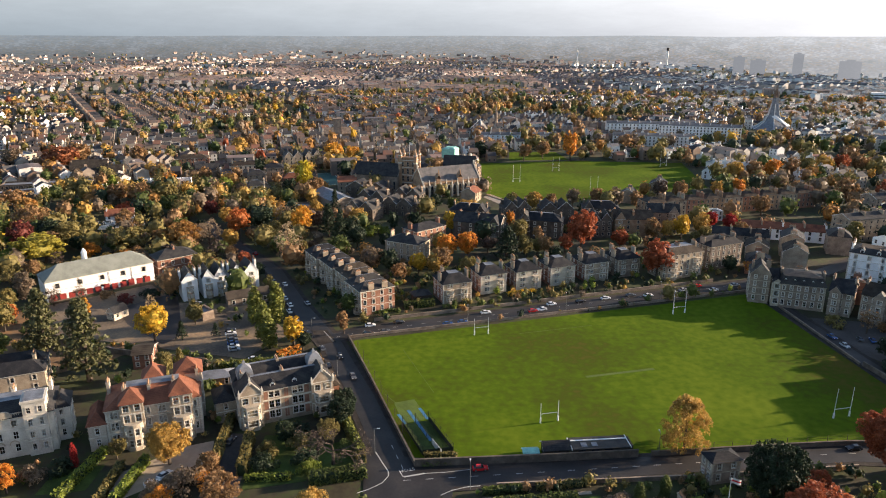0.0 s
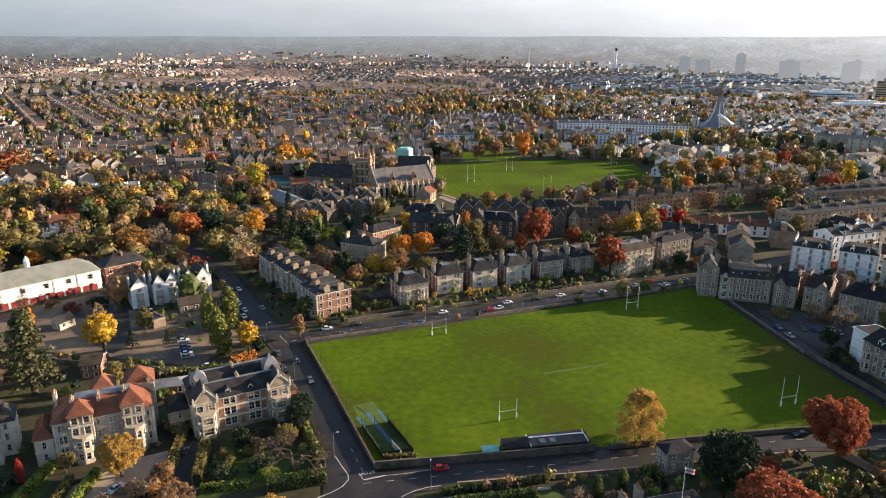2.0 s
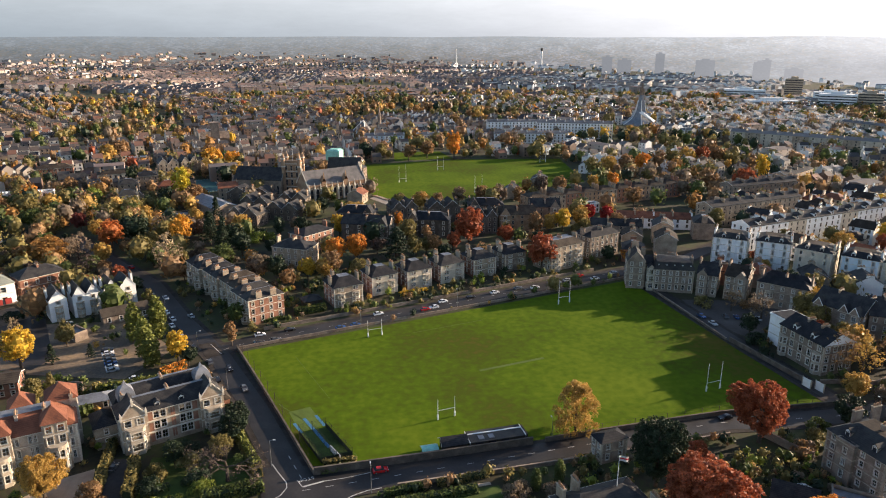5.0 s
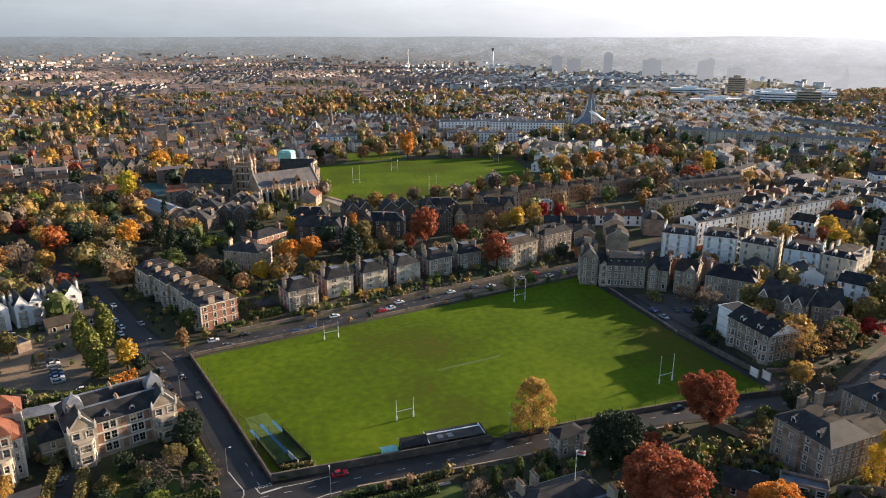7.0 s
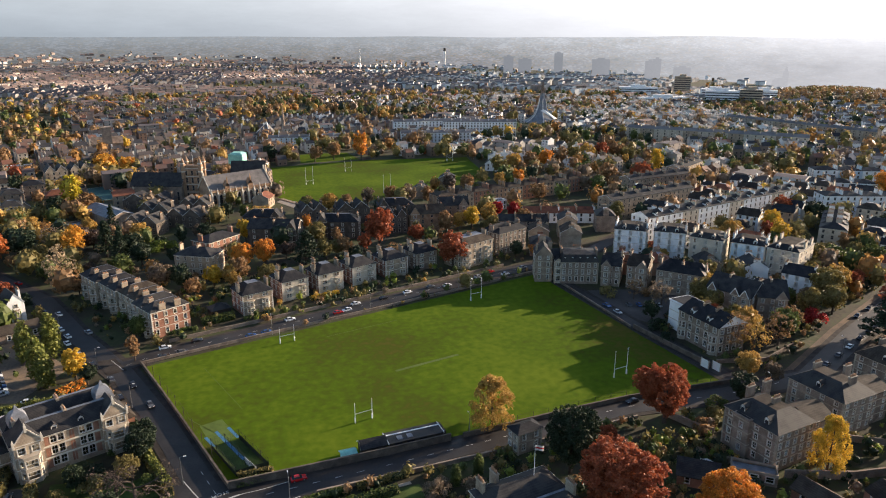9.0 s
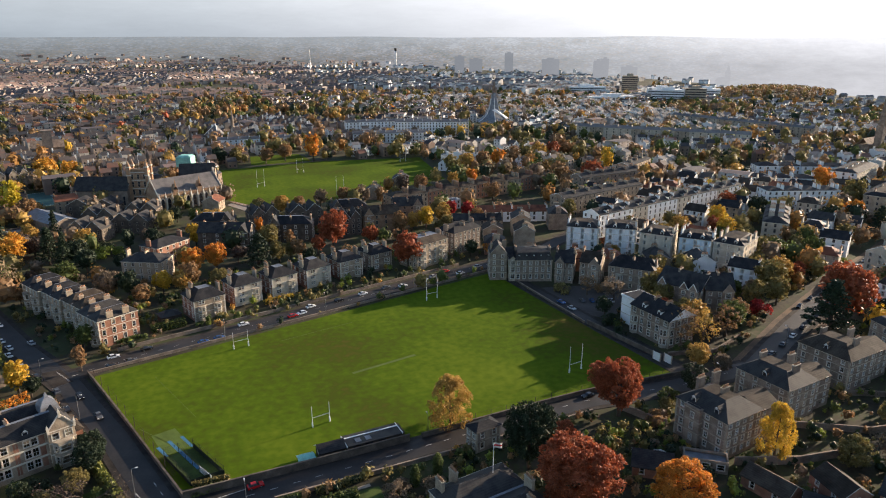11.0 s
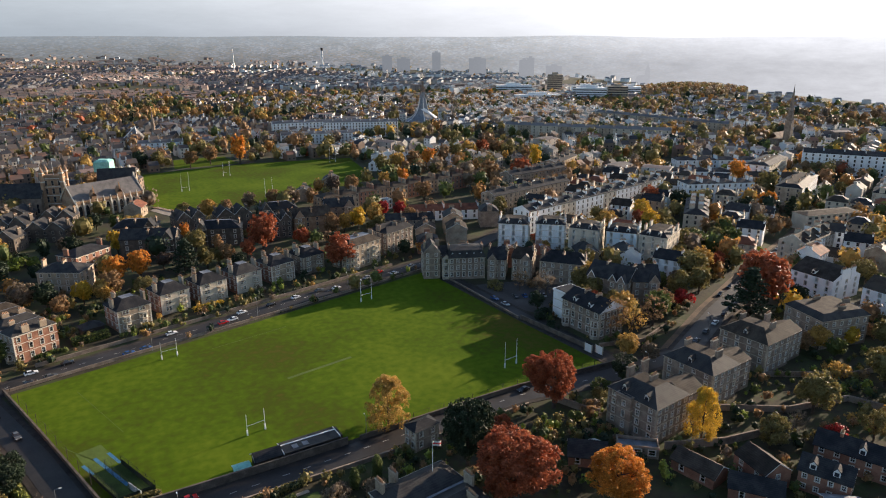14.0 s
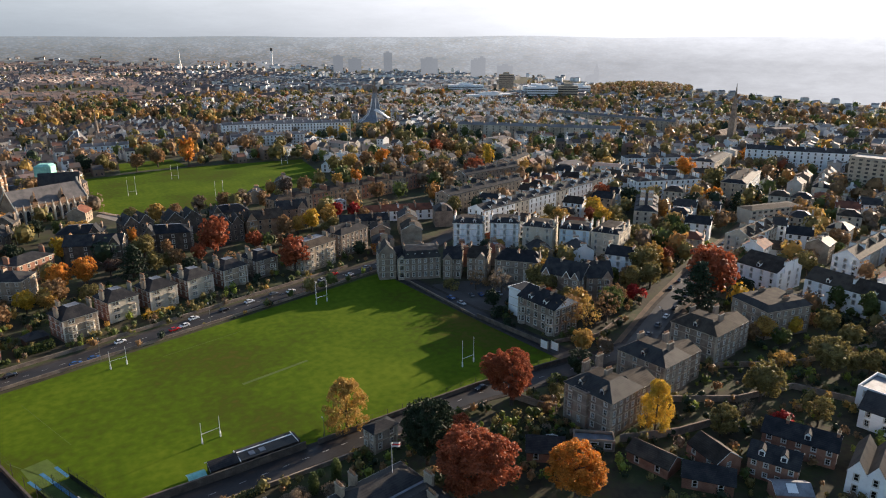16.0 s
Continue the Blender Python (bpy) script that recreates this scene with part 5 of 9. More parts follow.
# ---- villas along the north street ----
for i, (a, b) in enumerate((((0, 281), (12.5, 285.6)), ((17, 292.4), (28.8, 296.8)), ((33.5, 297.6), (45.3, 302)), ((50, 303.5), (62, 308)), ((67, 309.3), (79, 313.7)), ((84, 315.4), (95.5, 319.6)))):
    house("villa", ("pink-grey" if i % 3 == 0 else "cream") + " stone villa with bay windows and a slate hip", a, b, 12.5, 3, 2.8, 0.6, (STONE, CREAM, CREAM, CREAM, STONE, GREYSTONE)[i], "hip", 3.3, SLATE, 2, 3, "FLR", 0.95, 2.1, True, True,
          bays=(0.25, 0.75) if i == 0 else (0.76,), flat=0.3, dormers=((0.35, 0.8, "L"),), chims=((0.02, 0.4), (0.98, 0.45), (0.3, 0.95)), group="villas on the street", topm=LEAD, sidewall=BRICK if i < 5 else None, cmat=PALE if i % 2 else STONE)
house("carport", "open garage with a slate hip roof", (-12.5, 283), (-5, 285.5), 6, 1, 2.8, 0.1, DARKWOOD, "hip", 2.0, SLATE, 1, 1, "", cornice=False)
house("villa", "long stone house with slate roof behind the copper beech", (106, 311), (126, 320), 13, 4, 2.9, 0.6, STONE, "hip", 2.6, MOSSY, 6, 4, "FLR", near=False, bays=(0.2, 0.8), flat=0.4, chims=((0.02, 0.5), (0.5, 0.5), (0.98, 0.5)), bayf=3)
house("villa", "brown stone house with white windows and chimneys", (132, 326), (151, 334.5), 13, 4, 2.9, 0.6, GREYSTONE, "valley", 2.6, SLATE, 6, 4, "FLR", near=False, chims=((0.02, 0.5), (0.5, 0.3), (0.98, 0.5)))

# ---- row at the field's north-east corner ----
ap = house("apartment_house", "grey stone gothic apartment house with white dormers and a gabled end", (144, 278), (160.4, 272.3), 13, 3, 3.4, 0.6, GREYSTONE, "mansard", 3.4, SLATE, 6, 4, "FLR", 1.1, 2.2, near=True,
           dormers=tuple((0.1 + 0.2 * k, 0.5, "F") for k in range(5)), chims=((0.05, 0.6, 5), (0.6, 0.7), (0.98, 0.5)), category="apartment house", topm=SLATE, gmat=TRIM, chh=2.8)
wing(ap, -20.5, -12.5, -4.0, 7.5, 13.2, GREYSTONE, SLATE, 4.6, 2, 4, 3.2, 0.6, kind="gable")
wing(ap, -12.5, -8.7, -1.5, 6.5, 11.6, GREYSTONE, SLATE, 3.0, 1, 3, 3.4, 0.6, kind="gable", gable="x")
wing(ap, -11.6, -8.2, -6.2, -1.5, 10.8, PALE, SLATE, 1.6, 1, 3, 3.4, 0.6, ww=1.9, wh=2.4, kind="gable")
for k, (x, y, z) in enumerate(((-16.5, 6.0, 17.0), (-19.6, 1.0, 14.4), (-13.2, 2.5, 14.8))):
    chimney(ap, x, y, z, 5 - k, 3.0, 90 * (k % 2))
th = house("terrace_house", "grey stone gabled terrace house with tall chimneys", (161.2, 270.9), (168.0, 265.8), 14, 3, 3.2, 0.6, GREYSTONE, "gable", 3.8, SLATE, 3, 3, "FLR", near=True, chims=((0.02, 0.5, 6), (0.98, 0.5, 6)), group="shaded row", sidewall=STONE, chh=3.0)
wing(th, -4.2, 0.2, -8.2, -6.0, 10.0, GREYSTONE, SLATE, 2.6, 1, 3, 3.2, 0.6, ww=1.7, kind="gable")
th = house("terrace_house", "grey stone gabled terrace house with pale window heads", (170.8, 264.5), (177.3, 258.2), 14, 3, 3.5, 0.6, GREYSTONE, "gable", 3.6, MOSSY, 3, 3, "FLR", near=True, chims=((0.02, 0.5, 6), (0.98, 0.5, 6)), group="shaded row", sidewall=STONE, chh=3.0)
wing(th, 0.0, 4.4, -8.2, -6.0, 11.0, GREYSTONE, SLATE, 2.6, 1, 3, 3.5, 0.6, ww=1.7, kind="gable")
house("terrace_house", "grey stone house with white bay windows", (180.5, 255.5), (194.5, 240.5), 13, 3, 3.4, 0.6, GREYSTONE, "valley", 3.0, SLATE, 5, 3, "FLR", near=True, bays=(0.25, 0.75), chims=((0.02, 0.5), (0.5, 0.4), (0.98, 0.5)), group="shaded row")
bl = house("stone_house", "grey stone house with white trim, arched window and blue-grey roof", (161, 211), (163.4, 190.7), 13, 3, 3.5, 0.6, GREYSTONE, "gable", 3.6, SLATE, 5, 4, "FR", 1.5, 2.3, near=True, bays=(0.12, 0.88), dormers=((0.3, 0.6, "F"), (0.7, 0.6, "F")), chims=((0.35, 0.5), (0.65, 0.5)), gmat=WHITE)
wing(bl, -19, -10.5, -3.5, 6, 11.2, WHITE, SLATE, 1.0, 2, 3, 3.5, 0.6, kind="flat", sides="R")
gh = house("gothic_house", "brown stone double house with a big slate roof and steep gables", (188.5, 230.5), (196.5, 213), 14, 3, 3.4, 0.6, GREYSTONE, "gable", 5.0, SLATE, 4, 4, "FR", near=True, chims=((0.35, 0.5, 5), (0.95, 0.6)), gmat=GREYSTONE, cornice=False, chh=2.8)
for x in (-8.6, 1.2, 5.2):
    wing(gh, x, x + 3.9, -8.6, -5.0, 10.6, GREYSTONE, SLATE, 2.9, 1, 3, 3.3, 0.6, ww=1.5, kind="gable")
    me = Mesh()
    for sx in (0.0, 3.9):
        me.tube((x + sx, -8.85, 10.6), (x + 1.95, -8.85, 13.7), 0.14, 0.14, 4)
    part("bargeboard", me, TRIM, gh, "white painted bargeboard")
gh = house("gothic_house", "brown stone house with slate gables and tall windows", (199.5, 213), (209.5, 207.5), 15, 3, 3.5, 0.6, GREYSTONE, "gable", 5.2, SLATE, 3, 4, "FR", near=True, chims=((0.5, 0.5, 5), (0.95, 0.6)), gmat=GREYSTONE, cornice=False, chh=2.8)
wing(gh, 0.6, 5.2, -9.0, -5.0, 11.0, GREYSTONE, SLATE, 3.4, 1, 3, 3.4, 0.6, ww=2.0, wh=2.5, kind="gable")

# ---- tall white villas and terraces ----
for i, (a, b) in enumerate((((190, 309), (203.2, 299.1)), ((207.5, 299), (220.1, 289.5)), ((219, 285), (228.8, 272.5)), ((232, 270.5), (242.3, 258.7)), ((243, 258), (250, 245.5)))):
    house("white_villa", ("tall white stucco villa with slate roof and chimneys", "tall white stucco villa with slate roof and chimneys", "tall cream stucco villa with iron balconies", "tall pale blue and white stucco villa", "tall cream stucco villa with plain side")[i],
          a, b, 15 if i < 4 else 22, 4, 3.6, 0.7, (WHITE, WHITE, CREAM, BLUE, CREAM)[i], "hip", 2.2, SLATE, 3, 3, "FR", 1.1, 2.1, near=True, flat=0.5, chims=((0.02, 0.4), (0.98, 0.4), (0.02, 0.8), (0.98, 0.8)),
          dormers=((0.3, 0.5, "F"), (0.7, 0.5, "F")), group="stucco villas", topm=MOSSY)


def terrace(name, label, p0, p1, n, depth, floors, fh=3.3, wall=None, roof="gable", rh=2.6, roofm=None, cols=2, sides="FR", chim=2, skipw=False, dorm=False, near=False):
    """A row of n joined houses, each a thing of its own."""
    a, b = Vector(p0), Vector(p1)
    for k in range(n):
        wl = wall[k % len(wall)] if isinstance(wall, (list, tuple)) else wall
        house(name, label, a.lerp(b, k / n), a.lerp(b, (k + 1) / n - 0.0005), depth, floors, fh, 0.5, wl, roof, rh, roofm, cols, 3, ("F" + ("R" if k == n - 1 else "") + ("L" if k == 0 else "")) if not skipw else "",
              near=near, chims=((0.99, 0.35), (0.99, 0.7))[:chim], cornice=near, group=name + " row", over=0.12, dormers=((0.5, 0.9, "F"),) if dorm else ())


terrace("white_terrace_house", "white stucco terrace house with dormers and slate roof", (222, 326), (362, 365), 10, 13, 4, 3.3, [WHITE, WHITE, CREAM], "gable", 2.8, SLATE, 3, dorm=True)
terrace("white_terrace_house", "white stucco terrace house with dark balconies", (361, 341), (408, 325), 4, 15, 4, 3.4, WHITE, "hip", 1.8, SLATE, 3)
terrace("stucco_pair", "white stucco villa with a slate hip", (318, 282), (352, 313), 4, 14, 3, 3.3, [CREAM, WHITE], "hip", 2.6, SLATE, 3)
terrace("crescent_house", "white stucco crescent house with slate roof", (538, 385), (596, 312), 6, 15, 5, 3.3, WHITE, "gable", 3, SLATE, 3)
terrace("white_terrace_house", "pale terrace house with slate roof", (400, 395), (440, 372), 3, 14, 3, 3.4, WHITE, "hip", 2.4, SLATE, 3)
terrace("white_terrace_house", "pale terrace house with slate roof", (440, 430), (505, 400), 4, 14, 3, 3.4, [WHITE, BLUE], "hip", 2.4, SLATE, 3)
terrace("stone_terrace_house", "brown stone terrace house with chimneys", (425, 345), (462, 318), 4, 13, 4, 3.2, [STONE, WHITE], "gable", 2.6, MOSSY, 3)
terrace("stone_terrace_house", "brown stone terrace house with chimneys", (226, 372), (300, 392), 6, 13, 4, 3.2, STONE, "gable", 2.6, SLATE, 3)
house("flats_block", "concrete slab block of flats with balconies", (511, 280), (519, 252), 22, 9, 3.0, 0.5, PALE, "flat", 0.5, LEAD, 6, 4, "FR", 2.2, 1.5, cornice=False, category="flats")
house("mansion_block", "long brown and white block of mansion flats", (411, 311), (418.5, 296), 58, 4, 3.4, 0.5, STONE, "hip", 2.0, SLATE, 3, 14, "FR", flat=0.5, sidewall=WHITE, topm=MOSSY, chims=((0.3, 0.1), (0.7, 0.25), (0.3, 0.45), (0.7, 0.65), (0.3, 0.85)), category="flats")
house("mansion_block", "long white and brown terrace block seen end-on", (467, 384), (474.6, 367), 56, 4, 3.2, 0.5, WHITE, "hip", 1.8, SLATE, 3, 13, "FR", flat=0.4, sidewall=CREAM, topm=MOSSY, chims=((0.5, 0.1), (0.5, 0.35), (0.5, 0.6), (0.5, 0.85)), category="flats")
house("long_flats", "long low buff flats with banded windows", (372, 257), (412, 250), 12, 3, 3.1, 0.4, CREAM, "hip", 1.2, MOSSY, 9, 2, "FR", 2.4, 1.4, cornice=False, category="flats")

# ---- stone houses on the near right ----
bh = house("stone_mansion", "large brown stone house with slate hip and tall chimneys", (128.3, 143.5), (131.3, 126.5), 15, 4, 2.8, 0.5, GREYSTONE, "hip", 3.6, SLATE, 4, 5, "FR", 1.1, 1.9, near=True, flat=0.35,
           dormers=((0.3, 0.9, "F"), (0.75, 0.9, "F")), chh=3.3, chims=((0.1, 0.5), (0.55, 0.55), (0.1, 0.95)), topm=MOSSY, category="mansion")
wing(bh, -2.5, 8.0, 7.3, 16.5, 10.4, GREYSTONE, MOSSY, 2.6, 2, 4, 2.55, 0.5, kind="gable", gable="y", sides="R")
wing(bh, -4.5, 0.5, -8.6, -7.4, 11.5, GREYSTONE, SLATE, 1.0, 1, 3, 3.5, 0.7, kind="flat")
h2 = house("stone_mansion", "brown stone double house with hipped slate roof", (159, 152.5), (161.8, 134.6), 14, 4, 2.75, 0.4, GREYSTONE, "hip", 3.6, SLATE, 4, 4, "FR", 1.1, 1.9, near=True, flat=0.35, dormers=((0.5, 0.9, "F"),), chh=3.3, chims=((0.2, 0.5), (0.8, 0.55), (0.5, 0.95)), topm=MOSSY)
wing(h2, -2.5, 8.0, 6.8, 16.0, 10.0, GREYSTONE, MOSSY, 2.4, 2, 4, 2.45, 0.5, kind="gable", gable="y", sides="R")
h3 = house("stone_mansion", "brown stone double house with grey roof and dormers", (193, 160.0), (195.8, 142.2), 15, 4, 2.75, 0.4, GREYSTONE, "hip", 3.6, MOSSY, 4, 4, "FR", 1.1, 1.9, near=True, flat=0.35, dormers=((0.5, 0.9, "F"),), chh=3.3, chims=((0.2, 0.5), (0.8, 0.55), (0.5, 0.95)), topm=MOSSY)
wing(h3, -2.5, 8.0, 7.3, 17.5, 10.0, GREYSTONE, MOSSY, 2.4, 2, 4, 2.45, 0.5, kind="gable", gable="y", sides="R")
house("stone_house", "brown stone house with flat lead roof and parapet", (234, 165), (231, 147), 22, 3, 3.6, 0.7, GREYSTONE, "hip", 2.0, SLATE, 4, 6, "FR", 1.1, 1.9, near=True, flat=0.75, chims=((0.2, 0.5), (0.8, 0.55), (0.5, 0.9)), topm=MOSSY)
terrace("gabled_villa", "white rendered house with dark tiled roof and dormers", (278, 196), (279, 176), 1, 20, 3, 3.1, 0.5 and WHITE, "gable", 4.6, MOSSY, 4, "FR", dorm=True)
terrace("gabled_villa", "white and red-brick house with dark tiled roof", (284, 166), (286, 128), 2, 14, 3, 3.1, WHITE, "gable", 4.4, MOSSY, 4, "FR", dorm=True)
terrace("gabled_villa", "white rendered house with slate roof", (318, 218), (352, 226), 3, 14, 3, 3.1, [CREAM, WHITE], "gable", 3.8, MOSSY, 3, "FR", dorm=True)
terrace("gabled_villa", "white rendered house with slate roof", (330, 168), (420, 186), 6, 12, 3, 3.1, [WHITE, CREAM, WHITE], "gable", 3.8, MOSSY, 2, "FR")
house("white_box_house", "modern white flat-roofed house", (211, 101), (213, 84), 14, 2, 3.4, 0.2, WHITE, "flat", 0.5, LEAD, 3, 2, "FR", 1.8, 1.8, cornice=False, near=True)
house("mews_house", "white gabled mews house with dark roof", (200, 94), (203, 80), 12, 2, 3.0, 0.2, WHITE, "gable", 3.4, SLATE, 3, 2, "FR", cornice=False, near=True)
house("sawtooth_mews", "white mews with a row of dark gables", (166, 78), (172, 62), 16, 2, 3.2, 0.1, WHITE, "front", 3.2, SLATE, 4, 2, "F", gables=4, cornice=False)
house("brick_mews", "dark red brick mews with white-edged slate roof", (150.5, 95.4), (155.6, 84.6), 9, 2, 2.9, 0.1, BRICK, "gable", 2.6, SLATE, 4, 2, "FR", cornice=False, near=True, ww=1.0, wh=1.3, dormers=((0.7, 0.9, "F"), (0.25, 0.9, "F")), gmat=WHITE)
house("garage_house", "mossy-roofed outbuilding with an arched window", (140.8, 97.6), (149.3, 96.4), 11, 2, 2.5, 0.1, BRICK, "front", 2.8, MOSSY, 1, 2, "FLR", gables=1, cornice=False, near=True)
house("brick_outbuilding", "walled brick outbuilding with lean-to roof", (128, 116.5), (130.8, 104.5), 7, 1, 3.2, 0.1, BRICK, "gable", 2.2, MOSSY, 2, 1, "F", cornice=False)
house("brick_outbuilding", "dark slate-roofed brick outbuilding", (131.5, 100.4), (139.5, 90.8), 7, 1, 3.4, 0.1, BRICK, "gable", 2.6, SLATE, 2, 1, "F", cornice=False)
house("mews_house", "dark-roofed mews with grey walls", (165, 101.5), (172.9, 84.5), 9, 2, 2.7, 0.1, BRICK, "gable", 2.8, SLATE, 5, 2, "FR", cornice=False, near=True, dormers=((0.6, 0.9, "F"),), gmat=WHITE, chims=((0.3, 0.5, 3), (0.97, 0.5, 3)))
gs = house("glass_roof_shed", "low shed with a grey roof and white roof light", (146, 83.5), (153, 78.5), 6, 1, 3.2, 0.1, BRICK, "gable", 1.4, LEAD, 1, 1, "", cornice=False)
me = Mesh(); me.face([(-1.6, -2.9, 3.75), (0.9, -2.9, 3.75), (0.9, -0.5, 4.85), (-1.6, -0.5, 4.85)])
part("rooflight", me, WHITE, gs, "white roof light")
house("lodge", "small grey stone lodge with striped roof", (69.5, 154.2), (77.6, 156.0), 5, 2, 3.2, 0.2, GREYSTONE, "hip", 1.4, SLATE, 2, 2, "FLR", near=True)
fl = house("flag_house", "grey stone house with lead-covered roof and pinnacled gables", (52, 113), (73, 117), 21, 2, 3.6, 0.5, STONE, "valley", 3.0, SLATE, 5, 4, "FLR", near=True, chims=((0.08, 0.9), (0.3, 0.97), (0.95, 0.4), (0.75, 0.1)), topm=LEAD)
me = Mesh(); me.tube((0, 0, 10), (0, 0, 19), 0.09, 0.05, 8)
part("flag_pole", me, POSTWHITE, fl).location = (4, 5, 0)
FLAGRED = material("red_flag_cloth", two((0.5, 0.03, 0.04), 0.1), 1, 0.8)
me = Mesh()
for i in range(6):
    x0, x1 = i * 0.42, (i + 1) * 0.42
    y0, y1 = 0.18 * math.sin(i * 1.1), 0.18 * math.sin((i + 1) * 1.1)
    for z0, z1, mi in ((0, 0.5, 0), (0.5, 0.9, 1), (0.9, 1.4, 0)):
        s0, s1 = -x0 * 0.35, -x1 * 0.35
        me.face([(x0, y0, z0 + s0), (x1, y1, z0 + s1), (x1, y1, z1 + s1), (x0, y0, z1 + s0)], mi)
part("flag", me, [CHALK, FLAGRED], fl, "red and white flag").location = (4.1, 5, 17.4)

for nm, pts, h in (("street_wall", [(-28, 262.3), (0, 270.6), (60, 289), (128, 310)], 1.3), ("corner_wall", [(-20.5, 157.5), (-21.5, 161), (-24, 168.5), (-37, 205), (-48, 233)], 1.5), ("garden_wall", [(14, 153.4), (70, 157.2), (112, 161.4)], 1.2),
                   ("garden_wall", [(121, 161), (126, 150), (128.5, 147)], 2.2), ("garden_wall", [(133, 124), (150, 118), (166, 116)], 2.4), ("garden_wall", [(163, 133), (182, 122), (205, 118)], 2.0), ("garden_wall", [(196, 141), (222, 128), (262, 122)], 1.8), ("garden_wall", [(205, 118), (214, 100)], 2.0),
                   ("garden_wall", [(-64, 186), (-63, 158), (-58, 146)], 1.8), ("garden_wall", [(-152, 246), (-120, 232), (-84, 224)], 2.0), ("garden_wall", [(160, 186), (178, 182), (198, 190)], 1.4)):
    wall_run(nm, pts, h, 0.4, GREYSTONE, "weathered grey stone boundary wall beside gardens")
rt = root("conservatory", "small white-framed octagonal glass conservatory", "conservatory")
oc = [(2.4 * math.cos(math.pi * k / 4), 2.4 * math.sin(math.pi * k / 4)) for k in range(8)]
me = Mesh(); me.prism(oc, -0.1, 0.8); part("base", me, BRICK, rt)
me = Mesh()
for k in range(8):
    a, b = oc[k], oc[(k + 1) % 8]
    me.tube((*a, 0.8), (*a, 2.8), 0.07, 0.07, 4); me.tube((*a, 2.8), (*b, 2.8), 0.08, 0.08, 4); me.tube((*a, 2.8), (0, 0, 4.4), 0.07, 0.07, 4)
part("frame", me, TRIM, rt)
for k in range(8):
    a, b = oc[k], oc[(k + 1) % 8]
    me = Mesh(); me.face([(*a, 0.8), (*b, 0.8), (*b, 2.8), (*a, 2.8)]); part("pane", me, GLASS, rt)
    me = Mesh(); me.face([(*a, 2.8), (*b, 2.8), (0, 0, 4.4)]); part("roof_pane", me, GLASS, rt)
rt.matrix_basis = pose(114.4, 132, 0)
claim([(110, 128), (118, 128), (118, 136), (110, 136)])
house("garage", "white-doored garages with a flat roof", (119, 128), (128, 121), 5, 1, 2.8, 0.1, GREYSTONE, "flat", 0.4, LEAD, 3, 1, "F", 1.9, 1.7, cornice=False)
house("dark_outbuilding", "dark slate-roofed outbuilding by the garden", (104, 130), (112, 124), 7, 1, 3.2, 0.1, BRICK, "gable", 3.0, SLATE, 2, 1, "F", cornice=False)
claim([(-64, 140), (-20, 146), (-26, 180), (-62, 182)]); claim([(-110, 140), (-64, 146), (-66, 172), (-108, 168)])

for x, y, a in ((153.6, 184.4, -80), (156.0, 181.2, -80)):
    rt = root("gate_screen", "tall white painted garden gate screen", "gate")
    me = Mesh(); me.box(-1.6, 1.6, -0.06, 0.06, 0.0, 3.2); part("board", me, TRIM, rt)
    for s in (-1.7, 1.7):
        me = Mesh(); me.box(-0.15, 0.15, -0.15, 0.15, -0.1, 3.4); part("post", me, PALE, rt).location = (s, 0, 0)
    rt.matrix_basis = pose(x, y, 0, 0, 0, a)

# ---- the school: chapel, hall and towers beyond the villas ----
RUDDY = material("ruddy_sandstone", [(0.2, (0.17, 0.10, 0.062)), (0.5, (0.31, 0.19, 0.115)), (0.8, (0.44, 0.30, 0.19))], 0.3, 0.85, 0.4, 9, -0.15, courses=0.35)
hall = house("school_hall", "long ruddy sandstone school hall with buttresses and a grey slate roof", (-13.8, 484), (26.6, 502), 21, 1, 10.1, 0.5, RUDDY, "gable", 9.6, GREYROOF, 10, 3, "FR", 2.3, 7.0, category="hall", cornice=False, over=0.1)
for k in range(11):
    me = Mesh(); me.box(-0.55, 0.55, -1.4, 0.0, 0, 8.6, 0); me.frustum((-0.55, 0.55, -1.4, 0.0), (-0.2, 0.2, -0.3, 0.0), 8.6, 11.6, 0); me.cone([(-0.25, -0.5), (0.25, -0.5), (0.25, 0.0), (-0.25, 0.0)], 11.6, (0, -0.25, 13.4))
    part("buttress", me, DRESS, hall, "pale dressed stone buttress").location = (-22.1 + 4.42 * k, -10.5, 0)
for k in range(10):
    # a pale pointed arch over each tall window
    me = Mesh()
    pts = [(-1.35, 6.2), (-1.15, 7.6), (-0.6, 8.7), (0, 9.3), (0.6, 8.7), (1.15, 7.6), (1.35, 6.2)]
    for (xa, za), (xb, zb) in zip(pts, pts[1:]):
        me.tube((xa, -0.1, za), (xb, -0.1, zb), 0.2, 0.2, 5)
    part("arch", me, DRESS, hall, "pale stone window arch").location = (-19.9 + 4.42 * k, -10.5, 0)
me = Mesh(); me.box(-22.3, 22.3, -10.9, -10.5, 10.2, 11.2)
for k in range(29):
    me.box(-22.2 + 1.55 * k, -21.4 + 1.55 * k, -10.9, -10.5, 11.2, 11.8)
part("parapet", me, RUDDY, hall, "ruddy stone parapet with battlements")
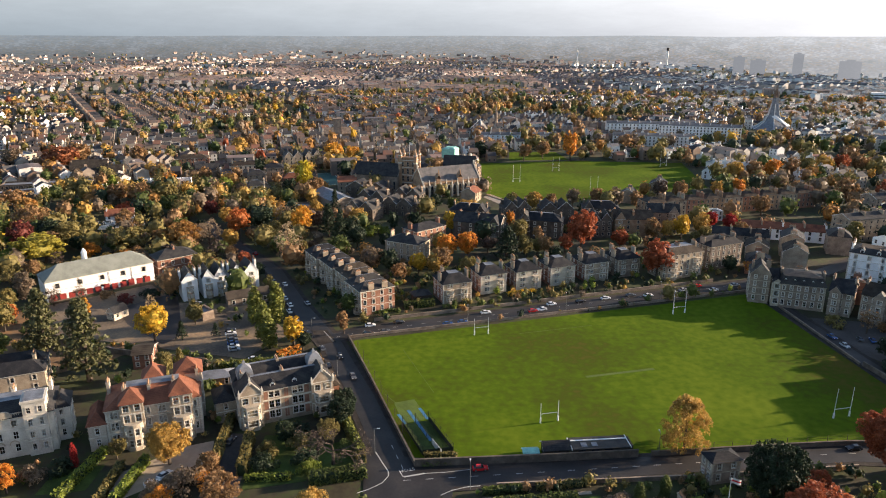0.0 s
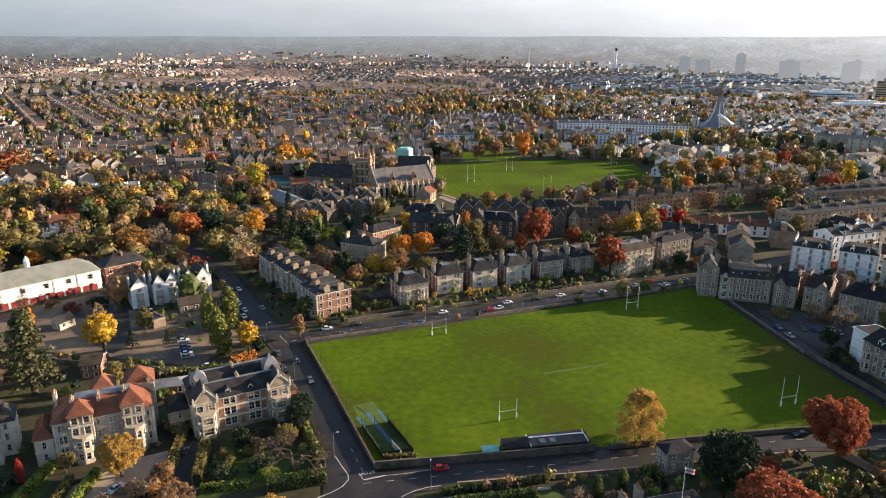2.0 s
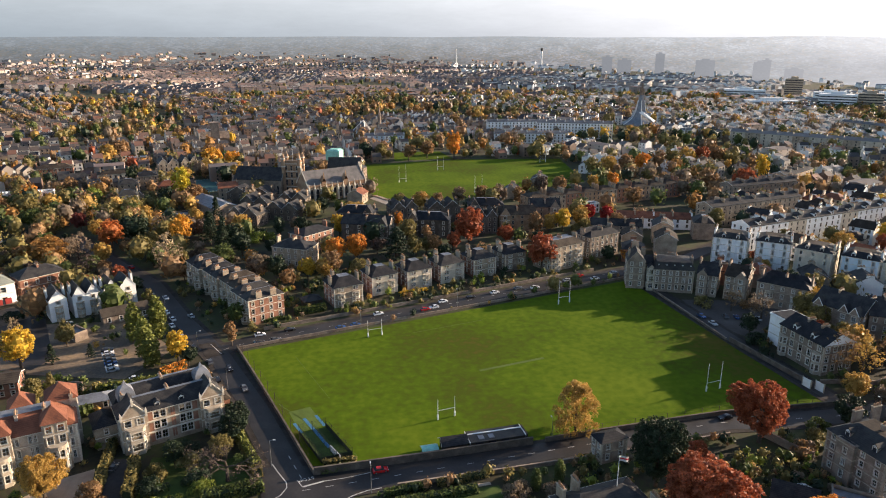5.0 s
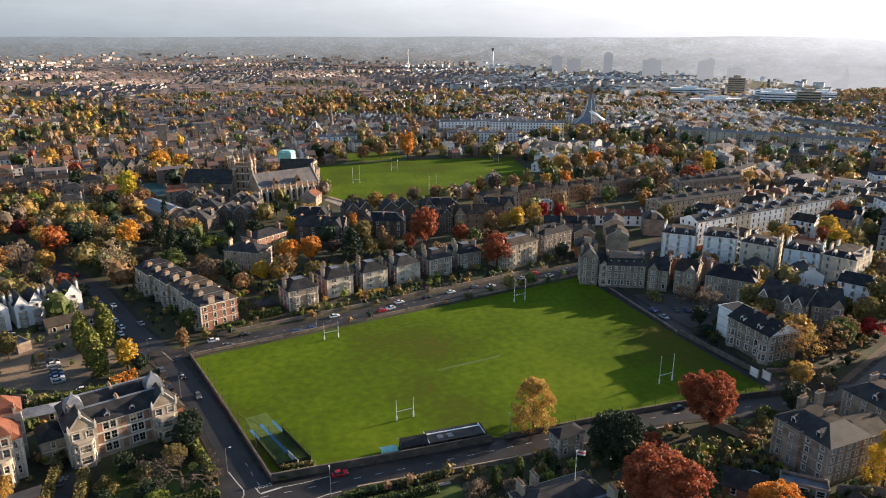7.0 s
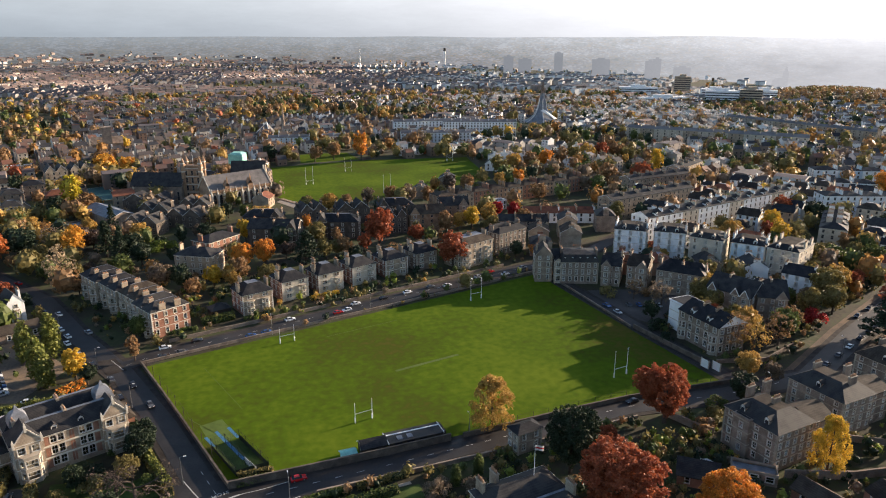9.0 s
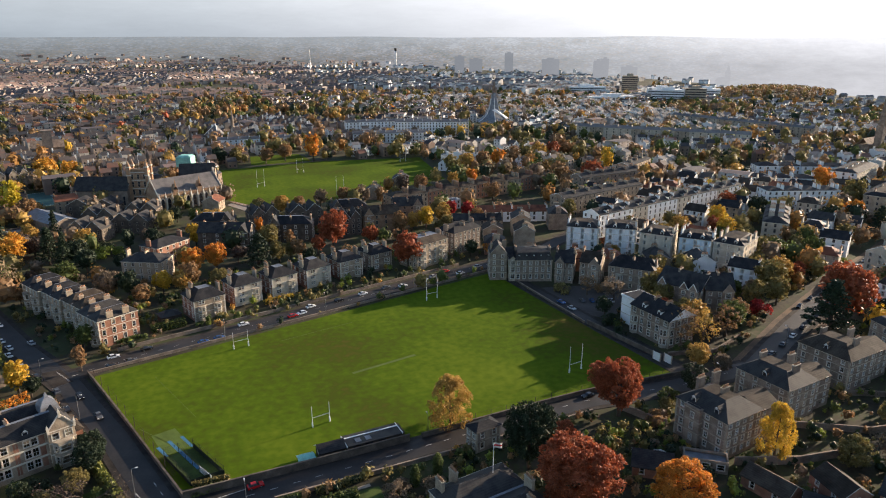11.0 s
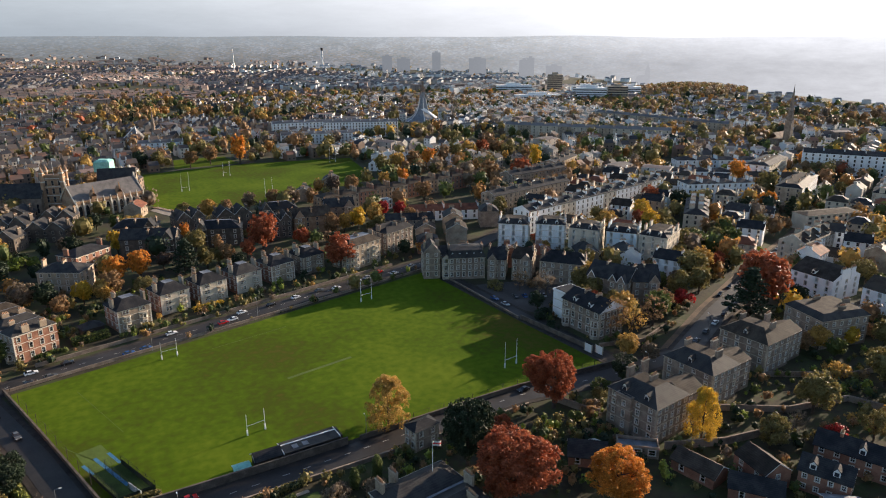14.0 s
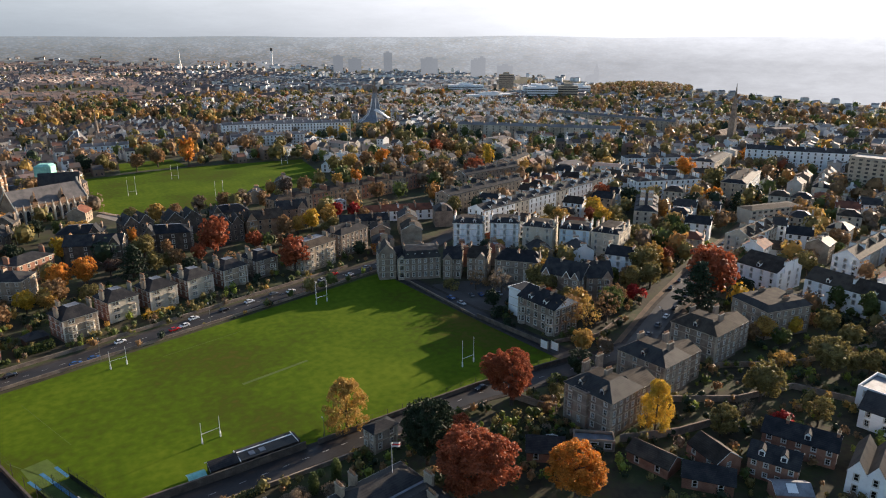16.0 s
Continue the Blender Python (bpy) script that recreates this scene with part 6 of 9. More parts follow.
for k in (-10.5, 6.5):
    me = Mesh(); me.box(-1.5, 1.5, -0.4, 3.6, 10.2, 13.4); roof_gable(me, 3.0, 4.2, 13.4, 3.6, 0.05, y=1.6, along="y"); me.box(-0.45, 0.45, -0.5, 0.4, 15.6, 18.0); me.cone([(-0.45, -0.5), (0.45, -0.5), (0.45, 0.4), (-0.45, 0.4)], 18.0, (0, 0, 20.6))
    part("gablet", me, RUDDY, hall, "stone gablet with pinnacle").location = (k, -10.4, 0)
for sx in (-22.6, 22.6):
    me = Mesh()
    for sg in (-1, 1):
        a, b = (sx, sg * 10.9, 10.4), (sx, 0, 20.9)
        me.tube(a, b, 0.45, 0.45, 4)
    me.box(sx - 0.5, sx + 0.5, -0.5, 0.5, 19.8, 23.0)
    part("gable_coping", me, DRESS, hall, "pale stone gable coping")
slab("school_terrace", [(29, 489), (33, 497), (52, 462), (45, 455)], 0.12, PALEPAVE, "pale paved terrace with steps beside the school field", "terrace", keep=False)
for k in range(4):
    band("terrace_step", [(31.4 + 0.9 * k, 497.4 + 0.4 * k), (50.4 + 0.9 * k, 463.4 + 0.4 * k)], 0.6, 0, 0.5 - 0.1 * k, PALE if k % 2 else RUDDY, "stone terrace wall and step beside the field", "steps", keep=False)
rt = root("school_tower", "twin-turreted buff brick school gatehouse tower", "tower")
for x in (-6, 6):
    for y in (-4, 4):
        me = Mesh(); me.tube((0, 0, -0.2), (0, 0, 27), 1.5, 1.4, 8); me.tube((0, 0, 27), (0, 0, 31), 1.6, 0.1, 8)
        part("turret", me, RUDDY, rt).location = (x, y, 0)
        for z, r in ((20.5, 1.7), (26.2, 1.8)):
            me = Mesh(); me.tube((0, 0, z), (0, 0, z + 0.8), r, r, 8)
            part("turret_band", me, DRESS, rt, "pale stone band").location = (x, y, 0)
me = Mesh()
facade(me, rt, (-6, -4, 0), 0, 12, -0.2, 25, openings(12, 3, 4, 5.5, 1, 1.4, 3.6), None)
facade(me, rt, (6, -4, 0), math.pi / 2, 8, -0.2, 25, openings(8, 2, 4, 5.5, 1, 1.4, 3.6), None)
facade(me, rt, (6, 4, 0), math.pi, 12, -0.2, 25, [], False)
facade(me, rt, (-6, 4, 0), -math.pi / 2, 8, -0.2, 25, [], False)
me.box(-5.8, 5.8, -3.8, 3.8, 24, 24.6)
part("wall", me, RUDDY, rt)
for z in (6, 11.6, 17.2, 22.6):
    me = Mesh(); me.box(-6.15, 6.15, -4.15, -4.0, z, z + 0.5); me.box(6.0, 6.15, -4.0, 4.0, z, z + 0.5)
    part("string_course", me, DRESS, rt, "pale stone string course")
me = Mesh(); me.tube((0, 0, 24.6), (0, 0, 36), 0.14, 0.08, 6)
part("flag_pole", me, POSTWHITE, rt)
me = Mesh(); me.face([(0, 0, 34.2), (2.6, 0.3, 33.4), (2.6, 0.3, 35.0), (0, 0, 35.8)])
part("flag", me, TRIM, rt, "pale flag")
part("glazing", FARWIN[rt.name], [FARGLASS, PALE], rt)["kind"] = "stuff"
rt.matrix_basis = pose(-25, 515, 0, 0, 0, -17)
claim([(-35, 505), (-15, 500), (-12, 525), (-32, 530)])
house("chapel", "grey stone chapel with steep slate roof", (-68, 520), (-34, 508), 16, 1, 11, 0.5, GREYSTONE, "gable", 8, SLATE, 7, 2, "FR", 1.4, 6, category="chapel", cornice=False)
house("chapel_hall", "brown stone school building with a steep slate roof", (0, 532), (24, 527), 12, 2, 7, 0.5, GREYSTONE, "gable", 8, SLATE, 5, 2, "FR", 1.4, 4, category="chapel", cornice=False)
rt = root("scaffolded_lantern", "chapel lantern wrapped in green scaffold netting", "tower")
me = Mesh(); me.tube((0, 0, -0.2), (0, 0, 19), 5, 5, 8)
part("drum", me, GREYSTONE, rt)
me = Mesh(); me.box(-5.5, 5.5, -5.4, 5.4, 17, 24); me.frustum((-5.5, 5.5, -5.4, 5.4), (-3.5, 3.5, -3.4, 3.4), 24, 25.2)
for k in range(8):
    me.tube((-5.5 + k * 1.57, -5.5, 16), (-5.5 + k * 1.57, -5.5, 24.6), 0.09, 0.09, 4)
part("netting", me, COPPER, rt, "green scaffold netting")
rt.matrix_basis = pose(6, 562, 0, 0, 0, -20)
claim([(-3, 550), (14, 550), (14, 570), (-3, 570)])
for (a, b, d, fl_, lb) in (((-70, 490), (-40, 478), 12, 2, "grey stone school house with dark slate roof"), ((-34, 466), (-16, 460), 12, 2, "grey stone school house with crowded slate gables"), 
                           ((-58, 462), (-40, 452), 12, 2, "dark stone school house with steep gables"), ((-40, 440), (-20, 430), 11, 2, "slate-roofed dark stone school building"), ((-62, 430), (-44, 420), 12, 2, "slate-roofed school building with white gable")):
    house("school_house", lb, a, b, d, fl_, 3.6, 0.5, SOOT, "front", 4.6, SLATE, 5, 3, "FR", gables=2, cornice=False, chims=((0.5, 0.6), (0.95, 0.6)), group="school houses")
house("glass_roofed_hall", "low school hall with long grey glazed roof", (-92, 478), (-72, 446), 16, 1, 6, 0.3, GREYSTONE, "gable", 3.0, LEAD, 4, 3, "FR", cornice=False)
house("brick_villa", "square red brick villa with slate hip", (-14, 361), (1.5, 375), 13, 3, 3.2, 0.5, BRICK, "hip", 2.6, SLATE, 5, 3, "FLR", chims=((0.02, 0.5), (0.98, 0.5)))
house("stone_villa", "stone villa with slate hip and round-headed windows", (-30, 345.5), (-12.8, 336.5), 13, 3, 3.2, 0.5, STONE, "hip", 3.0, SLATE, 5, 3, "FLR", chims=((0.02, 0.5), (0.5, 0.5)))
for i, (a, b, wl, rf) in enumerate((((6, 384), (32, 374), SOOT, SLATE), ((44, 387), (67, 380), SOOT, SLATE), ((84, 385), (97, 384), SOOT, SLATE), ((99, 388), (121, 386), RUDDY, MOSSY), ((4, 410), (26, 404), SOOT, SLATE), ((60, 410), (80, 412), SOOT, SLATE),
                       ((123, 404), (141, 401), GREYSTONE, SLATE), ((86, 414), (108, 412), SOOT, SLATE), ((38, 412), (54, 416), SOOT, SLATE))):
    gv = house("gothic_villa", "dark stone villa with steep slate gables and chimneys", a, b, 12, 3, 3.3, 0.5, wl, ("gable", "hip", "front")[i % 3], (4.2, 3.6, 4.4)[i % 3], rf, 4, 3, "FLR", gables=2, flat=0.1, chims=((0.5, 0.3), (0.05, 0.7), (0.95, 0.6)), cornice=False, group="school boarding houses", chh=1.7)
    w = (Vector(b) - Vector(a)).length
    if i % 3 < 2:
        # a gabled cross wing with a pale window head, and a lower wing behind
        x0 = -w / 2 + (0.6 if i % 2 else w - 6.2)
        wing(gv, x0, x0 + 5.6, -7.6, -1, 10.6, wl, rf, 4.2, 1, 3, 3.3, 0.5, False, "gable", 1.8, 1.9, "F")
    wing(gv, -w / 4, w / 4, 4, 11, 8.2, wl, rf, 3.4, 1, 2, 3.3, 0.5, False, "gable", 1.4, 1.8, "")
terrace("brick_terrace_house", "buff and red brick terrace house with bay windows and slate roof", (130, 429), (252, 459), 9, 13, 3, 3.2, [RUDDY, STONE, BRICK], "hip", 2.4, MOSSY, 4, chim=2)
terrace("cottage", "low red-roofed cottage with white gables", (172, 386), (214, 372), 4, 9, 2, 2.9, [STONE, WHITE], "gable", 3.2, REDTILE, 2)
terrace("cottage", "low cottage with brown roof", (150, 372), (178, 362), 3, 9, 2, 2.9, [STONE, GREYSTONE], "gable", 3.2, SLATE, 2)
terrace("stone_terrace_house", "brown stone terrace house on the slope", (272, 425), (330, 436), 5, 13, 4, 3.2, GREYSTONE, "gable", 2.6, SLATE, 3)
terrace("stone_terrace_house", "brown stone terrace house on the slope", (332, 452), (372, 478), 4, 13, 4, 3.2, STONE, "gable", 2.6, SLATE, 3)
house("garden_studio", "small white flat-roofed building before the terrace", (166, 421), (176, 423), 7, 2, 2.8, 0.2, WHITE, "flat", 0.4, LEAD, 3, 2, "F", cornice=False, category="building")
house("white_cottage", "white house beside the school field", (210, 556), (226, 549), 9, 2, 3.0, 0.3, WHITE, "front", 3.5, SLATE, 3, 2, "FR", gables=2, cornice=False)

# left: old school chapels and halls among trees
sc = house("school_chapel", "brown stone school chapel with a long mossy roof", (-299, 549), (-272, 555), 13, 2, 4.2, 0.3, STONE, "gable", 6.5, MOSSY, 6, 2, "FR", 1.4, 3.0, cornice=False, category="chapel", chims=((0.02, 0.5),))
wing(sc, 9.0, 28.0, -19.0, -8.0, 7.6, STONE, MOSSY, 5.2, 5, 2, 3.4, 0.3, False, "gable", 1.3, 2.0, "FR", gable="x")
wing(sc, 24.0, 33.0, -12.0, 12.0, 9.2, STONE, SLATE, 6.0, 2, 2, 4.2, 0.3, False, "gable", 1.5, 3.0, "FR", gable="y")
house("school_chapel", "small brown stone gabled hall with a slate roof", (-346, 541), (-330, 553), 13, 2, 3.6, 0.3, STONE, "gable", 4.6, GREYROOF, 4, 3, "FR", 1.2, 2.0, cornice=False, category="hall")
house("art_block", "pale flat-roofed school block with tall windows", (-384, 596), (-366, 622), 24, 2, 4.6, 0.3, CREAM, "flat", 0.6, LEAD, 6, 5, "FR", 2.4, 3.0, cornice=False, category="building")
house("white_gallery", "long low white flat-roofed school building", (-249, 503), (-236, 516), 8, 1, 4.6, 0.2, WHITE, "flat", 0.5, LEAD, 6, 2, "FR", 1.6, 2.2, cornice=False, category="hall")
gy = house("white_gallery", "long low white building with roof lights along a grey roof", (-234, 517), (-199, 521), 12, 1, 5.0, 0.2, WHITE, "flat", 0.5, LEAD, 11, 2, "FR", 2.2, 2.5, cornice=False, category="hall")
for k in range(12):
    me = Mesh(); me.box(-0.55, 0.55, -3.0, 1.0, 5.6, 5.9); me.frustum((-0.55, 0.55, -3.0, 1.0), (-0.1, 0.1, -2.8, 0.8), 5.9, 6.5)
    part("rooflight", me, TRIM, gy, "white-framed roof light").location = (-16 + 2.9 * k, 0, 0)
house("white_cube", "square white stair block of the school", (-199, 515), (-191, 517), 8, 2, 3.4, 0.2, WHITE, "flat", 0.5, LEAD, 2, 2, "FR", 1.0, 1.8, cornice=False, category="building")
for a, b in (((-324, 497), (-296, 505)), ((-295.6, 506), (-266, 514))):
    house("long_shed", "long low dark school range with a flat grey roof", a, b, 14, 2, 3.0, 0.2, SOOT, "flat", 0.5, LEAD, 9, 2, "FR", 2.0, 1.6, cornice=False, category="hall")
house("sports_hall", "white-edged flat-roofed hall with a brown deck", (-305, 462), (-285, 476), 20, 1, 5.2, 0.2, WHITE, "flat", 0.9, LEAD, 4, 3, "FR", 2.2, 2.0, cornice=False, category="hall", topm=REDTILE)
house("cottage", "brown-tiled garden cottage with white gables", (-207, 412), (-192, 418), 9, 2, 2.7, 0.2, WHITE, "gable", 3.2, REDTILE, 4, 2, "FR", cornice=False, chims=((0.05, 0.5),))
for a, b in (((-208, 401), (-200, 403)), ((-198, 404), (-189.5, 406.5)), ((-188.5, 407), (-183, 408.5))):
    # garden glasshouse: low white wall, sloping panes on white bars
    m, w = place(a, b, 7)
    rt = root("greenhouse", "white-framed glass greenhouse among garden trees", "greenhouse")
    me = Mesh(); me.box(-w / 2, w / 2, -3.5, 3.5, -0.1, 0.9); part("base", me, WHITE, rt)
    me = Mesh()
    for k in range(9):
        x = -w / 2 + w * k / 8
        me.tube((x, -3.5, 0.9), (x, -3.5, 2.5), 0.07, 0.07, 4); me.tube((x, 3.5, 0.9), (x, 3.5, 2.5), 0.07, 0.07, 4)
        me.tube((x, -3.5, 2.5), (x, 0, 4.4), 0.07, 0.07, 4); me.tube((x, 3.5, 2.5), (x, 0, 4.4), 0.07, 0.07, 4)
    for y, z in ((-3.5, 2.5), (0, 4.4), (3.5, 2.5)):
        me.tube((-w / 2, y, z), (w / 2, y, z), 0.1, 0.1, 4)
    part("frame", me, TRIM, rt)
    for q in ([(-w / 2, -3.5, 0.9), (w / 2, -3.5, 0.9), (w / 2, -3.5, 2.5), (-w / 2, -3.5, 2.5)], [(-w / 2, -3.5, 2.5), (w / 2, -3.5, 2.5), (w / 2, 0, 4.4), (-w / 2, 0, 4.4)], [(w / 2, 3.5, 2.5), (-w / 2, 3.5, 2.5), (-w / 2, 0, 4.4), (w / 2, 0, 4.4)],
              [(w / 2, -3.5, 0.9), (w / 2, 3.5, 0.9), (w / 2, 3.5, 2.5), (w / 2, 0, 4.4), (w / 2, -3.5, 2.5)]):
        me = Mesh(); me.face(q); part("pane", me, GLASS, rt)
    rt.matrix_basis = m
house("cream_villa", "cream stucco double villa with a brown hipped roof", (-172, 553), (-148, 560), 13, 3, 3.5, 0.5, CREAM, "hip", 2.6, MOSSY, 7, 3, "FLR", 1.2, 2.0, chims=((0.1, 0.5), (0.5, 0.5), (0.9, 0.5)))
house("stone_villa", "weathered stone villa with a slate hip and bays", (-142, 543), (-127, 547), 13, 3, 3.5, 0.5, GREYSTONE, "hip", 3.0, SLATE, 4, 3, "FLR", chims=((0.05, 0.5), (0.95, 0.5)))
house("glass_roofed_hall", "low garden hall with a pale glazed roof", (-184, 507), (-169, 512), 11, 1, 4.4, 0.3, GREYSTONE, "gable", 2.4, LEAD, 4, 2, "FR", cornice=False)
house("school_house", "dark slate-roofed school building with a stone gable", (-199, 553), (-182, 560), 12, 2, 3.4, 0.4, GREYSTONE, "gable", 4.2, SLATE, 4, 2, "FR", cornice=False)
house("brick_villa", "long red brick house with a brown hipped roof", (-229, 589), (-203, 597), 13, 3, 3.3, 0.4, BRICK, "hip", 3.0, MOSSY, 7, 3, "FLR", chims=((0.05, 0.5), (0.6, 0.5)))
house("white_annexe", "white flat-roofed annexe with banded windows", (-179, 649), (-159, 655), 12, 2, 3.2, 0.3, WHITE, "flat", 0.5, LEAD, 6, 2, "FR", 1.8, 1.6, cornice=False, category="building")
for a, b in (((-138, 600), (-123, 605)), ((-121, 606), (-108, 611))):
    house("gabled_house", "brown brick house with steep slate front gables", a, b, 16, 3, 3.2, 0.4, STONE, "front", 4.6, SLATE, 4, 3, "FR", gables=2, cornice=False, chims=((0.5, 0.5), (0.95, 0.5)))
house("cottage", "small stone garden house with a pointed gable", (-141, 502), (-128, 506), 8, 1, 3.6, 0.2, STONE, "front", 3.6, SLATE, 3, 2, "FR", gables=2, cornice=False)
house("low_shed", "low dark flat-roofed garden building with white windows", (-102, 440), (-87, 444), 12, 1, 3.6, 0.2, SOOT, "flat", 0.4, LEAD, 6, 2, "FR", 1.4, 1.5, cornice=False, category="building")
COURT = material("green_sports_court", two((0.05, 0.13, 0.12), 0.2), 0.3, 0.7, 0.15, 9)
slab("sports_court", [(-110, 577), (-93, 584), (-76, 535), (-94, 529)], 0.06, COURT, "blue-green fenced sports court", "court")
painted_line([(-108.8, 575.5), (-94, 582), (-77.6, 535.5), (-94.5, 530.5), (-108.8, 575.5)], 0.9, "pale border line of the sports court")
slab("garden_lawn", [(-257, 452), (-242, 459), (-231, 434), (-241, 430)], 0.05, LAWN, "sunlit green lawn among the trees", "lawn")
slab("garden_lawn", [(-228, 451), (-216, 456), (-210, 447), (-222, 443)], 0.05, LAWN, "green lawn by a hedge among the trees", "lawn")
hedge((-258, 455), (-241, 462), 2.2, 2.6, "moss", "clipped olive-green hedge beside a lawn")

# ---- distance: glowing hills with painted haze and a bank of bright cloud that close the view ----
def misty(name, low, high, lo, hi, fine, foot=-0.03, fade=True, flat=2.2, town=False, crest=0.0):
    """A glowing backdrop with haze and sun-side brightening painted into its emission; low and high: its colours at the
    foot and at the skyline.
    """
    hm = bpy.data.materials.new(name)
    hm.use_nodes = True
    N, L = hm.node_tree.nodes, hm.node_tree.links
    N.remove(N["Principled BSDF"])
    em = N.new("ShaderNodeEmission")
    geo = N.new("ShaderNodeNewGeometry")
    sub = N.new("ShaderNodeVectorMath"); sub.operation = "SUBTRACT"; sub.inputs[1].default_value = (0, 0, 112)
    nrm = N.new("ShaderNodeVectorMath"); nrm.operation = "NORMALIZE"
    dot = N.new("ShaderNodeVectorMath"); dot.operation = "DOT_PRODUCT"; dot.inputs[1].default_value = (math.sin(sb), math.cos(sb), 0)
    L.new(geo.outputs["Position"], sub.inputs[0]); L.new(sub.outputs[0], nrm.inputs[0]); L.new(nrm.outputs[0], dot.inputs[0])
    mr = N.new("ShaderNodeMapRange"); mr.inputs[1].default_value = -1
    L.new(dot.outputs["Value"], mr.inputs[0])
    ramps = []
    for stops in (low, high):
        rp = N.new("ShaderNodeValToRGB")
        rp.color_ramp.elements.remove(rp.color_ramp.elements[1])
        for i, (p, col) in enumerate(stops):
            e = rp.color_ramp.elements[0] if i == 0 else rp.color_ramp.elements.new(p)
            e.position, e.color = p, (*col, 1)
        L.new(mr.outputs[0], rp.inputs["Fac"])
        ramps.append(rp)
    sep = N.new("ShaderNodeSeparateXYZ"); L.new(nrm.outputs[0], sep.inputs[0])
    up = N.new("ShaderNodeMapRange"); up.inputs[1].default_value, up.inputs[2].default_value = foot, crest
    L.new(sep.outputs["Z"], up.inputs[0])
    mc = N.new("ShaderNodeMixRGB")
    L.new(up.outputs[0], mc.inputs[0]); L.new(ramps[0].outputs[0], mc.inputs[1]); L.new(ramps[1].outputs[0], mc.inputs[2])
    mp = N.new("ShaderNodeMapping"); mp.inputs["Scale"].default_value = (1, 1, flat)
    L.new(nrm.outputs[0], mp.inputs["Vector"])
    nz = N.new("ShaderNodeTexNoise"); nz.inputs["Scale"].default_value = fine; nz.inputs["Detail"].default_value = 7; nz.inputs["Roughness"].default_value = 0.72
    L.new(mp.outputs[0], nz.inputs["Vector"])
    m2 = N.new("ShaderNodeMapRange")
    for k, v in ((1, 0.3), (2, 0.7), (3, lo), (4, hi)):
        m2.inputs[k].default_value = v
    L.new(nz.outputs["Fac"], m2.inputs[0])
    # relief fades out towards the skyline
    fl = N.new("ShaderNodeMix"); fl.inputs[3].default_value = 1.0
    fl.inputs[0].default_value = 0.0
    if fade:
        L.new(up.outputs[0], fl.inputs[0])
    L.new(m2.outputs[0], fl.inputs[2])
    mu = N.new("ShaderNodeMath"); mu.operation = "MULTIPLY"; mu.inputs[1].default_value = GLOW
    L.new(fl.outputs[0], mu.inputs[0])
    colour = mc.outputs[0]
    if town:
        # far roofs, walls and trees as emission colour, fading to painted haze with distance and towards the sun
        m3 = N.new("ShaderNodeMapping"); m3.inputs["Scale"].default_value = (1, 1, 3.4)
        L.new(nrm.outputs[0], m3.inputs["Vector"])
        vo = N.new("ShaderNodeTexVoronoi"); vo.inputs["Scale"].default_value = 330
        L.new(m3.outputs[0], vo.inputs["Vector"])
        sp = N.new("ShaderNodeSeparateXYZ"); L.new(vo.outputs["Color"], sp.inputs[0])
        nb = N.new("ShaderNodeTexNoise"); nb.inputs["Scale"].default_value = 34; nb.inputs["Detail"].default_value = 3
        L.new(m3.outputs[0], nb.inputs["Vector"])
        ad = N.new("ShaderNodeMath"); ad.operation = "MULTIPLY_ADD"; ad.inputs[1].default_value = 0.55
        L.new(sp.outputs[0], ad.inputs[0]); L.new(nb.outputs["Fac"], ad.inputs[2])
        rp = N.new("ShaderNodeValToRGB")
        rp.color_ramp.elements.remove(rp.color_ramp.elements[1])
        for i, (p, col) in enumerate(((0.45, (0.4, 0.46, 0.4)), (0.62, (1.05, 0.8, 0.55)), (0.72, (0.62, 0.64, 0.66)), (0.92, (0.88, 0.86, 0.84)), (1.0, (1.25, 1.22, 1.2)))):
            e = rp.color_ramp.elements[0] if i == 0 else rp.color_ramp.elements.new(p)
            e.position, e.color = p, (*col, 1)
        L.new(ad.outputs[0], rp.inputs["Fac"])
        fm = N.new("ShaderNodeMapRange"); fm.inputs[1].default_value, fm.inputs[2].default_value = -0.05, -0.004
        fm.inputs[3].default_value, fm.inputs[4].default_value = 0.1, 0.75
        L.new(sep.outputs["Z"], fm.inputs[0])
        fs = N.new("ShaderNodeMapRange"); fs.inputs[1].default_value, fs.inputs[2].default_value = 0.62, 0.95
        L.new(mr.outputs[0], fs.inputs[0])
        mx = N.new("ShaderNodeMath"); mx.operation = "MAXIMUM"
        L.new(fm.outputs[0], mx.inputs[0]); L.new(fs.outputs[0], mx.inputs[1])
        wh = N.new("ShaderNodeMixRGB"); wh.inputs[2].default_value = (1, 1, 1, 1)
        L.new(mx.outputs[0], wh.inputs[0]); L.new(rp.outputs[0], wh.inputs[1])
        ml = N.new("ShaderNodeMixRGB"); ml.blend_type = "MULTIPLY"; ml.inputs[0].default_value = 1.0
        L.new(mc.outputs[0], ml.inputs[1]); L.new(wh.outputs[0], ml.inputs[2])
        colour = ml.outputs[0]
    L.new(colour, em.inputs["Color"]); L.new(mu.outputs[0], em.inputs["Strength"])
    L.new(em.outputs[0], N["Material Output"].inputs[0])
    return hm


# Emission in haze colours for far buildings, which are no light sources.
HAZEBLOCK = misty("haze_glow_block", [(0.0, (0.13, 0.15, 0.19)), (0.57, (0.17, 0.19, 0.22)), (0.82, (0.30, 0.32, 0.34)), (1.0, (0.8, 0.8, 0.8))], [(0.0, (0.16, 0.18, 0.22)), (0.57, (0.22, 0.245, 0.27)), (0.82, (0.40, 0.42, 0.44)), (1.0, (1.0, 1.0, 1.0))], 0.95, 1.05, 300)

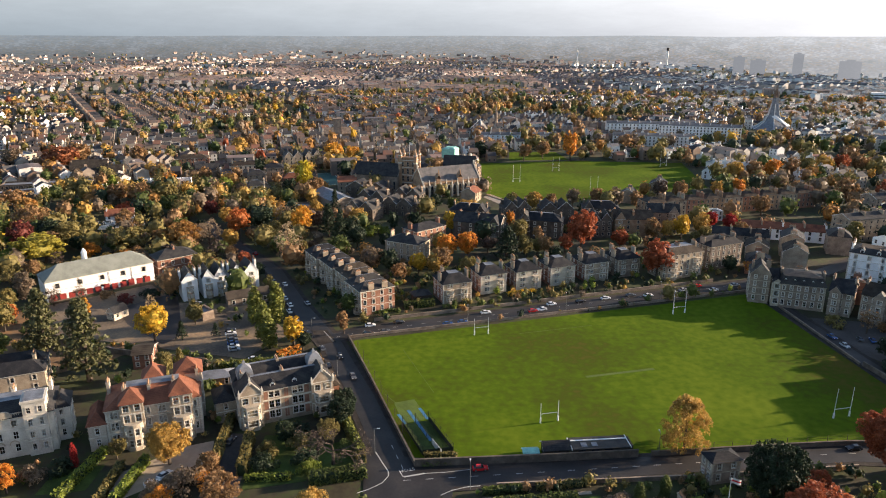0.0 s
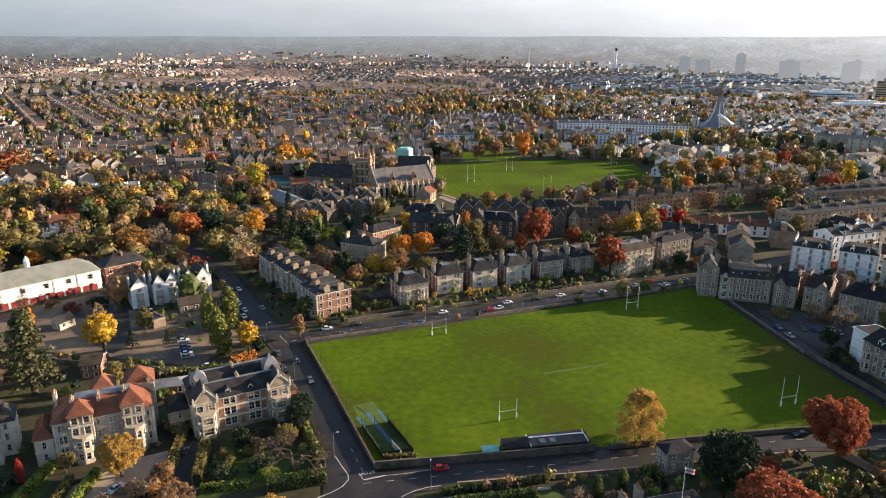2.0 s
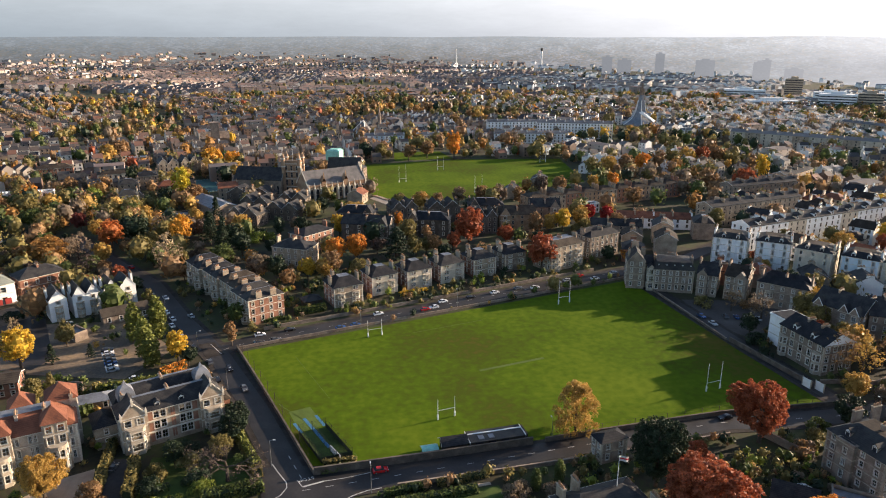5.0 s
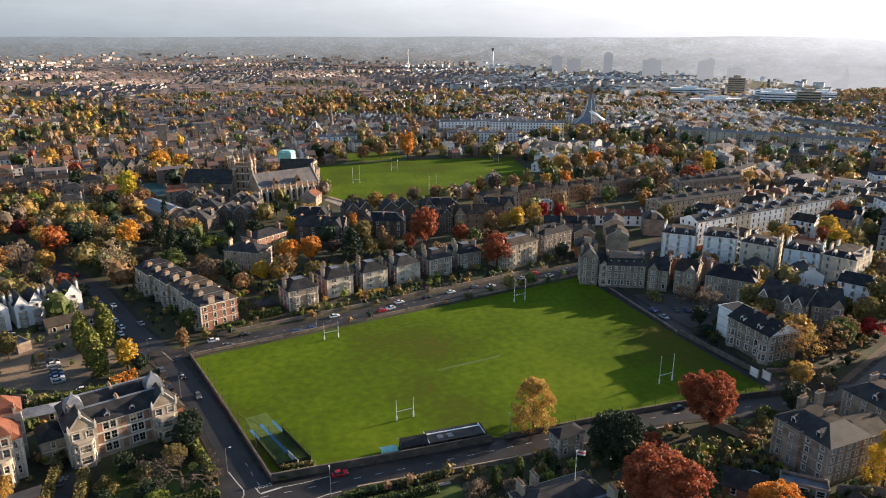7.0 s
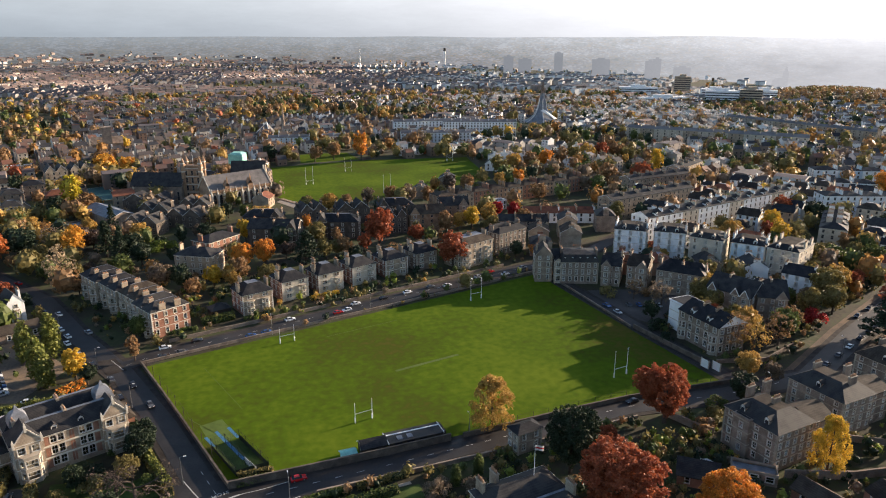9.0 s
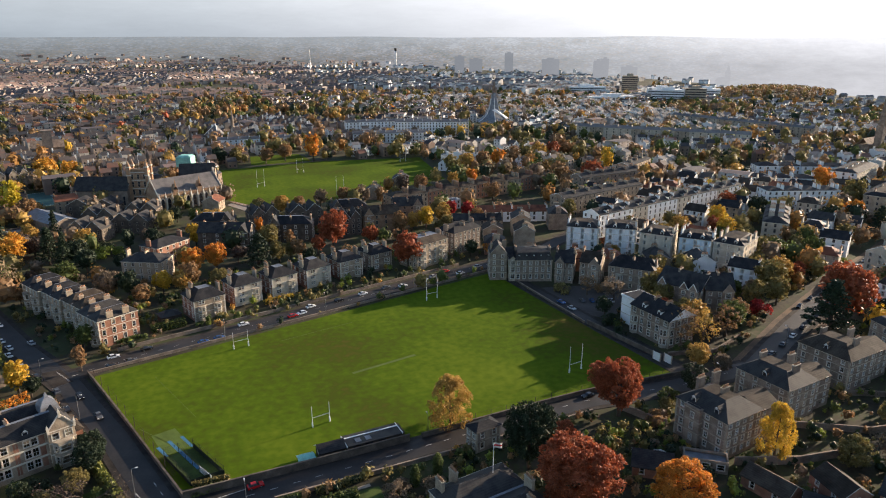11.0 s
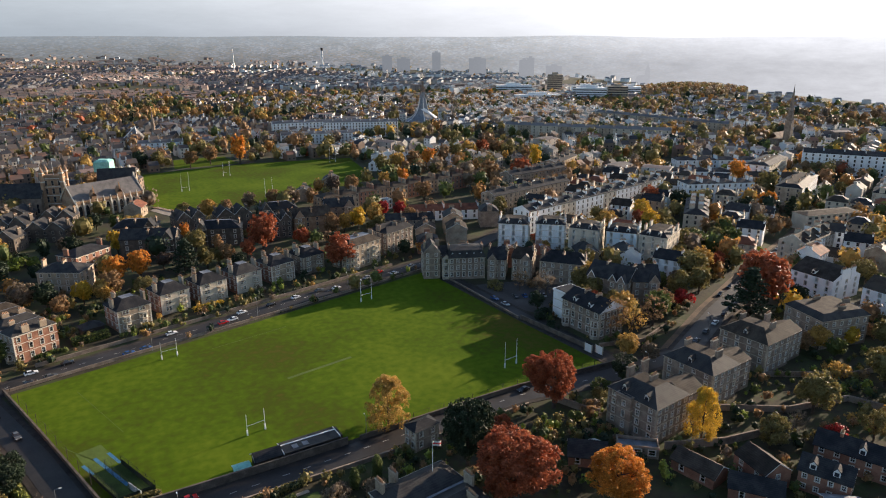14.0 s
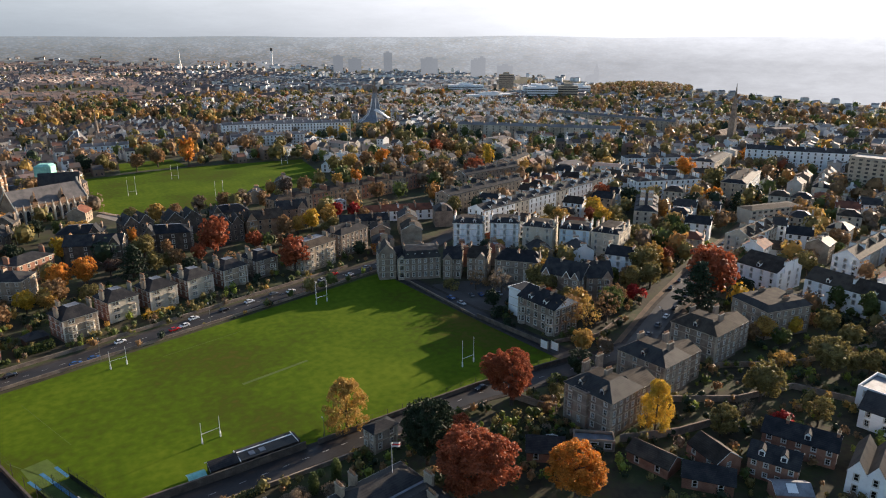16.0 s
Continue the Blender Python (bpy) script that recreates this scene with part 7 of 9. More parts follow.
# ---- distant landmarks ----
rt = root("square_tower", "tall square brown brick tower", "tower")
me = Mesh(); me.box(-4.2, 4.2, -4.2, 4.2, -0.2, 26); me.box(-4.5, 4.5, -4.5, 4.5, 26, 27)
part("shaft", me, GREYSTONE, rt)
me = Mesh(); me.box(-14, 14, 5, 18, -0.2, 10); roof_gable(me, 28, 13, 10, 6, y=11.5)
part("nave", me, GREYSTONE, rt)
rt.matrix_basis = pose(-113, 748, 0, 0, 0, 10)
claim([(-130, 740), (-96, 740), (-96, 775), (-130, 775)])
rt = root("cathedral", "grey concrete cathedral with a hexagonal cone roof and twin-pronged spire", "cathedral")
hexa = lambda r, k=6: [(r * math.cos(2 * math.pi * i / k), r * math.sin(2 * math.pi * i / k)) for i in range(k)]
me = Mesh(); me.prism(hexa(19), -0.2, 6.5); part("drum", me, PALE, rt)
me = Mesh()
for r0, r1, z0, z1 in ((24, 17, 6, 9.5), (17, 10.5, 9.5, 15), (10.5, 6.5, 15, 23), (6.5, 4.0, 23, 35), (4.0, 3.0, 35, 42)):
    a, b = hexa(r0), hexa(r1)
    for i in range(6):
        j = (i + 1) % 6
        me.face([(*a[i], z0), (*a[j], z0), (*b[j], z1), (*b[i], z1)])
part("roof", me, LEAD, rt, "ribbed lead roof")
me = Mesh()
prof = ((24.2, 6.1), (17.2, 9.6), (10.7, 15.1), (6.7, 23.1), (4.2, 35.1))
for i in range(6):
    a = 2 * math.pi * i / 6
    for (r0, z0), (r1, z1) in zip(prof, prof[1:]):
        me.tube((r0 * math.cos(a), r0 * math.sin(a), z0), (r1 * math.cos(a), r1 * math.sin(a), z1), 0.35, 0.35, 4)
part("roof_rib", me, TRIM, rt, "pale raised roof ribs")
for x, y, h in ((-2.2, 0, 51), (1.6, 1.8, 56), (1.7, -1.7, 49)):
    me = Mesh(); me.box(-0.9, 0.9, -0.8, 0.8, 27, h)
    part("spire_fin", me, GREYSTONE, rt).location = (x, y, 0)
me = Mesh(); me.face([(-7.5, -6.5, 21), (-2.5, -7, 22.5), (7, -18, 10.5)]); me.face([(7, -18, 10.5), (-2.5, -7, 22.5), (13, -15, 10.8)])
part("rooflight", me, TRIM, rt)
rt.matrix_basis = pose(388, 824, 0, 0, 0, 12)
claim([(355, 790), (425, 790), (425, 860), (355, 860)])
rt = root("tented_church", "dark church with a white-edged pyramid roof", "church")
me = Mesh(); me.prism(hexa(10, 4), -0.2, 4); part("wall", me, GREYSTONE, rt)
me = Mesh(); me.cone(hexa(12.5, 4), 4, (2, 0, 16.7)); part("roof", me, FARSLATE, rt)
me = Mesh()
q = hexa(12.7, 4)
for i in range(2, 4):
    me.tube((*q[i], 4.2), (2, 0, 17.0), 0.45, 0.45, 5)
part("ridge", me, TRIM, rt, "white roof edge")
rt.matrix_basis = pose(42.5, 829, 0, 0, 0, 12)
claim([(27, 812), (58, 812), (58, 845), (27, 845)])


def spire(x, y, h, hb, w, label, stone=GREYSTONE):
    rt = root("church", label, "church")
    me = Mesh(); me.box(-w / 2, w / 2, -w / 2, w / 2, -0.2, hb); part("tower", me, stone, rt)
    me = Mesh(); me.cone(hexa(w * 0.55, 8), hb, (0, 0, h)); part("spire", me, stone, rt)
    me = Mesh(); me.box(-w * 2, w * 2, w / 2, w * 2.2, -0.2, hb * 0.4); roof_gable(me, w * 4, w * 1.7, hb * 0.4, w * 0.9, y=w * 1.35); part("nave", me, stone, rt)
    rt.matrix_basis = pose(x, y, 0, 0, 0, 15)
    claim([(x - 2 * w, y - w), (x + 2 * w, y - w), (x + 2 * w, y + 2.4 * w), (x - 2 * w, y + 2.4 * w)])


spire(630, 471, 66, 30, 6.5, "gothic stone church with a very tall needle spire")
spire(63.5, 838, 36, 11, 4.6, "church with a thin pale needle spire")
# This church glows in the painted haze colours too.
spire(1190, 1283, 50, 34, 9, "distant church with a pointed tower, glowing in haze colour", HAZEBLOCK)
rt = root("telecom_tower", "slim white tower with a dark top", "tower")
me = Mesh(); me.tube((0, 0, -1), (0, 0, 58), 3.2, 3.0, 12); part("shaft", me, TRIM, rt)
me = Mesh(); me.tube((0, 0, 58), (0, 0, 68), 4.6, 4.6, 12); part("head", me, SLATE, rt)
rt.matrix_basis = pose(796, 2551, 0)
rt = root("mast", "thin white distant mast", "tower")
me = Mesh(); me.tube((0, 0, -1), (0, 0, 70), 2.6, 1.4, 8); part("shaft", me, TRIM, rt)
rt.matrix_basis = pose(430, 2300, 0)


def block(x, y, w, d, h, mat, ang=0):
    rt = root("tower_block", "distant pale tower block with banded windows", "building", "distant towers")
    me = Mesh(); me.box(-w / 2, w / 2, -d / 2, d / 2, -0.5, h); me.box(-w / 5, w / 5, -d / 5, d / 5, h, h + 4); part("wall", me, mat, rt)
    for k in range(int(h / 4) if mat in (WHITE, PALE) else 0):
        me = Mesh(); me.box(-w / 2 + 0.5, w / 2 - 0.5, -d / 2 - 0.1, -d / 2, k * 4 + 1.4, k * 4 + 3.0); part("window_band", me, FARGLASS, rt)
    rt.matrix_basis = pose(x, y, 0, 0, 0, ang)


# The first seven blocks glow in painted haze colours.
block(998, 2016, 24, 22, 60, HAZEBLOCK, -20); block(858, 2080, 24, 22, 50, HAZEBLOCK); block(905, 2060, 34, 24, 42, HAZEBLOCK); block(988, 1738, 44, 26, 50, HAZEBLOCK, -20)
block(1044, 1588, 24, 22, 50, HAZEBLOCK, -30); block(1085, 1620, 20, 20, 54, HAZEBLOCK, -30); block(1120, 1560, 40, 20, 34, HAZEBLOCK, -30)
block(848, 1176, 30, 20, 37, PALE, -35); block(782, 976, 52, 18, 26, WHITE, -38); block(822, 955, 34, 18, 28, PALE, -40)
block(850, 1080, 50, 20, 20, WHITE, -30); block(925, 1045, 46, 20, 19, WHITE, -40); block(760, 1190, 70, 22, 18, WHITE, -30); block(700, 1020, 80, 18, 14, WHITE, -15)
terrace("white_crescent_house", "long white stucco crescent house", (238, 770), (318, 742), 8, 14, 5, 3.3, WHITE, "gable", 2.6, FARSLATE, 3, chim=1)
terrace("white_crescent_house", "long white stucco crescent house", (180, 735), (262, 720), 7, 13, 3, 3.3, WHITE, "gable", 2.6, FARSLATE, 3, chim=1)
terrace("white_crescent_house", "long white stucco crescent house", (190, 812), (290, 800), 8, 13, 4, 3.3, WHITE, "gable", 2.6, FARSLATE, 3, chim=1)
terrace("white_crescent_house", "low pale blue terrace house", (212, 652), (278, 690), 8, 10, 2, 3.2, [BLUE, WHITE], "gable", 2.6, FARSLATE, 2, chim=1)
terrace("white_pair", "white house with black windows beyond the school field", (40, 742), (82, 738), 4, 10, 3, 3.2, [WHITE, BLUE], "gable", 2.6, FARSLATE, 2, chim=1)
terrace("white_pair", "white house with black windows", (96, 738), (120, 738), 2, 10, 3, 3.2, WHITE, "gable", 2.6, FARSLATE, 2, chim=1)
terrace("curved_terrace_house", "long curved brown stone terrace house with slate roof", (430, 690), (560, 560), 12, 13, 4, 3.2, [CREAM, STONE, CREAM], "gable", 2.6, FARSLATE, 2, chim=1)
terrace("curved_terrace_house", "long curved pale stone terrace house", (612, 752), (662, 574), 14, 12, 4, 3.2, [PALE, STONE], "gable", 2.2, FARSLATE, 2, chim=1)

# ---- trees that stand out ----
T = tree
T("weep", 68.3, 171.0, 15.5, "gold", 1.12, "by the field wall")
T("round", 118.5, 157, 19, "rust", 1.05, "above the south street"); T("round", 84, 125, 20, "rust", 1.35, "beside the flag house"); T("round", 104.6, 110.5, 15.5, "orange", 1.2)
T("round", 80, 143, 21, "dark", 0.85, "beside the lodge"); T("round", 93, 149, 8.5, "rust", 1.2); T("weep", 145.5, 122.5, 16.5, "yellow", 0.8, "by the stone mansion")
T("round", 160, 111, 10.5, "olive", 1.1); T("round", 188, 118, 15, "olive", 1.0); T("round", 190, 100, 10, "olive", 0.9); T("bush", 182, 106, 4, "red", 1.2); T("airy", 172, 112, 9, "tan", 0.9)
T("round", 103, 316, 19, "rust", 0.95, "on the north street"); T("round", 75, 361, 23, "rust", 0.85, "among the boarding houses"); T("round", 151, 322, 7, "orange", 1.3); T("round", 140, 322, 9, "dark"); T("round", 95, 330, 9, "rust")
T("pine", -141.8, 226, 28, "cedar", 1.0, "in the yard"); T("pine", -119.4, 211, 30, "cedar", 1.15, "behind the red-roofed villa"); T("round", -110, 243, 15, "yellow", 1.0, "in the yard")
T("column", -75.2, 259, 17, "moss", 1.4); T("column", -67.5, 262, 18, "moss", 1.35); T("column", -68, 243, 17, "moss", 1.4); T("column", -64.5, 236.5, 14, "moss", 1.5)
T("tall", -56.3, 239.3, 12.5, "yellow", 1.1, "on the street corner"); T("round", -52, 235, 7, "dark"); T("tall", -38.8, 249.5, 9.5, "copper", 0.8, "on the street corner")
T("bare", -30, 163.5, 16, "twig", 1.4, "on the corner lawn"); T("round", -74.5, 163.5, 12.5, "gold", 1.1, "before the red-roofed villa"); T("column", -99.5, 162, 8, "red", 0.9)
T("round", -100, 259, 9, "olive"); T("pine", -100, 244, 8, "dark"); T("pine", -88, 247, 6, "dark"); T("column", -89, 213, 12, "olive", 1.0); T("tall", -92, 205, 13, "olive")
T("round", -30, 190, 9, "dark"); T("round", -31, 182, 10, "dark"); T("round", -33, 174, 8, "olive"); T("bush", -27, 170, 4, "green"); T("bush", -40, 171, 5, "olive"); T("bush", -47, 179, 4, "lime"); T("bush", -36, 160, 4, "lime")
T("bush", -49, 168, 4, "olive"); T("bush", -62, 160, 6, "copper"); T("bush", -67, 153, 6, "tan"); T("round", -55, 146, 9, "copper", 1.3); T("bush", -73, 150, 5, "tan"); T("bush", -33, 146, 5, "gold"); T("bush", -108, 156, 5, "tan"); T("round", -117, 152, 9, "gold"); T("tall", -111.5, 151, 8, "orange", 1.1); T("airy", -60, 150, 7, "orange", 1.1); T("bush", -70, 147, 5, "orange")
T("round", -12, 322, 11, "yellow"); T("round", -4, 318, 11, "gold"); T("round", -26, 322, 13, "dark"); T("round", -36, 322, 14, "tan"); T("round", -20, 311, 9, "copper"); T("round", -52, 342, 14, "green"); T("round", 2.5, 340, 15, "orange", 0.9); T("round", 13, 345, 15, "orange", 0.9); T("round", -51, 377, 15, "dark"); T("pine", -66, 386, 20, "dark", 1.1); T("pine", -57, 369, 18, "dark", 1.1); T("bush", -38, 390, 6, "lime", 1.6); T("round", -47, 364, 13, "dark"); T("round", -4, 452, 11, "dark"); T("round", 6, 446, 10, "green"); T("round", -10, 440, 9, "copper"); T("round", 44, 348, 12, "olive"); T("round", 54, 352, 11, "copper")
T("pine", 33, 343, 18, "dark", 1.7, "behind the villas"); T("round", 50, 352, 9, "olive", 1.0); T("round", -16, 398, 12, "dark"); T("round", 24, 356, 9, "twig", 1.1); T("round", 58, 340, 9, "dark"); T("round", 15, 425, 13, "gold", 1.7); T("tall", 5, 394, 14, "yellow"); T("round", 46, 445, 13, "olive"); T("round", 60, 452, 12, "gold")
T("round", 59.6, 449, 13, "gold", 1.15, "by the school field", "field-edge trees"); T("round", 71.5, 449, 12, "copper", 0.9, "by the school field", "field-edge trees")
for k, (x, y) in enumerate(((88, 459), (103.5, 457), (116.5, 454), (129, 450), (154, 482), (166, 477), (196, 485), (211, 488))):
    T("round", x, y, 13.5 + (k % 3) * 0.8, ("tan", "copper", "tan", "copper", "twig", "copper", "gold", "orange")[k], 0.85, "by the school field", "field-edge trees")
T("round", 97, 364, 11, "rust", 1.1); T("round", 119.5, 378, 14, "copper", 0.9); T("round", 127, 380, 12, "gold", 0.9); T("round", 136, 381, 15, "yellow", 0.8); T("round", 149, 389, 14, "gold", 0.95); T("round", 161, 403, 11, "red", 0.95); T("round", 169, 394, 12, "red", 0.85); T("tall", 41, 404, 11, "orange", 0.9)
T("round", 206, 436, 14, "copper", 1.2)
T("tall", 118, 640, 27, "orange", 0.9, "at the school field's end"); T("round", 75, 640, 16, "copper"); T("round", 50, 652, 15, "olive"); T("round", 36, 655, 16, "dark"); T("round", 94, 652, 17, "copper")
T("airy", 170, 192, 16, "copper", 1.0, "by the stone house"); T("airy", 176, 187, 15, "gold"); T("round", 184, 199, 14, "gold", 0.9); T("airy", 192, 192, 13, "copper", 1.2); T("round", 196, 238, 13, "gold", 1.1); T("bush", 158, 218, 5, "dark"); T("bush", 154, 208, 4, "dark")
T("round", 160, 227, 9, "dark"); T("airy", 172, 238, 13, "tan"); T("round", 189, 235, 13, "olive"); T("airy", 166, 250, 10, "copper"); T("bush", 158, 258, 5, "olive"); T("bush", 176, 252, 5, "copper"); T("round", 163, 173, 10, "gold"); T("round", 168, 168, 8, "tan"); T("round", 150, 160, 11, "dark"); T("bush", 134, 154, 5, "olive"); T("bush", 140, 160, 4, "green"); T("bush", 128, 150, 4, "copper")
T("round", 250, 188, 25, "rust", 1.1, "on the broad street"); T("pine", 232.5, 180.5, 22, "dark", 1.6, "on the broad street"); T("round", 246, 222, 16, "olive", 1.1); T("round", 256, 230, 15, "gold"); T("round", 236, 210, 13, "olive"); T("bush", 220, 205, 7, "red"); T("round", 228, 216, 11, "tan")
T("round", 368, 299, 14, "dark", 1.2); T("pine", 391, 282, 15, "dark", 1.3); T("round", 436, 279, 8, "moss", 1.2); T("round", 425, 284, 7, "green", 1.4); T("round", 335, 289, 10, "orange"); T("round", 434, 342, 15, "orange", 1.1); T("round", 560, 396, 15, "orange", 1.3); T("bush", 452, 284, 6, "green", 1.5); T("round", 490, 316, 9, "olive", 1.2); T("round", 500, 310, 8, "dark", 1.2); T("round", 380, 268, 9, "dark", 1.2); T("round", 345, 268, 12, "olive", 1.2); T("round", 330, 262, 11, "copper", 1.1); T("round", 300, 318, 15, "yellow"); T("round", 290, 300, 14, "yellow"); T("round", 330, 345, 16, "rust"); T("round", 344, 330, 15, "dark"); T("round", 390, 300, 15, "orange"); T("round", 430, 330, 20, "olive"); T("round", 446, 372, 20, "orange")
T("round", 300, 455, 20, "rust"); T("tall", 345, 500, 22, "yellow", 0.9); T("round", 280, 470, 18, "copper"); T("round", 300, 250, 14, "green"); T("round", 285, 150, 11, "green"); T("round", 244, 144, 8, "yellow"); T("bush", 300, 152, 6, "red")
for k in range(9):
    T("round", 215 + 17 * k, 535 + 6 * k, 17, ("olive", "gold", "copper", "orange", "copper", "olive", "gold", "rust", "copper")[k], 1.0, "beyond the school field", "trees beyond the field")

T("round", -45, 173, 8, "dark", 0.9, "on the front lawn"); T("bush", -42.5, 178, 5, "dark", 1.0, "on the front lawn"); T("bush", -48.5, 162, 4.5, "dark", 1.1, "on the front lawn"); T("bush", -38, 165, 4, "dark", 1.2, "on the front lawn"); T("round", -90, 166, 6, "olive", 1.0, "before the red-roofed villa"); T("bush", -103, 160, 4, "dark", 1.2, "before the red-roofed villa")
# the large specimen trees of the old gardens
T("round", -203, 338, 16, "chartreuse", 1.9, "in the old gardens"); T("round", -218, 332, 9.5, "lime", 1.2, "in the old gardens"); T("round", -225, 354, 18, "maroon", 0.95, "in the old gardens"); T("round", -239, 388, 18.5, "copper", 1.15, "in the old gardens")
T("round", -249, 374, 16.5, "green", 1.15, "in the old gardens"); T("round", -167, 356, 15, "olive", 1.75, "in the old gardens"); T("round", -141, 358, 17, "bronze", 1.55, "in the old gardens"); T("airy", -127, 362, 17, "tan", 1.15, "in the old gardens")
T("airy", -117, 342, 11, "twig", 1.4, "in the old gardens"); T("round", -118, 388, 17, "rustred", 0.98, "in the old gardens"); T("round", -84, 393, 17, "amber", 0.98, "in the old gardens"); T("airy", -80, 342, 20, "straw", 1.0, "in the old gardens")
T("round", -115, 362, 11.5, "gold", 1.05, "in the old gardens"); T("pine", -58, 378, 19, "dark", 0.8, "in the old gardens"); T("pine", -70, 438, 17, "dark", 0.8, "in the old gardens"); T("tall", -103, 503, 24, "lemon", 0.95, "in the old gardens")
T("round", -177, 475, 14.5, "gold", 1.05, "in the old gardens"); T("round", -190, 463, 17, "olive", 1.15, "in the old gardens"); T("round", -207, 465, 17, "copper", 1.1, "in the old gardens"); T("round", -224, 469, 15, "copper", 1.15, "in the old gardens")
T("round", -147, 430, 12, "maroon", 0.95, "in the old gardens"); T("round", -110, 399, 16, "dark", 1.5, "in the old gardens"); T("airy", -98, 412, 13, "tan", 1.2, "in the old gardens"); T("round", -326, 582, 23, "russet", 1.6, "in the old gardens")
T("round", -323, 607, 22, "copper", 1.2, "in the old gardens"); T("round", -377, 604, 18, "tan", 1.2, "in the old gardens"); T("round", -322, 556, 12, "copper", 1.2, "in the old gardens"); T("tall", -269, 461, 14.5, "moss", 0.75, "in the old gardens")
T("round", -285, 452, 14.5, "copper", 1.35, "in the old gardens"); T("round", -190, 398, 14, "copper", 0.95, "in the old gardens"); T("round", -80, 428, 13, "gold", 0.9, "in the old gardens"); T("round", -205, 367, 14, "olive", 1.6, "in the old gardens")
T("round", -221, 372, 15, "dark", 1.1, "in the old gardens"); T("bush", -170, 334, 8, "gold", 1.0, "in the old gardens"); T("bush", -212, 455, 5.5, "coral", 1.7, "in the old gardens"); T("round", -116, 452, 10, "gold", 1.5, "in the old gardens")
T("round", -160, 504, 12, "lime", 1.3, "in the old gardens"); T("round", -148, 496, 10, "green", 1.2, "in the old gardens"); T("tall", -146, 547, 20, "dark", 0.8, "in the old gardens"); T("round", -187, 540, 13, "copper", 0.9, "in the old gardens")
T("round", -108, 484, 15, "dark", 0.9, "in the old gardens"); T("round", -92, 489, 15, "copper", 1.1, "in the old gardens"); T("round", -196, 668, 18, "gold", 1.15, "in the old gardens"); T("round", -190, 695, 19, "copper", 1.0, "in the old gardens")
T("round", -98, 632, 19, "amber", 1.1, "in the old gardens"); T("round", -82, 622, 17, "amber", 1.0, "in the old gardens"); T("round", -104, 650, 18, "copper", 1.0, "in the old gardens"); T("round", -268, 608, 19, "copper", 1.0, "in the old gardens")
T("round", -112, 560, 14, "gold", 1.2, "in the old gardens"); T("bush", -246, 505, 9, "moss", 0.9, "in the old gardens"); T("tall", -240, 497, 14, "lime", 0.8, "in the old gardens"); T("round", -150, 384, 12, "green", 1.3, "in the old gardens")
T("round", -165, 378, 11, "dark", 1.3, "in the old gardens"); T("round", -178, 440, 13, "green", 1.3, "in the old gardens"); T("bush", -196, 442, 6, "maroon", 1.2, "in the old gardens"); T("round", -132, 412, 12, "gold", 1.0, "in the old gardens")
T("round", -124, 470, 12, "olive", 1.2, "in the old gardens"); T("round", -262, 425, 15, "bronze", 1.2, "in the old gardens"); T("pine", -258, 438, 12, "dark", 0.9, "in the old gardens"); T("round", -285, 428, 15, "copper", 1.3, "in the old gardens")

T("airy", -168, 279, 9, "twig", 1.0, "before the white hall"); T("airy", -158, 284, 8, "tan", 1.0, "before the white hall"); T("bush", -150, 288, 4, "copper", 1.2, "before the white hall"); T("tall", -146, 263, 10, "amber", 0.9, "in the yard"); T("bush", -139, 285, 4, "maroon", 1.3, "before the white hall"); T("bush", -132, 291, 4, "dark", 1.3, "before the white hall")
T("airy", -122, 270, 9, "straw", 0.7, "in the yard"); T("round", -176, 262, 8, "rustred", 1.0, "in the yard"); T("column", -174, 244, 8, "lime", 1.0, "in the yard")

# hedges and garden planting on the near side
hedge((-97, 147), (-94.5, 169), 1.8, 2.4, "lime", "bright clipped boundary hedge"); hedge((-86, 146), (-87, 162), 1.8, 2.2, "olive"); hedge((-82, 146), (-81, 164), 1.6, 2.8, "lime", "bright clipped boundary hedge")
hedge((-62, 163), (-64, 186), 1.8, 3.0, "olive"); hedge((-53.5, 158), (-55.5, 175), 2.2, 3.4, "olive"); hedge((-52, 156), (-40, 157), 1.6, 1.6, "lime"); hedge((-35, 155), (-20.5, 158.5), 3.2, 2.8, "green", "broad garden hedge behind the corner wall")
hedge((-22, 163), (-30, 186), 2.2, 2.6, "olive"); hedge((-30, 186), (-34, 199), 2.0, 4.0, "dark"); hedge((-59.1, 225), (-52.1, 231), 1.6, 4.0, "orange", "tall clipped copper beech hedge"); hedge((-78, 218.6), (-60, 223.0), 1.8, 2.8, "moss", "long clipped bright hedge behind the mansion"); hedge((-5.2, 166.4), (4, 166.6), 1.2, 1.5, "olive", "rough hedge behind the nets"); hedge((-92, 214), (-80, 218.4), 2.0, 2.6, "green"); hedge((-22.5, 166), (-29.5, 184), 1.8, 3.4, "moss", "sunlit street hedge on the corner")
hedge((-16.5, 276), (-4, 279.6), 2.6, 3.0, "green"); hedge((29, 291), (42, 295), 1.6, 1.8, "yellow", "yellow-leaved clipped garden hedge"); hedge((31.5, 288), (32, 300), 1.2, 1.6, "gold"); hedge((-30, 270), (-20, 273.5), 1.2, 1.2, "green")
hedge((10, 150.5), (22, 152), 1.6, 1.6, "green"); hedge((24, 152.6), (38, 154.4), 1.6, 1.5, "olive"); hedge((12, 146), (34, 148.5), 1.8, 1.8, "green"); hedge((2, 163.8), (-6, 162.9), 1.6, 1.4, "green")
T("column", 49, 147, 6.5, "green", 1.6); T("column", 56, 149, 7, "green", 1.5); T("bush", 44, 144, 5, "tan"); T("bush", 52, 142, 5, "tan")
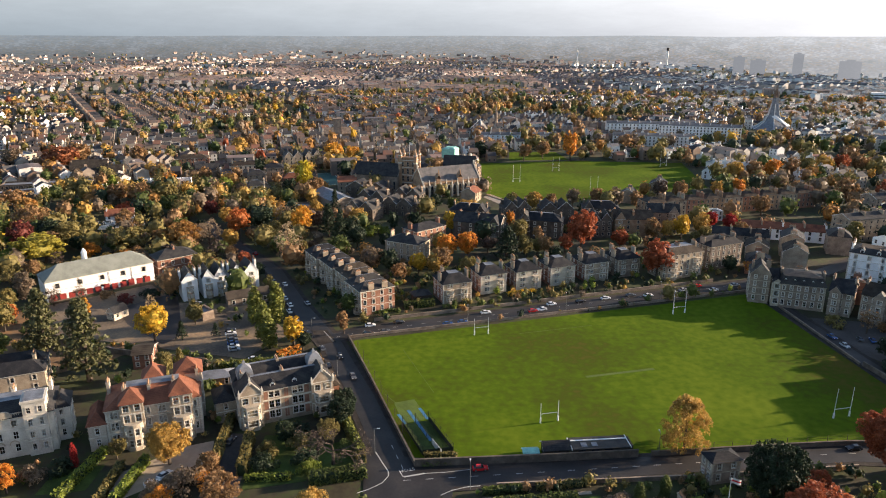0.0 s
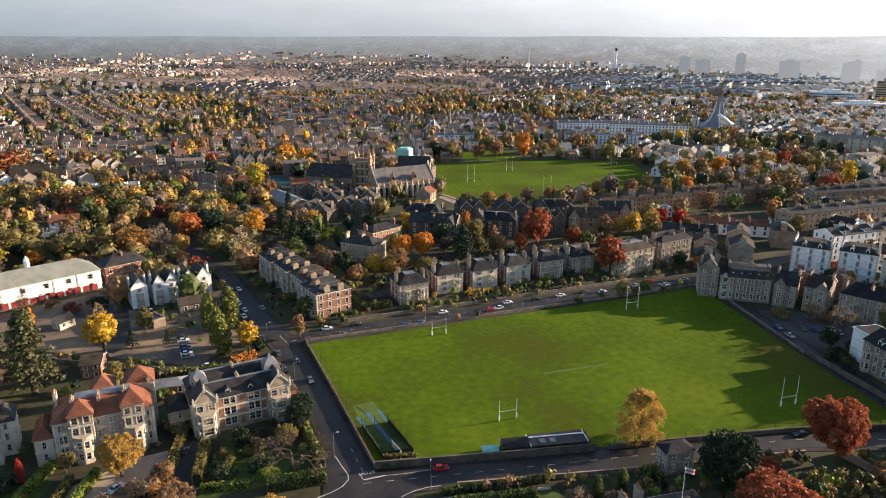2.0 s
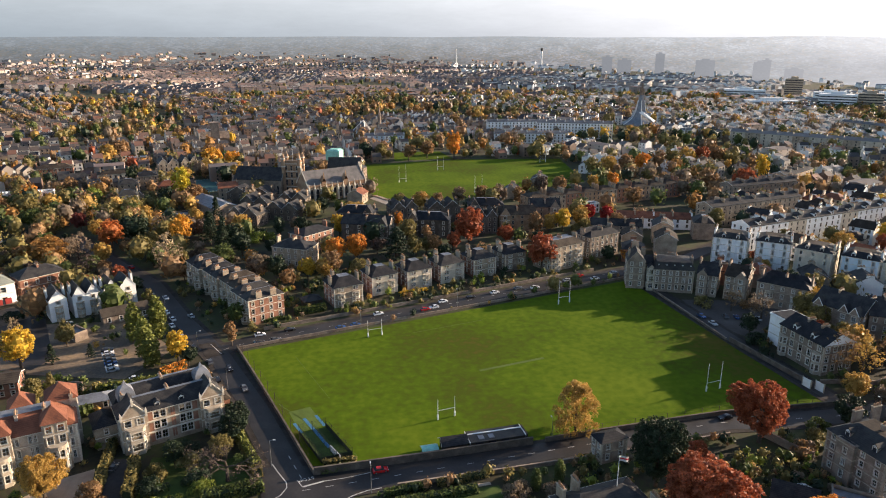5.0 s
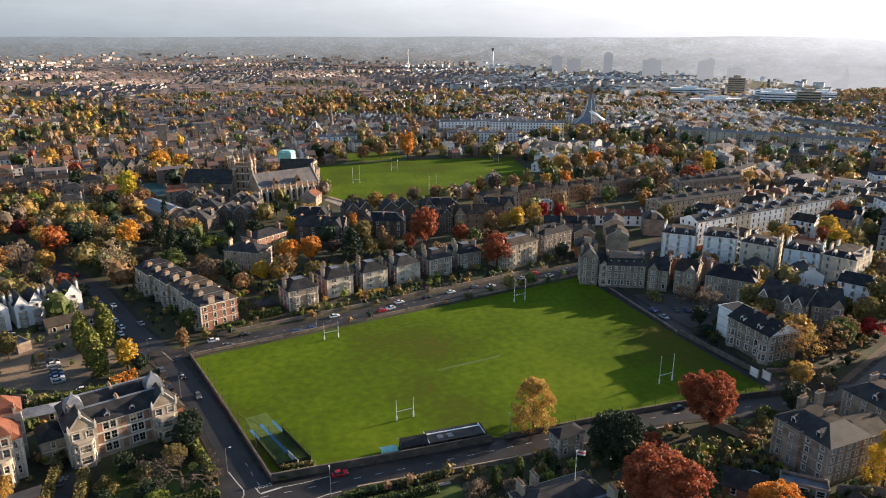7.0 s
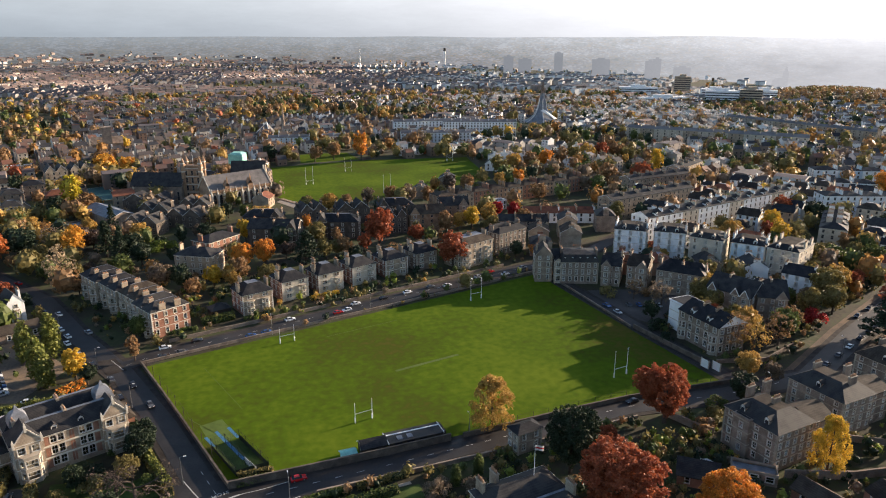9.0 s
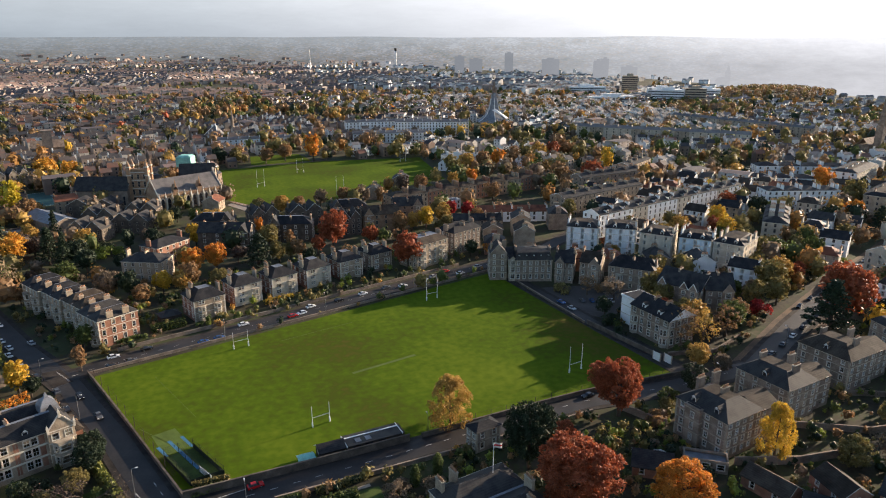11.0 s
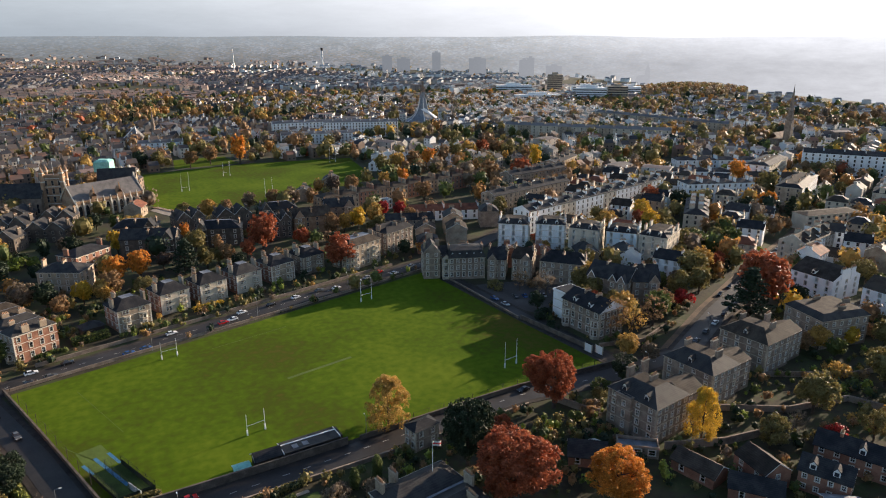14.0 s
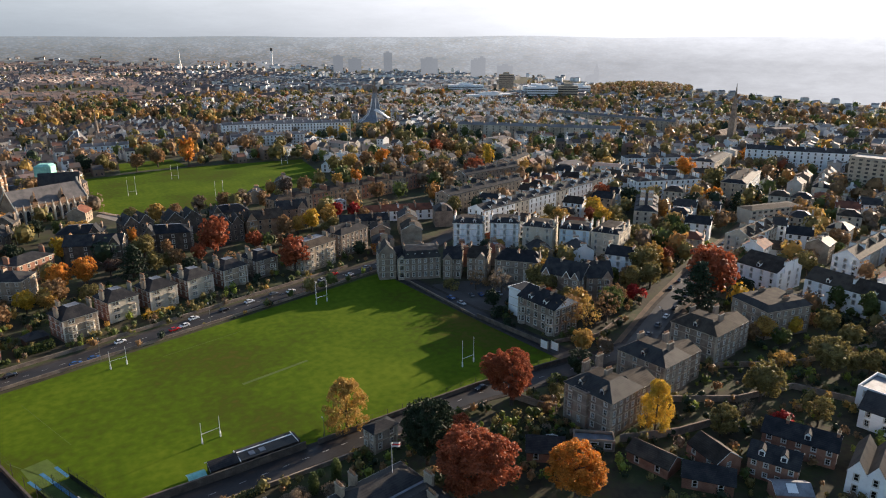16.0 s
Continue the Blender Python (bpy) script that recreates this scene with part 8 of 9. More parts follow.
slab("terrace_lawn", [(8, 138), (40, 141), (40, 150), (10, 147)], 0.05, LAWN, "terraced garden lawn", "lawn")
band("garden_path", [(10, 148.4), (38, 151.2)], 1.2, 0, 0.07, GRAVEL, "gravel garden path", "path")


def street_lamp(x, y, h, ang=0):
    rt = root("street_lamp", "slim pale street lamp on the footway", "street lamp", "street lamps")
    me = Mesh(); me.tube((0, 0, 0), (0, 0, h), 0.11, 0.06, 8); part("column", me, STEEL, rt)
    me = Mesh(); me.tube((0, 0, h), (1.1, 0, h + 0.2), 0.05, 0.04, 6); part("arm", me, STEEL, rt)
    me = Mesh(); me.box(0.9, 1.6, -0.14, 0.14, h + 0.12, h + 0.26); part("head", me, TRIM, rt)
    rt.matrix_basis = pose(x, y, 0.13, 0, 0, ang)


for q in ((7.0, 152.2, 8, 90), (-19, 168, 8, 0), (-36, 214, 8, 0), (-50.5, 246, 8, 0), (10, 258, 8, 90), (52, 272.5, 8, 90), (96, 286, 8, 90), (-69, 282, 8, 0), (60, 167.6, 7, 90), (160, 160.5, 8, 90), (206, 176, 8, 90)):
    street_lamp(*q)

# ---- parked cars ----
crng = random.Random(5)
CC = ["black", "grey", "silver", "white", "blue", "black", "grey", "white"]
car(10.0, 160.9, 8, "red")
for x, y, a, c in ((-29.2, 257, 15, "white"), (-18, 260, 17, "black"), (-23, 251.2, 17, "grey"), (-29, 249.4, 17, "black"), (2, 258.6, 17, "blue"), (8, 260.4, 17, "blue"), (18, 270.6, 17, "white"), (38, 272.3, 17, "red"), (42, 274, 197, "white"),
                   (47, 280, 17, "white"), (72, 287, 17, "white"), (60, 283, 17, "black"), (84, 290.8, 17, "grey"), (92, 290.4, 17, "white"), (104, 295, 17, "white"), (110, 297.4, 17, "silver"), (124, 297.6, 17, "white"), (118, 302.6, 17, "red"), (136, 304, 17, "silver"),
                   (144, 281, -80, "white"), (150.4, 246, -82, "blue"), (150.9, 238, -82, "silver"), (116, 170.4, 186, "black"), (-70, 287, 118, "white"), (-66, 279, 118, "white"), (-74, 305, 118, "white"), (-80, 309, 118, "grey"), (-59, 281, 118, "silver"),
                   (-44.9, 235.6, 110, "grey"), (-40.4, 221.3, 110, "black"), (-37.6, 213.6, 110, "black"), (-37.4, 229.2, 290, "black"), (-30.8, 213.6, 290, "grey"), (-64.9, 272, 116, "white"), (-58.2, 258.9, 116, "blue"), (-60.2, 262.8, 116, "silver"), (-52.8, 249.5, 114, "black"), (-68, 226.8, 10, "white"), (-73.8, 158, 60, "white"), (-75.6, 154.3, 30, "white"), (-61, 174, 80, "grey"), (-100, 352, 130, "red"), (-107, 281, 30, "silver")):
    car(x, y, a, c)
for k in range(7):
    car(-84 + 1.1 * k, 252 - 2.9 * k, 20, CC[(k * 3) % 8])
for k in range(11):
    t = k / 11
    car(196 + 108 * t + crng.uniform(-1, 1), 173 + 50.5 * t, 25, CC[(k * 5 + 1) % 8])
    if k % 3:
        car(232 + 130 * t, 199.5 + 56 * t, 205, CC[(k * 3 + 2) % 8])
for k in range(6):
    car(250 + 17 * k, 163 + 3 * k, 12, CC[(k * 3) % 8])
for k in range(4):
    car(160 + 4 * k, 244 - 1.5 * k, 75, CC[(k * 3 + 1) % 8])

# ---- the rest of the quarter: gardens, streets and houses out to the far suburbs ----
rng = np.random.default_rng(11)
VIEW = (radians(-38), radians(70))
MIDW = [STONE, GREYSTONE, STONE, CREAM, WHITE, BRICK, GREYSTONE]


def mist_edge(x, y):
    """How far off the town gives way to the hills' painted haze: nearer on the sun's side."""
    a = math.degrees(math.atan2(x, y))
    ks = ((-90, 2950), (0, 2900), (28, 2250), (45, 1600), (60, 1250), (180, 1250))
    for (p, u), (q, v) in zip(ks, ks[1:]):
        if p <= a <= q:
            return u + (v - u) * (a - p) / (q - p)
    return 2700


def sunk(x, y, over, chance):
    """Whether a house or tree at this distance past the edge is left out, as if lost in mist; they thin quickly on the
    sun's side.
    """
    a = math.degrees(math.atan2(x, y))
    reach = 1250 if a < -5 else max(650, 1250 - (a + 5) * 18)
    return chance < (over + 480) / reach


def hill(x, y):
    """Height of the rising ground beyond the edge of the town."""
    e = mist_edge(x, y) + 40
    f = (math.hypot(x, y) - e) / (4850 - e)
    if f <= 0:
        return 0.0
    ks = ((0, -2), (0.25, 18), (0.5, 46), (0.75, 78), (1.0, 104), (1.3, 106))
    for (a, za), (b, zb) in zip(ks, ks[1:]):
        if f < b:
            return za + (zb - za) * (f - a) / (b - a)
    return 105.0


def in_view(x, y):
    return VIEW[0] < math.atan2(x, y) < VIEW[1]


def district(x, y):
    """Street direction (degrees) and share of gardens at a place."""
    i, j = math.floor(x / 230), math.floor(y / 210)
    r = random.Random(i * 92821 + j * 689287)
    return r.choice((17, 17, 60, -25, 105, -60)) + r.uniform(-8, 8), r.uniform(0.0, 0.3)


def far_house(W, R, G, x, y, ang, w, d, h, rh, windows, stacks, z0=0.0):
    """Adds one distant house to the joined walls, roofs and windows."""
    c, s = math.cos(ang), math.sin(ang)
    P = lambda px, py, pz: (x + c * px - s * py, y + s * px + c * py, pz + z0)
    a, b = w / 2, d / 2
    n = len(W.v)
    W.v += [P(-a, -b, -0.3), P(a, -b, -0.3), P(a, b, -0.3), P(-a, b, -0.3), P(-a, -b, h), P(a, -b, h), P(a, b, h), P(-a, b, h), P(-a, 0, h + rh * 0.98), P(a, 0, h + rh * 0.98)]
    W.f += [(n, n + 1, n + 5, n + 4), (n + 1, n + 2, n + 6, n + 9, n + 5), (n + 2, n + 3, n + 7, n + 6), (n + 3, n, n + 4, n + 8, n + 7)]
    W.m += [0] * 4
    n = len(R.v)
    o = 0.3
    R.v += [P(-a - 0.1, -b - o, h - 0.15), P(a + 0.1, -b - o, h - 0.15), P(a + 0.1, 0, h + rh), P(-a - 0.1, 0, h + rh), P(a + 0.1, b + o, h - 0.15), P(-a - 0.1, b + o, h - 0.15)]
    R.f += [(n, n + 1, n + 2, n + 3), (n + 3, n + 2, n + 4, n + 5), (n, n + 5, n + 4, n + 1)]
    R.m += [0] * 3
    if stacks:
        for q in (-a,):
            n = len(W.v)
            W.v += [P(q - 0.1, -0.9, h), P(q + 0.8, -0.9, h), P(q + 0.8, 0.9, h), P(q - 0.1, 0.9, h), P(q - 0.1, -0.9, h + rh + 1.6), P(q + 0.8, -0.9, h + rh + 1.6), P(q + 0.8, 0.9, h + rh + 1.6), P(q - 0.1, 0.9, h + rh + 1.6)]
            W.f += [(n, n + 1, n + 5, n + 4), (n + 1, n + 2, n + 6, n + 5), (n + 2, n + 3, n + 7, n + 6), (n + 3, n, n + 4, n + 7), (n + 4, n + 5, n + 6, n + 7)]
            W.m += [0] * 5
    if windows:
        fl = max(1, int(h / 3))
        for sg in (-1, 1):
            for k in range(fl):
                for px in (-a * 0.5, a * 0.5):
                    z = 0.9 + k * 3
                    q = sg * (b + 0.03)
                    G.face([P(px - 0.6, q, z), P(px + 0.6, q, z), P(px + 0.6, q, z + 1.6), P(px - 0.6, q, z + 1.6)])


W1, R1, G1 = Mesh(), Mesh(), Mesh()
W4, R4 = Mesh(), Mesh()
for (xa, ya), (xb, yb), dp in (((-712, 1352), (-425, 868), 16), ((-606, 1288), (-352, 856), 17), ((-486, 1198), (-338, 942), 15), ((-585, 1300), (-332, 868), 14), ((-465, 1208), (-318, 952), 14), ((-690, 1362), (-404, 880), 14)):
    n = int(math.hypot(xb - xa, yb - ya) / 9.5)
    A = math.atan2(yb - ya, xb - xa)
    for k in range(n):
        x, y = xa + (xb - xa) * (k + 0.5) / n, ya + (yb - ya) * (k + 0.5) / n
        if dp == 14:
            # smaller houses behind, with gaps
            if k % 3 != 1:
                far_house(W4, R4, G1, x, y, A + math.pi / 2, 8, 7, 6.4, 2.6, True, True)
        else:
            far_house(W4, R4, G1, x, y, A + math.pi / 2, dp - 5 + 2 * (k % 2), 8.6, 8.6 + 0.9 * (k % 3 == 0), 2.4, True, True)
        claim([(x - 8, y - 8), (x + 8, y - 8), (x + 8, y + 8), (x - 8, y + 8)])
W2, R2, G2 = Mesh(), Mesh(), Mesh()
W5, R5 = Mesh(), Mesh()
W3, R3, G3 = Mesh(), Mesh(), Mesh()
spots = []
for ring, (d0, d1, sp, row) in enumerate(((300, 560, 13.0, 40.0), (560, 1250, 8.5, 36.0), (1250, 2400, 12.0, 46.0), (2400, 4750, 19.0, 62.0))):
    lim = d1
    for ci in range(int(-lim / 230) - 1, int(lim / 230) + 2):
        for cj in range(0, int(lim / 210) + 2):
            ang, green = district((ci + 0.5) * 230, (cj + 0.5) * 210)
            A = radians(ang)
            ca, sa = math.cos(A), math.sin(A)
            rr = random.Random(ci * 77 + cj * 1013 + ring)
            for v in np.arange(-170, 170, row):
                for u in np.arange(-170, 170, sp):
                    for back in ((0, 1) if ring < 2 else (0, 1)):
                        vv = v + back * (row * 0.42)
                        x = (ci + 0.5) * 230 + ca * u - sa * vv
                        y = (cj + 0.5) * 210 + sa * u + ca * vv
                        if math.floor(x / 230) != ci or math.floor(y / 210) != cj or y < 60:
                            continue
                        dd = math.hypot(x, y)
                        if not (d0 <= dd < d1) or not in_view(x, y):
                            continue
                        nz = noise.noise(Vector((x / 160, y / 160, 3.1)))
                        if nz > 0.3 - green or rr.random() < (0.24 if ring else 0.18):
                            continue
                        if -330 < x < -60 and 290 < y < 480 or -200 < x < -60 and y < 330:
                            continue
                        over = dd - mist_edge(x, y)
                        if sunk(x, y, over, rr.random()) or -72 < x < 152 and 255 < y < 470:
                            continue
                        if 120 < x < 520 and 440 < y < 720 and rr.random() < 0.55:
                            continue
                        if x > 230 and y < 430 and ring == 0 and rr.random() < 0.4 or x > 140 and y < 250 and dd < 330:
                            continue
                        if dd < 1250 and not free(x, y, 6.5 if ring == 0 else 5):
                            continue
                        if ring == 0:
                            spots.append((x, y, A, rr.random()))
                            claim([(x - 7, y - 7), (x + 7, y - 7), (x + 7, y + 7), (x - 7, y + 7)])
                        else:
                            big = rr.random()
                            h = rr.choice((5.6, 6.4, 8.5, 9.5)) if ring == 1 else rr.choice((5.5, 6.5, 8.5))
                            wd = sp * (0.99 if ring == 1 else rr.uniform(0.85, 0.99))
                            # Near the town's edge sunward, pale walls and roofs stand in for haze.
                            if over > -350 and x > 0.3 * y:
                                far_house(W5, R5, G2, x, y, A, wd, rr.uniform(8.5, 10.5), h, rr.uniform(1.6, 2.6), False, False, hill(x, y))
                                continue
                            if big > 0.985:
                                far_house(W2, R2, G2, x, y, A, wd * 2.6, 16, 12, 1.0, True, False, hill(x, y))
                            else:
                                # Far out, pale stucco is favoured on the sun's side in place of haze.
                                stucco = math.degrees(math.atan2(x, y)) + 14 * noise.noise(Vector((x / 200, y / 200, 9.7))) > 16 and dd > 620 and rr.random() < (0.5 if ring == 1 else 0.9)
                                if stucco:
                                    far_house(W3, R3, G3, x, y, A, sp * 1.0, rr.uniform(10, 12), rr.choice((8.6, 9.6, 9.6, 11.6)), rr.uniform(1.4, 2.2), ring == 1, ring == 1, hill(x, y))
                                    if ring == 1 and dd < 1000:
                                        claim([(x - 5, y - 5), (x + 5, y - 5), (x + 5, y + 5), (x - 5, y + 5)])
                                    continue
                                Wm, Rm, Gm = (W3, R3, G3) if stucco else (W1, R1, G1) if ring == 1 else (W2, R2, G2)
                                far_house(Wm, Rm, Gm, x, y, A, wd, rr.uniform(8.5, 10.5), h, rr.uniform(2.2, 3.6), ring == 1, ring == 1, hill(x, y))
                            if ring == 1 and dd < 1000:
                                claim([(x - 5, y - 5), (x + 5, y - 5), (x + 5, y + 5), (x - 5, y + 5)])
for x, y, A, q in spots:
    w = 11.5 + 2 * q
    u = Vector((math.cos(A), math.sin(A)))
    n = Vector((-u.y, u.x))
    if n.dot(Vector((x, y))) < 0:
        u, n = -u, -n
    c = Vector((x, y))
    k = int(q * 70) % 7 if x < 225 else (3, 4, 4, 3, 4, 0, 4)[int(q * 70) % 7]
    house("street_house", ("brown stone", "grey stone", "brown stone", "cream", "white", "red brick", "grey stone")[k] + " house with chimneys on a side street", c - u * w / 2 - n * 5.5, c + u * w / 2 - n * 5.5, 11, 3 if q > 0.35 else 2, 3.2, 0.4, MIDW[k],
          "hip" if k % 2 else "gable", 3.2, (SLATE, SLATE, MOSSY, SLATE, MOSSY, REDTILE)[int(q * 977) % 6], 3, 2, "F", chims=((0.02, 0.5), (0.98, 0.5)), cornice=False, group="side-street houses", flat=0.2)
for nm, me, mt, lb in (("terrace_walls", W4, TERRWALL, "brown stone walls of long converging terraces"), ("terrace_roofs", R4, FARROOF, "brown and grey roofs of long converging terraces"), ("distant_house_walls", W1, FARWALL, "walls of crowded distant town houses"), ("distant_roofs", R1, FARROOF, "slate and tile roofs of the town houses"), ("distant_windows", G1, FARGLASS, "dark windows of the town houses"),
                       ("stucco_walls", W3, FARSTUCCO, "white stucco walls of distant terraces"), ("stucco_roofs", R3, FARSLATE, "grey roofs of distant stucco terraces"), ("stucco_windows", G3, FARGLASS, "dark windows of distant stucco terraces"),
                       ("outskirts_walls", W5, FARSTUCCO, "rendered walls on the town's far edge, pale in place of haze"), ("outskirts_roofs", R5, HAZEROOF, "roofs on the town's far edge, paled in place of haze"), ("suburb_walls", W2, SUBWALL, "walls of the far suburbs with haze in their colour"), ("suburb_roofs", R2, SUBROOF, "tile roofs of the far suburbs with haze in their colour"), ("suburb_windows", G2, FARGLASS, "windows of the far suburbs")):
    tagged(part(nm, me, mt), lb, "houses", kind="stuff")

# garden trees near by, each a thing
COLS = ["olive", "green", "copper", "olive", "olive", "dark", "gold", "tan", "rust", "olive", "tan", "green", "olive", "dark", "copper", "gold"]
WILD = ["olive", "olive", "copper", "tan", "green", "olive", "copper", "dark", "twig", "gold", "orange", "copper", "rust", "green"]
count = 0
for k in range(6000):
    d = math.sqrt(rng.uniform(135 ** 2, 430 ** 2))
    a = rng.uniform(VIEW[0], VIEW[1])
    x, y = d * math.sin(a), d * math.cos(a)
    if count >= 205:
        break
    if not free(x, y, 3.5):
        continue
    wild = -330 < x < -60 and 290 < y < 480
    if -25 < x < 135 and 262 < y < 312 or -132 < x < -45 and 200 < y < 292:
        continue
    if -75 < x < 215 and 300 < y < 475 and rng.uniform() < 0.8:
        continue
    if x < 0 and y < 205 or x > 30 and y < 180 and d < 250:
        continue
    if not wild and rng.uniform() < 0.45:
        continue
    claim([(x - 3, y - 3), (x + 3, y - 3), (x + 3, y + 3), (x - 3, y + 3)])
    q = rng.uniform()
    kind = "round" if q < 0.5 else "tall" if q < 0.62 else "airy" if q < 0.72 else "bush"
    h = {"round": rng.uniform(8, 14), "tall": rng.uniform(9, 15), "airy": rng.uniform(8, 13), "bush": rng.uniform(3, 6)}[kind]
    if wild:
        h *= 0.85
    pick = COLS if not wild else WILD
    tree(kind, x, y, h, pick[int(rng.integers(len(pick)))], rng.uniform(0.85, 1.25))
    count += 1


def woods(name, xs, ys, hs, per, size, mat, label, body=0):
    """Many small distant trees as one mass of leaf sprays."""
    n = len(xs)
    if not n:
        return
    d = rng.normal(size=(n, per, 3)); d /= np.linalg.norm(d, axis=2, keepdims=True)
    H = np.array(hs)[:, None]
    lump = 1 + 0.28 * np.sin(d[..., 0] * 5 + np.array(xs)[:, None]) * np.cos(d[..., 1] * 4 + np.array(ys)[:, None])
    r = H * 0.42 * rng.uniform(0.8, 1.05, (n, per)) * lump
    Z = np.array([hill(x, y) for x, y in zip(xs, ys)])[:, None]
    P = np.stack([np.array(xs)[:, None] + d[..., 0] * r, np.array(ys)[:, None] + d[..., 1] * r, Z + np.maximum(H * 0.56 + d[..., 2] * r * 1.05, 0.4)], 2)
    nn = d + rng.normal(size=d.shape) * 0.4
    a = np.cross(nn, rng.normal(size=d.shape)); a /= np.linalg.norm(a, axis=2, keepdims=True)
    b = np.cross(nn, a); b /= np.linalg.norm(b, axis=2, keepdims=True)
    s = size * rng.uniform(0.6, 1.25, (n, per, 1)) * (H[..., None] / 11)
    V = np.stack([P - a * s, P - b * s, P + a * s, P + b * s], 2).reshape(-1, 3)
    if body:
        h = np.array(hs)
        V = np.concatenate([V, core_quads(xs, ys, Z[:, 0] + h * 0.55, h * 0.31, h * 0.35, body, body - 2)])
    tagged(part(name, quads(V, name, mat), None), label, "trees", kind="stuff")


def undergrowth(n, x0, x1, y0, y1, hs):
    out = []
    for k in range(n):
        x, y = rng.uniform(x0, x1), rng.uniform(y0, y1)
        if free(x, y, 1.0) and math.hypot(x, y) > 125:
            out.append((x, y))
    return out


def scatter(n, d0, d1, clear, a0=VIEW[0], a1=VIEW[1]):
    out = []
    dist = np.sqrt(rng.uniform(d0 ** 2, d1 ** 2, n))
    an = rng.uniform(a0, a1, n)
    for d, a in zip(dist, an):
        x, y = d * math.sin(a), d * math.cos(a)
        nz = noise.noise(Vector((x / 160, y / 160, 3.1)))
        if nz < 0.1 and rng.uniform() < 0.2:
            continue
        if -75 < x < 250 and 290 < y < 475 and rng.uniform() < 0.85 or 120 < x < 460 and 440 < y < 720 and rng.uniform() < 0.5:
            continue
        over = d - mist_edge(x, y)
        if clear and not free(x, y, clear) or sunk(x, y, over, rng.uniform()):
            continue
        out.append((x, y))
    return out


MIX = [("olive", 0.28), ("green", 0.14), ("gold", 0.11), ("copper", 0.19), ("bronze", 0.07), ("orange", 0.006), ("dark", 0.09), ("yellow", 0.01), ("tan", 0.16), ("rust", 0.01)]
for col, share in (("olive", 0.24), ("green", 0.24), ("dark", 0.2), ("lime", 0.1), ("copper", 0.12), ("gold", 0.05), ("tan", 0.05)):
    pts = undergrowth(int(2600 * share), 120, 330, 60, 260, 2) + undergrowth(int(1500 * share), -200, -20, 130, 330, 2) + undergrowth(int(700 * share), -20, 130, 120, 160, 2) + undergrowth(int(900 * share), -30, 150, 262, 345, 2)
    woods("garden_shrubs_" + col, [p[0] for p in pts], [p[1] for p in pts], rng.uniform(1.2, 4.2, len(pts)), 40, 1.2, LEAF[col], WORDS[col] + " shrubs and bushes filling the gardens", 5)
for tag, n, d0, d1, clear, per, size, hh in (("garden_trees", 3600, 300, 700, 2.6, 84, 0.74, (6, 15)), ("town_trees", 5800, 700, 1400, 1.8, 34, 1.1, (6, 16)), ("far_woods", 9000, 1400, 4700, 0, 9, 1.7, (5, 13))):
    pts = scatter(n, d0, d1, clear)
    pick = rng.choice(len(MIX), len(pts), p=np.array([m[1] for m in MIX]) / sum(m[1] for m in MIX))
    for i, (col, _) in enumerate(MIX):
        sel = [p for p, q in zip(pts, pick) if q == i]
        # Vivid crowns swap to duller leaf colours far off, imitating haze.
        if tag == "far_woods" and col in ("yellow", "orange", "rust"):
            col = {"yellow": "olive", "orange": "copper", "rust": "dark"}[col]
        woods(tag + "_" + col, [p[0] for p in sel], [p[1] for p in sel], rng.uniform(*hh, len(sel)), per, size, LEAF[col], WORDS[col] + " autumn trees between the distant houses", {"garden_trees": 7, "town_trees": 6, "far_woods": 5}[tag])

# trees in the back gardens between the converging terraces
pts = []
for (xa, ya), (xb, yb) in (((-655, 1315), (-385, 858)), ((-535, 1245), (-340, 900)), ((-735, 1330), (-455, 860)), ((-450, 1180), (-300, 930))):
    for k in range(46):
        f = rng.uniform()
        pts.append((xa + (xb - xa) * f + rng.uniform(-9, 9), ya + (yb - ya) * f + rng.uniform(-9, 9)))
for i, col in enumerate(("copper", "olive", "gold", "green", "tan")):
    sel = pts[i::5]
    woods("terrace_trees_" + col, [p[0] for p in sel], [p[1] for p in sel], rng.uniform(8, 15, len(sel)), 40, 1.1, LEAF[col], WORDS[col] + " autumn trees between long terraces", 6)

# avenues of brown and orange trees between the stucco terraces
pts = scatter(1300, 420, 1250, 0.8, radians(14), radians(66))
for i, col in enumerate(("copper", "green", "olive", "tan", "dark", "copper", "tan", "olive")):
    sel = pts[i::8]
    woods("avenue_trees_%s" % ("", "b")[i > 4] + col, [p[0] for p in sel], [p[1] for p in sel], rng.uniform(8, 17, len(sel)), 44, 1.0, LEAF[col], WORDS[col] + " autumn trees between pale distant terraces", 6)

# a wooded hill in the town, on the sun's side
HILL_AT = Vector((1075, 1045))
me = Mesh()
rings = [(1.0, -0.5), (0.8, 3.5), (0.55, 7.5), (0.3, 10.5), (0.0, 12)]
for (r0, z0), (r1, z1) in zip(rings, rings[1:]):
    for k in range(24):
        a, b = 2 * math.pi * k / 24, 2 * math.pi * (k + 1) / 24
        q = [(HILL_AT.x + 150 * r * math.cos(t), HILL_AT.y + 95 * r * math.sin(t), z) for r, z, t in ((r0, z0, a), (r0, z0, b), (r1, z1, b), (r1, z1, a))]
        me.face(q if r1 else q[:3])
tagged(part("park_hill", me, GROUND), "low grassy hill under park trees", "hill", kind="structure")
spots = []
while len(spots) < 190:
    u, v = rng.uniform(-1, 1, 2)
    if u * u + v * v < 0.95:
        spots.append((HILL_AT.x + 150 * u, HILL_AT.y + 95 * v, 12 * (1 - (u * u + v * v)) ** 0.9))
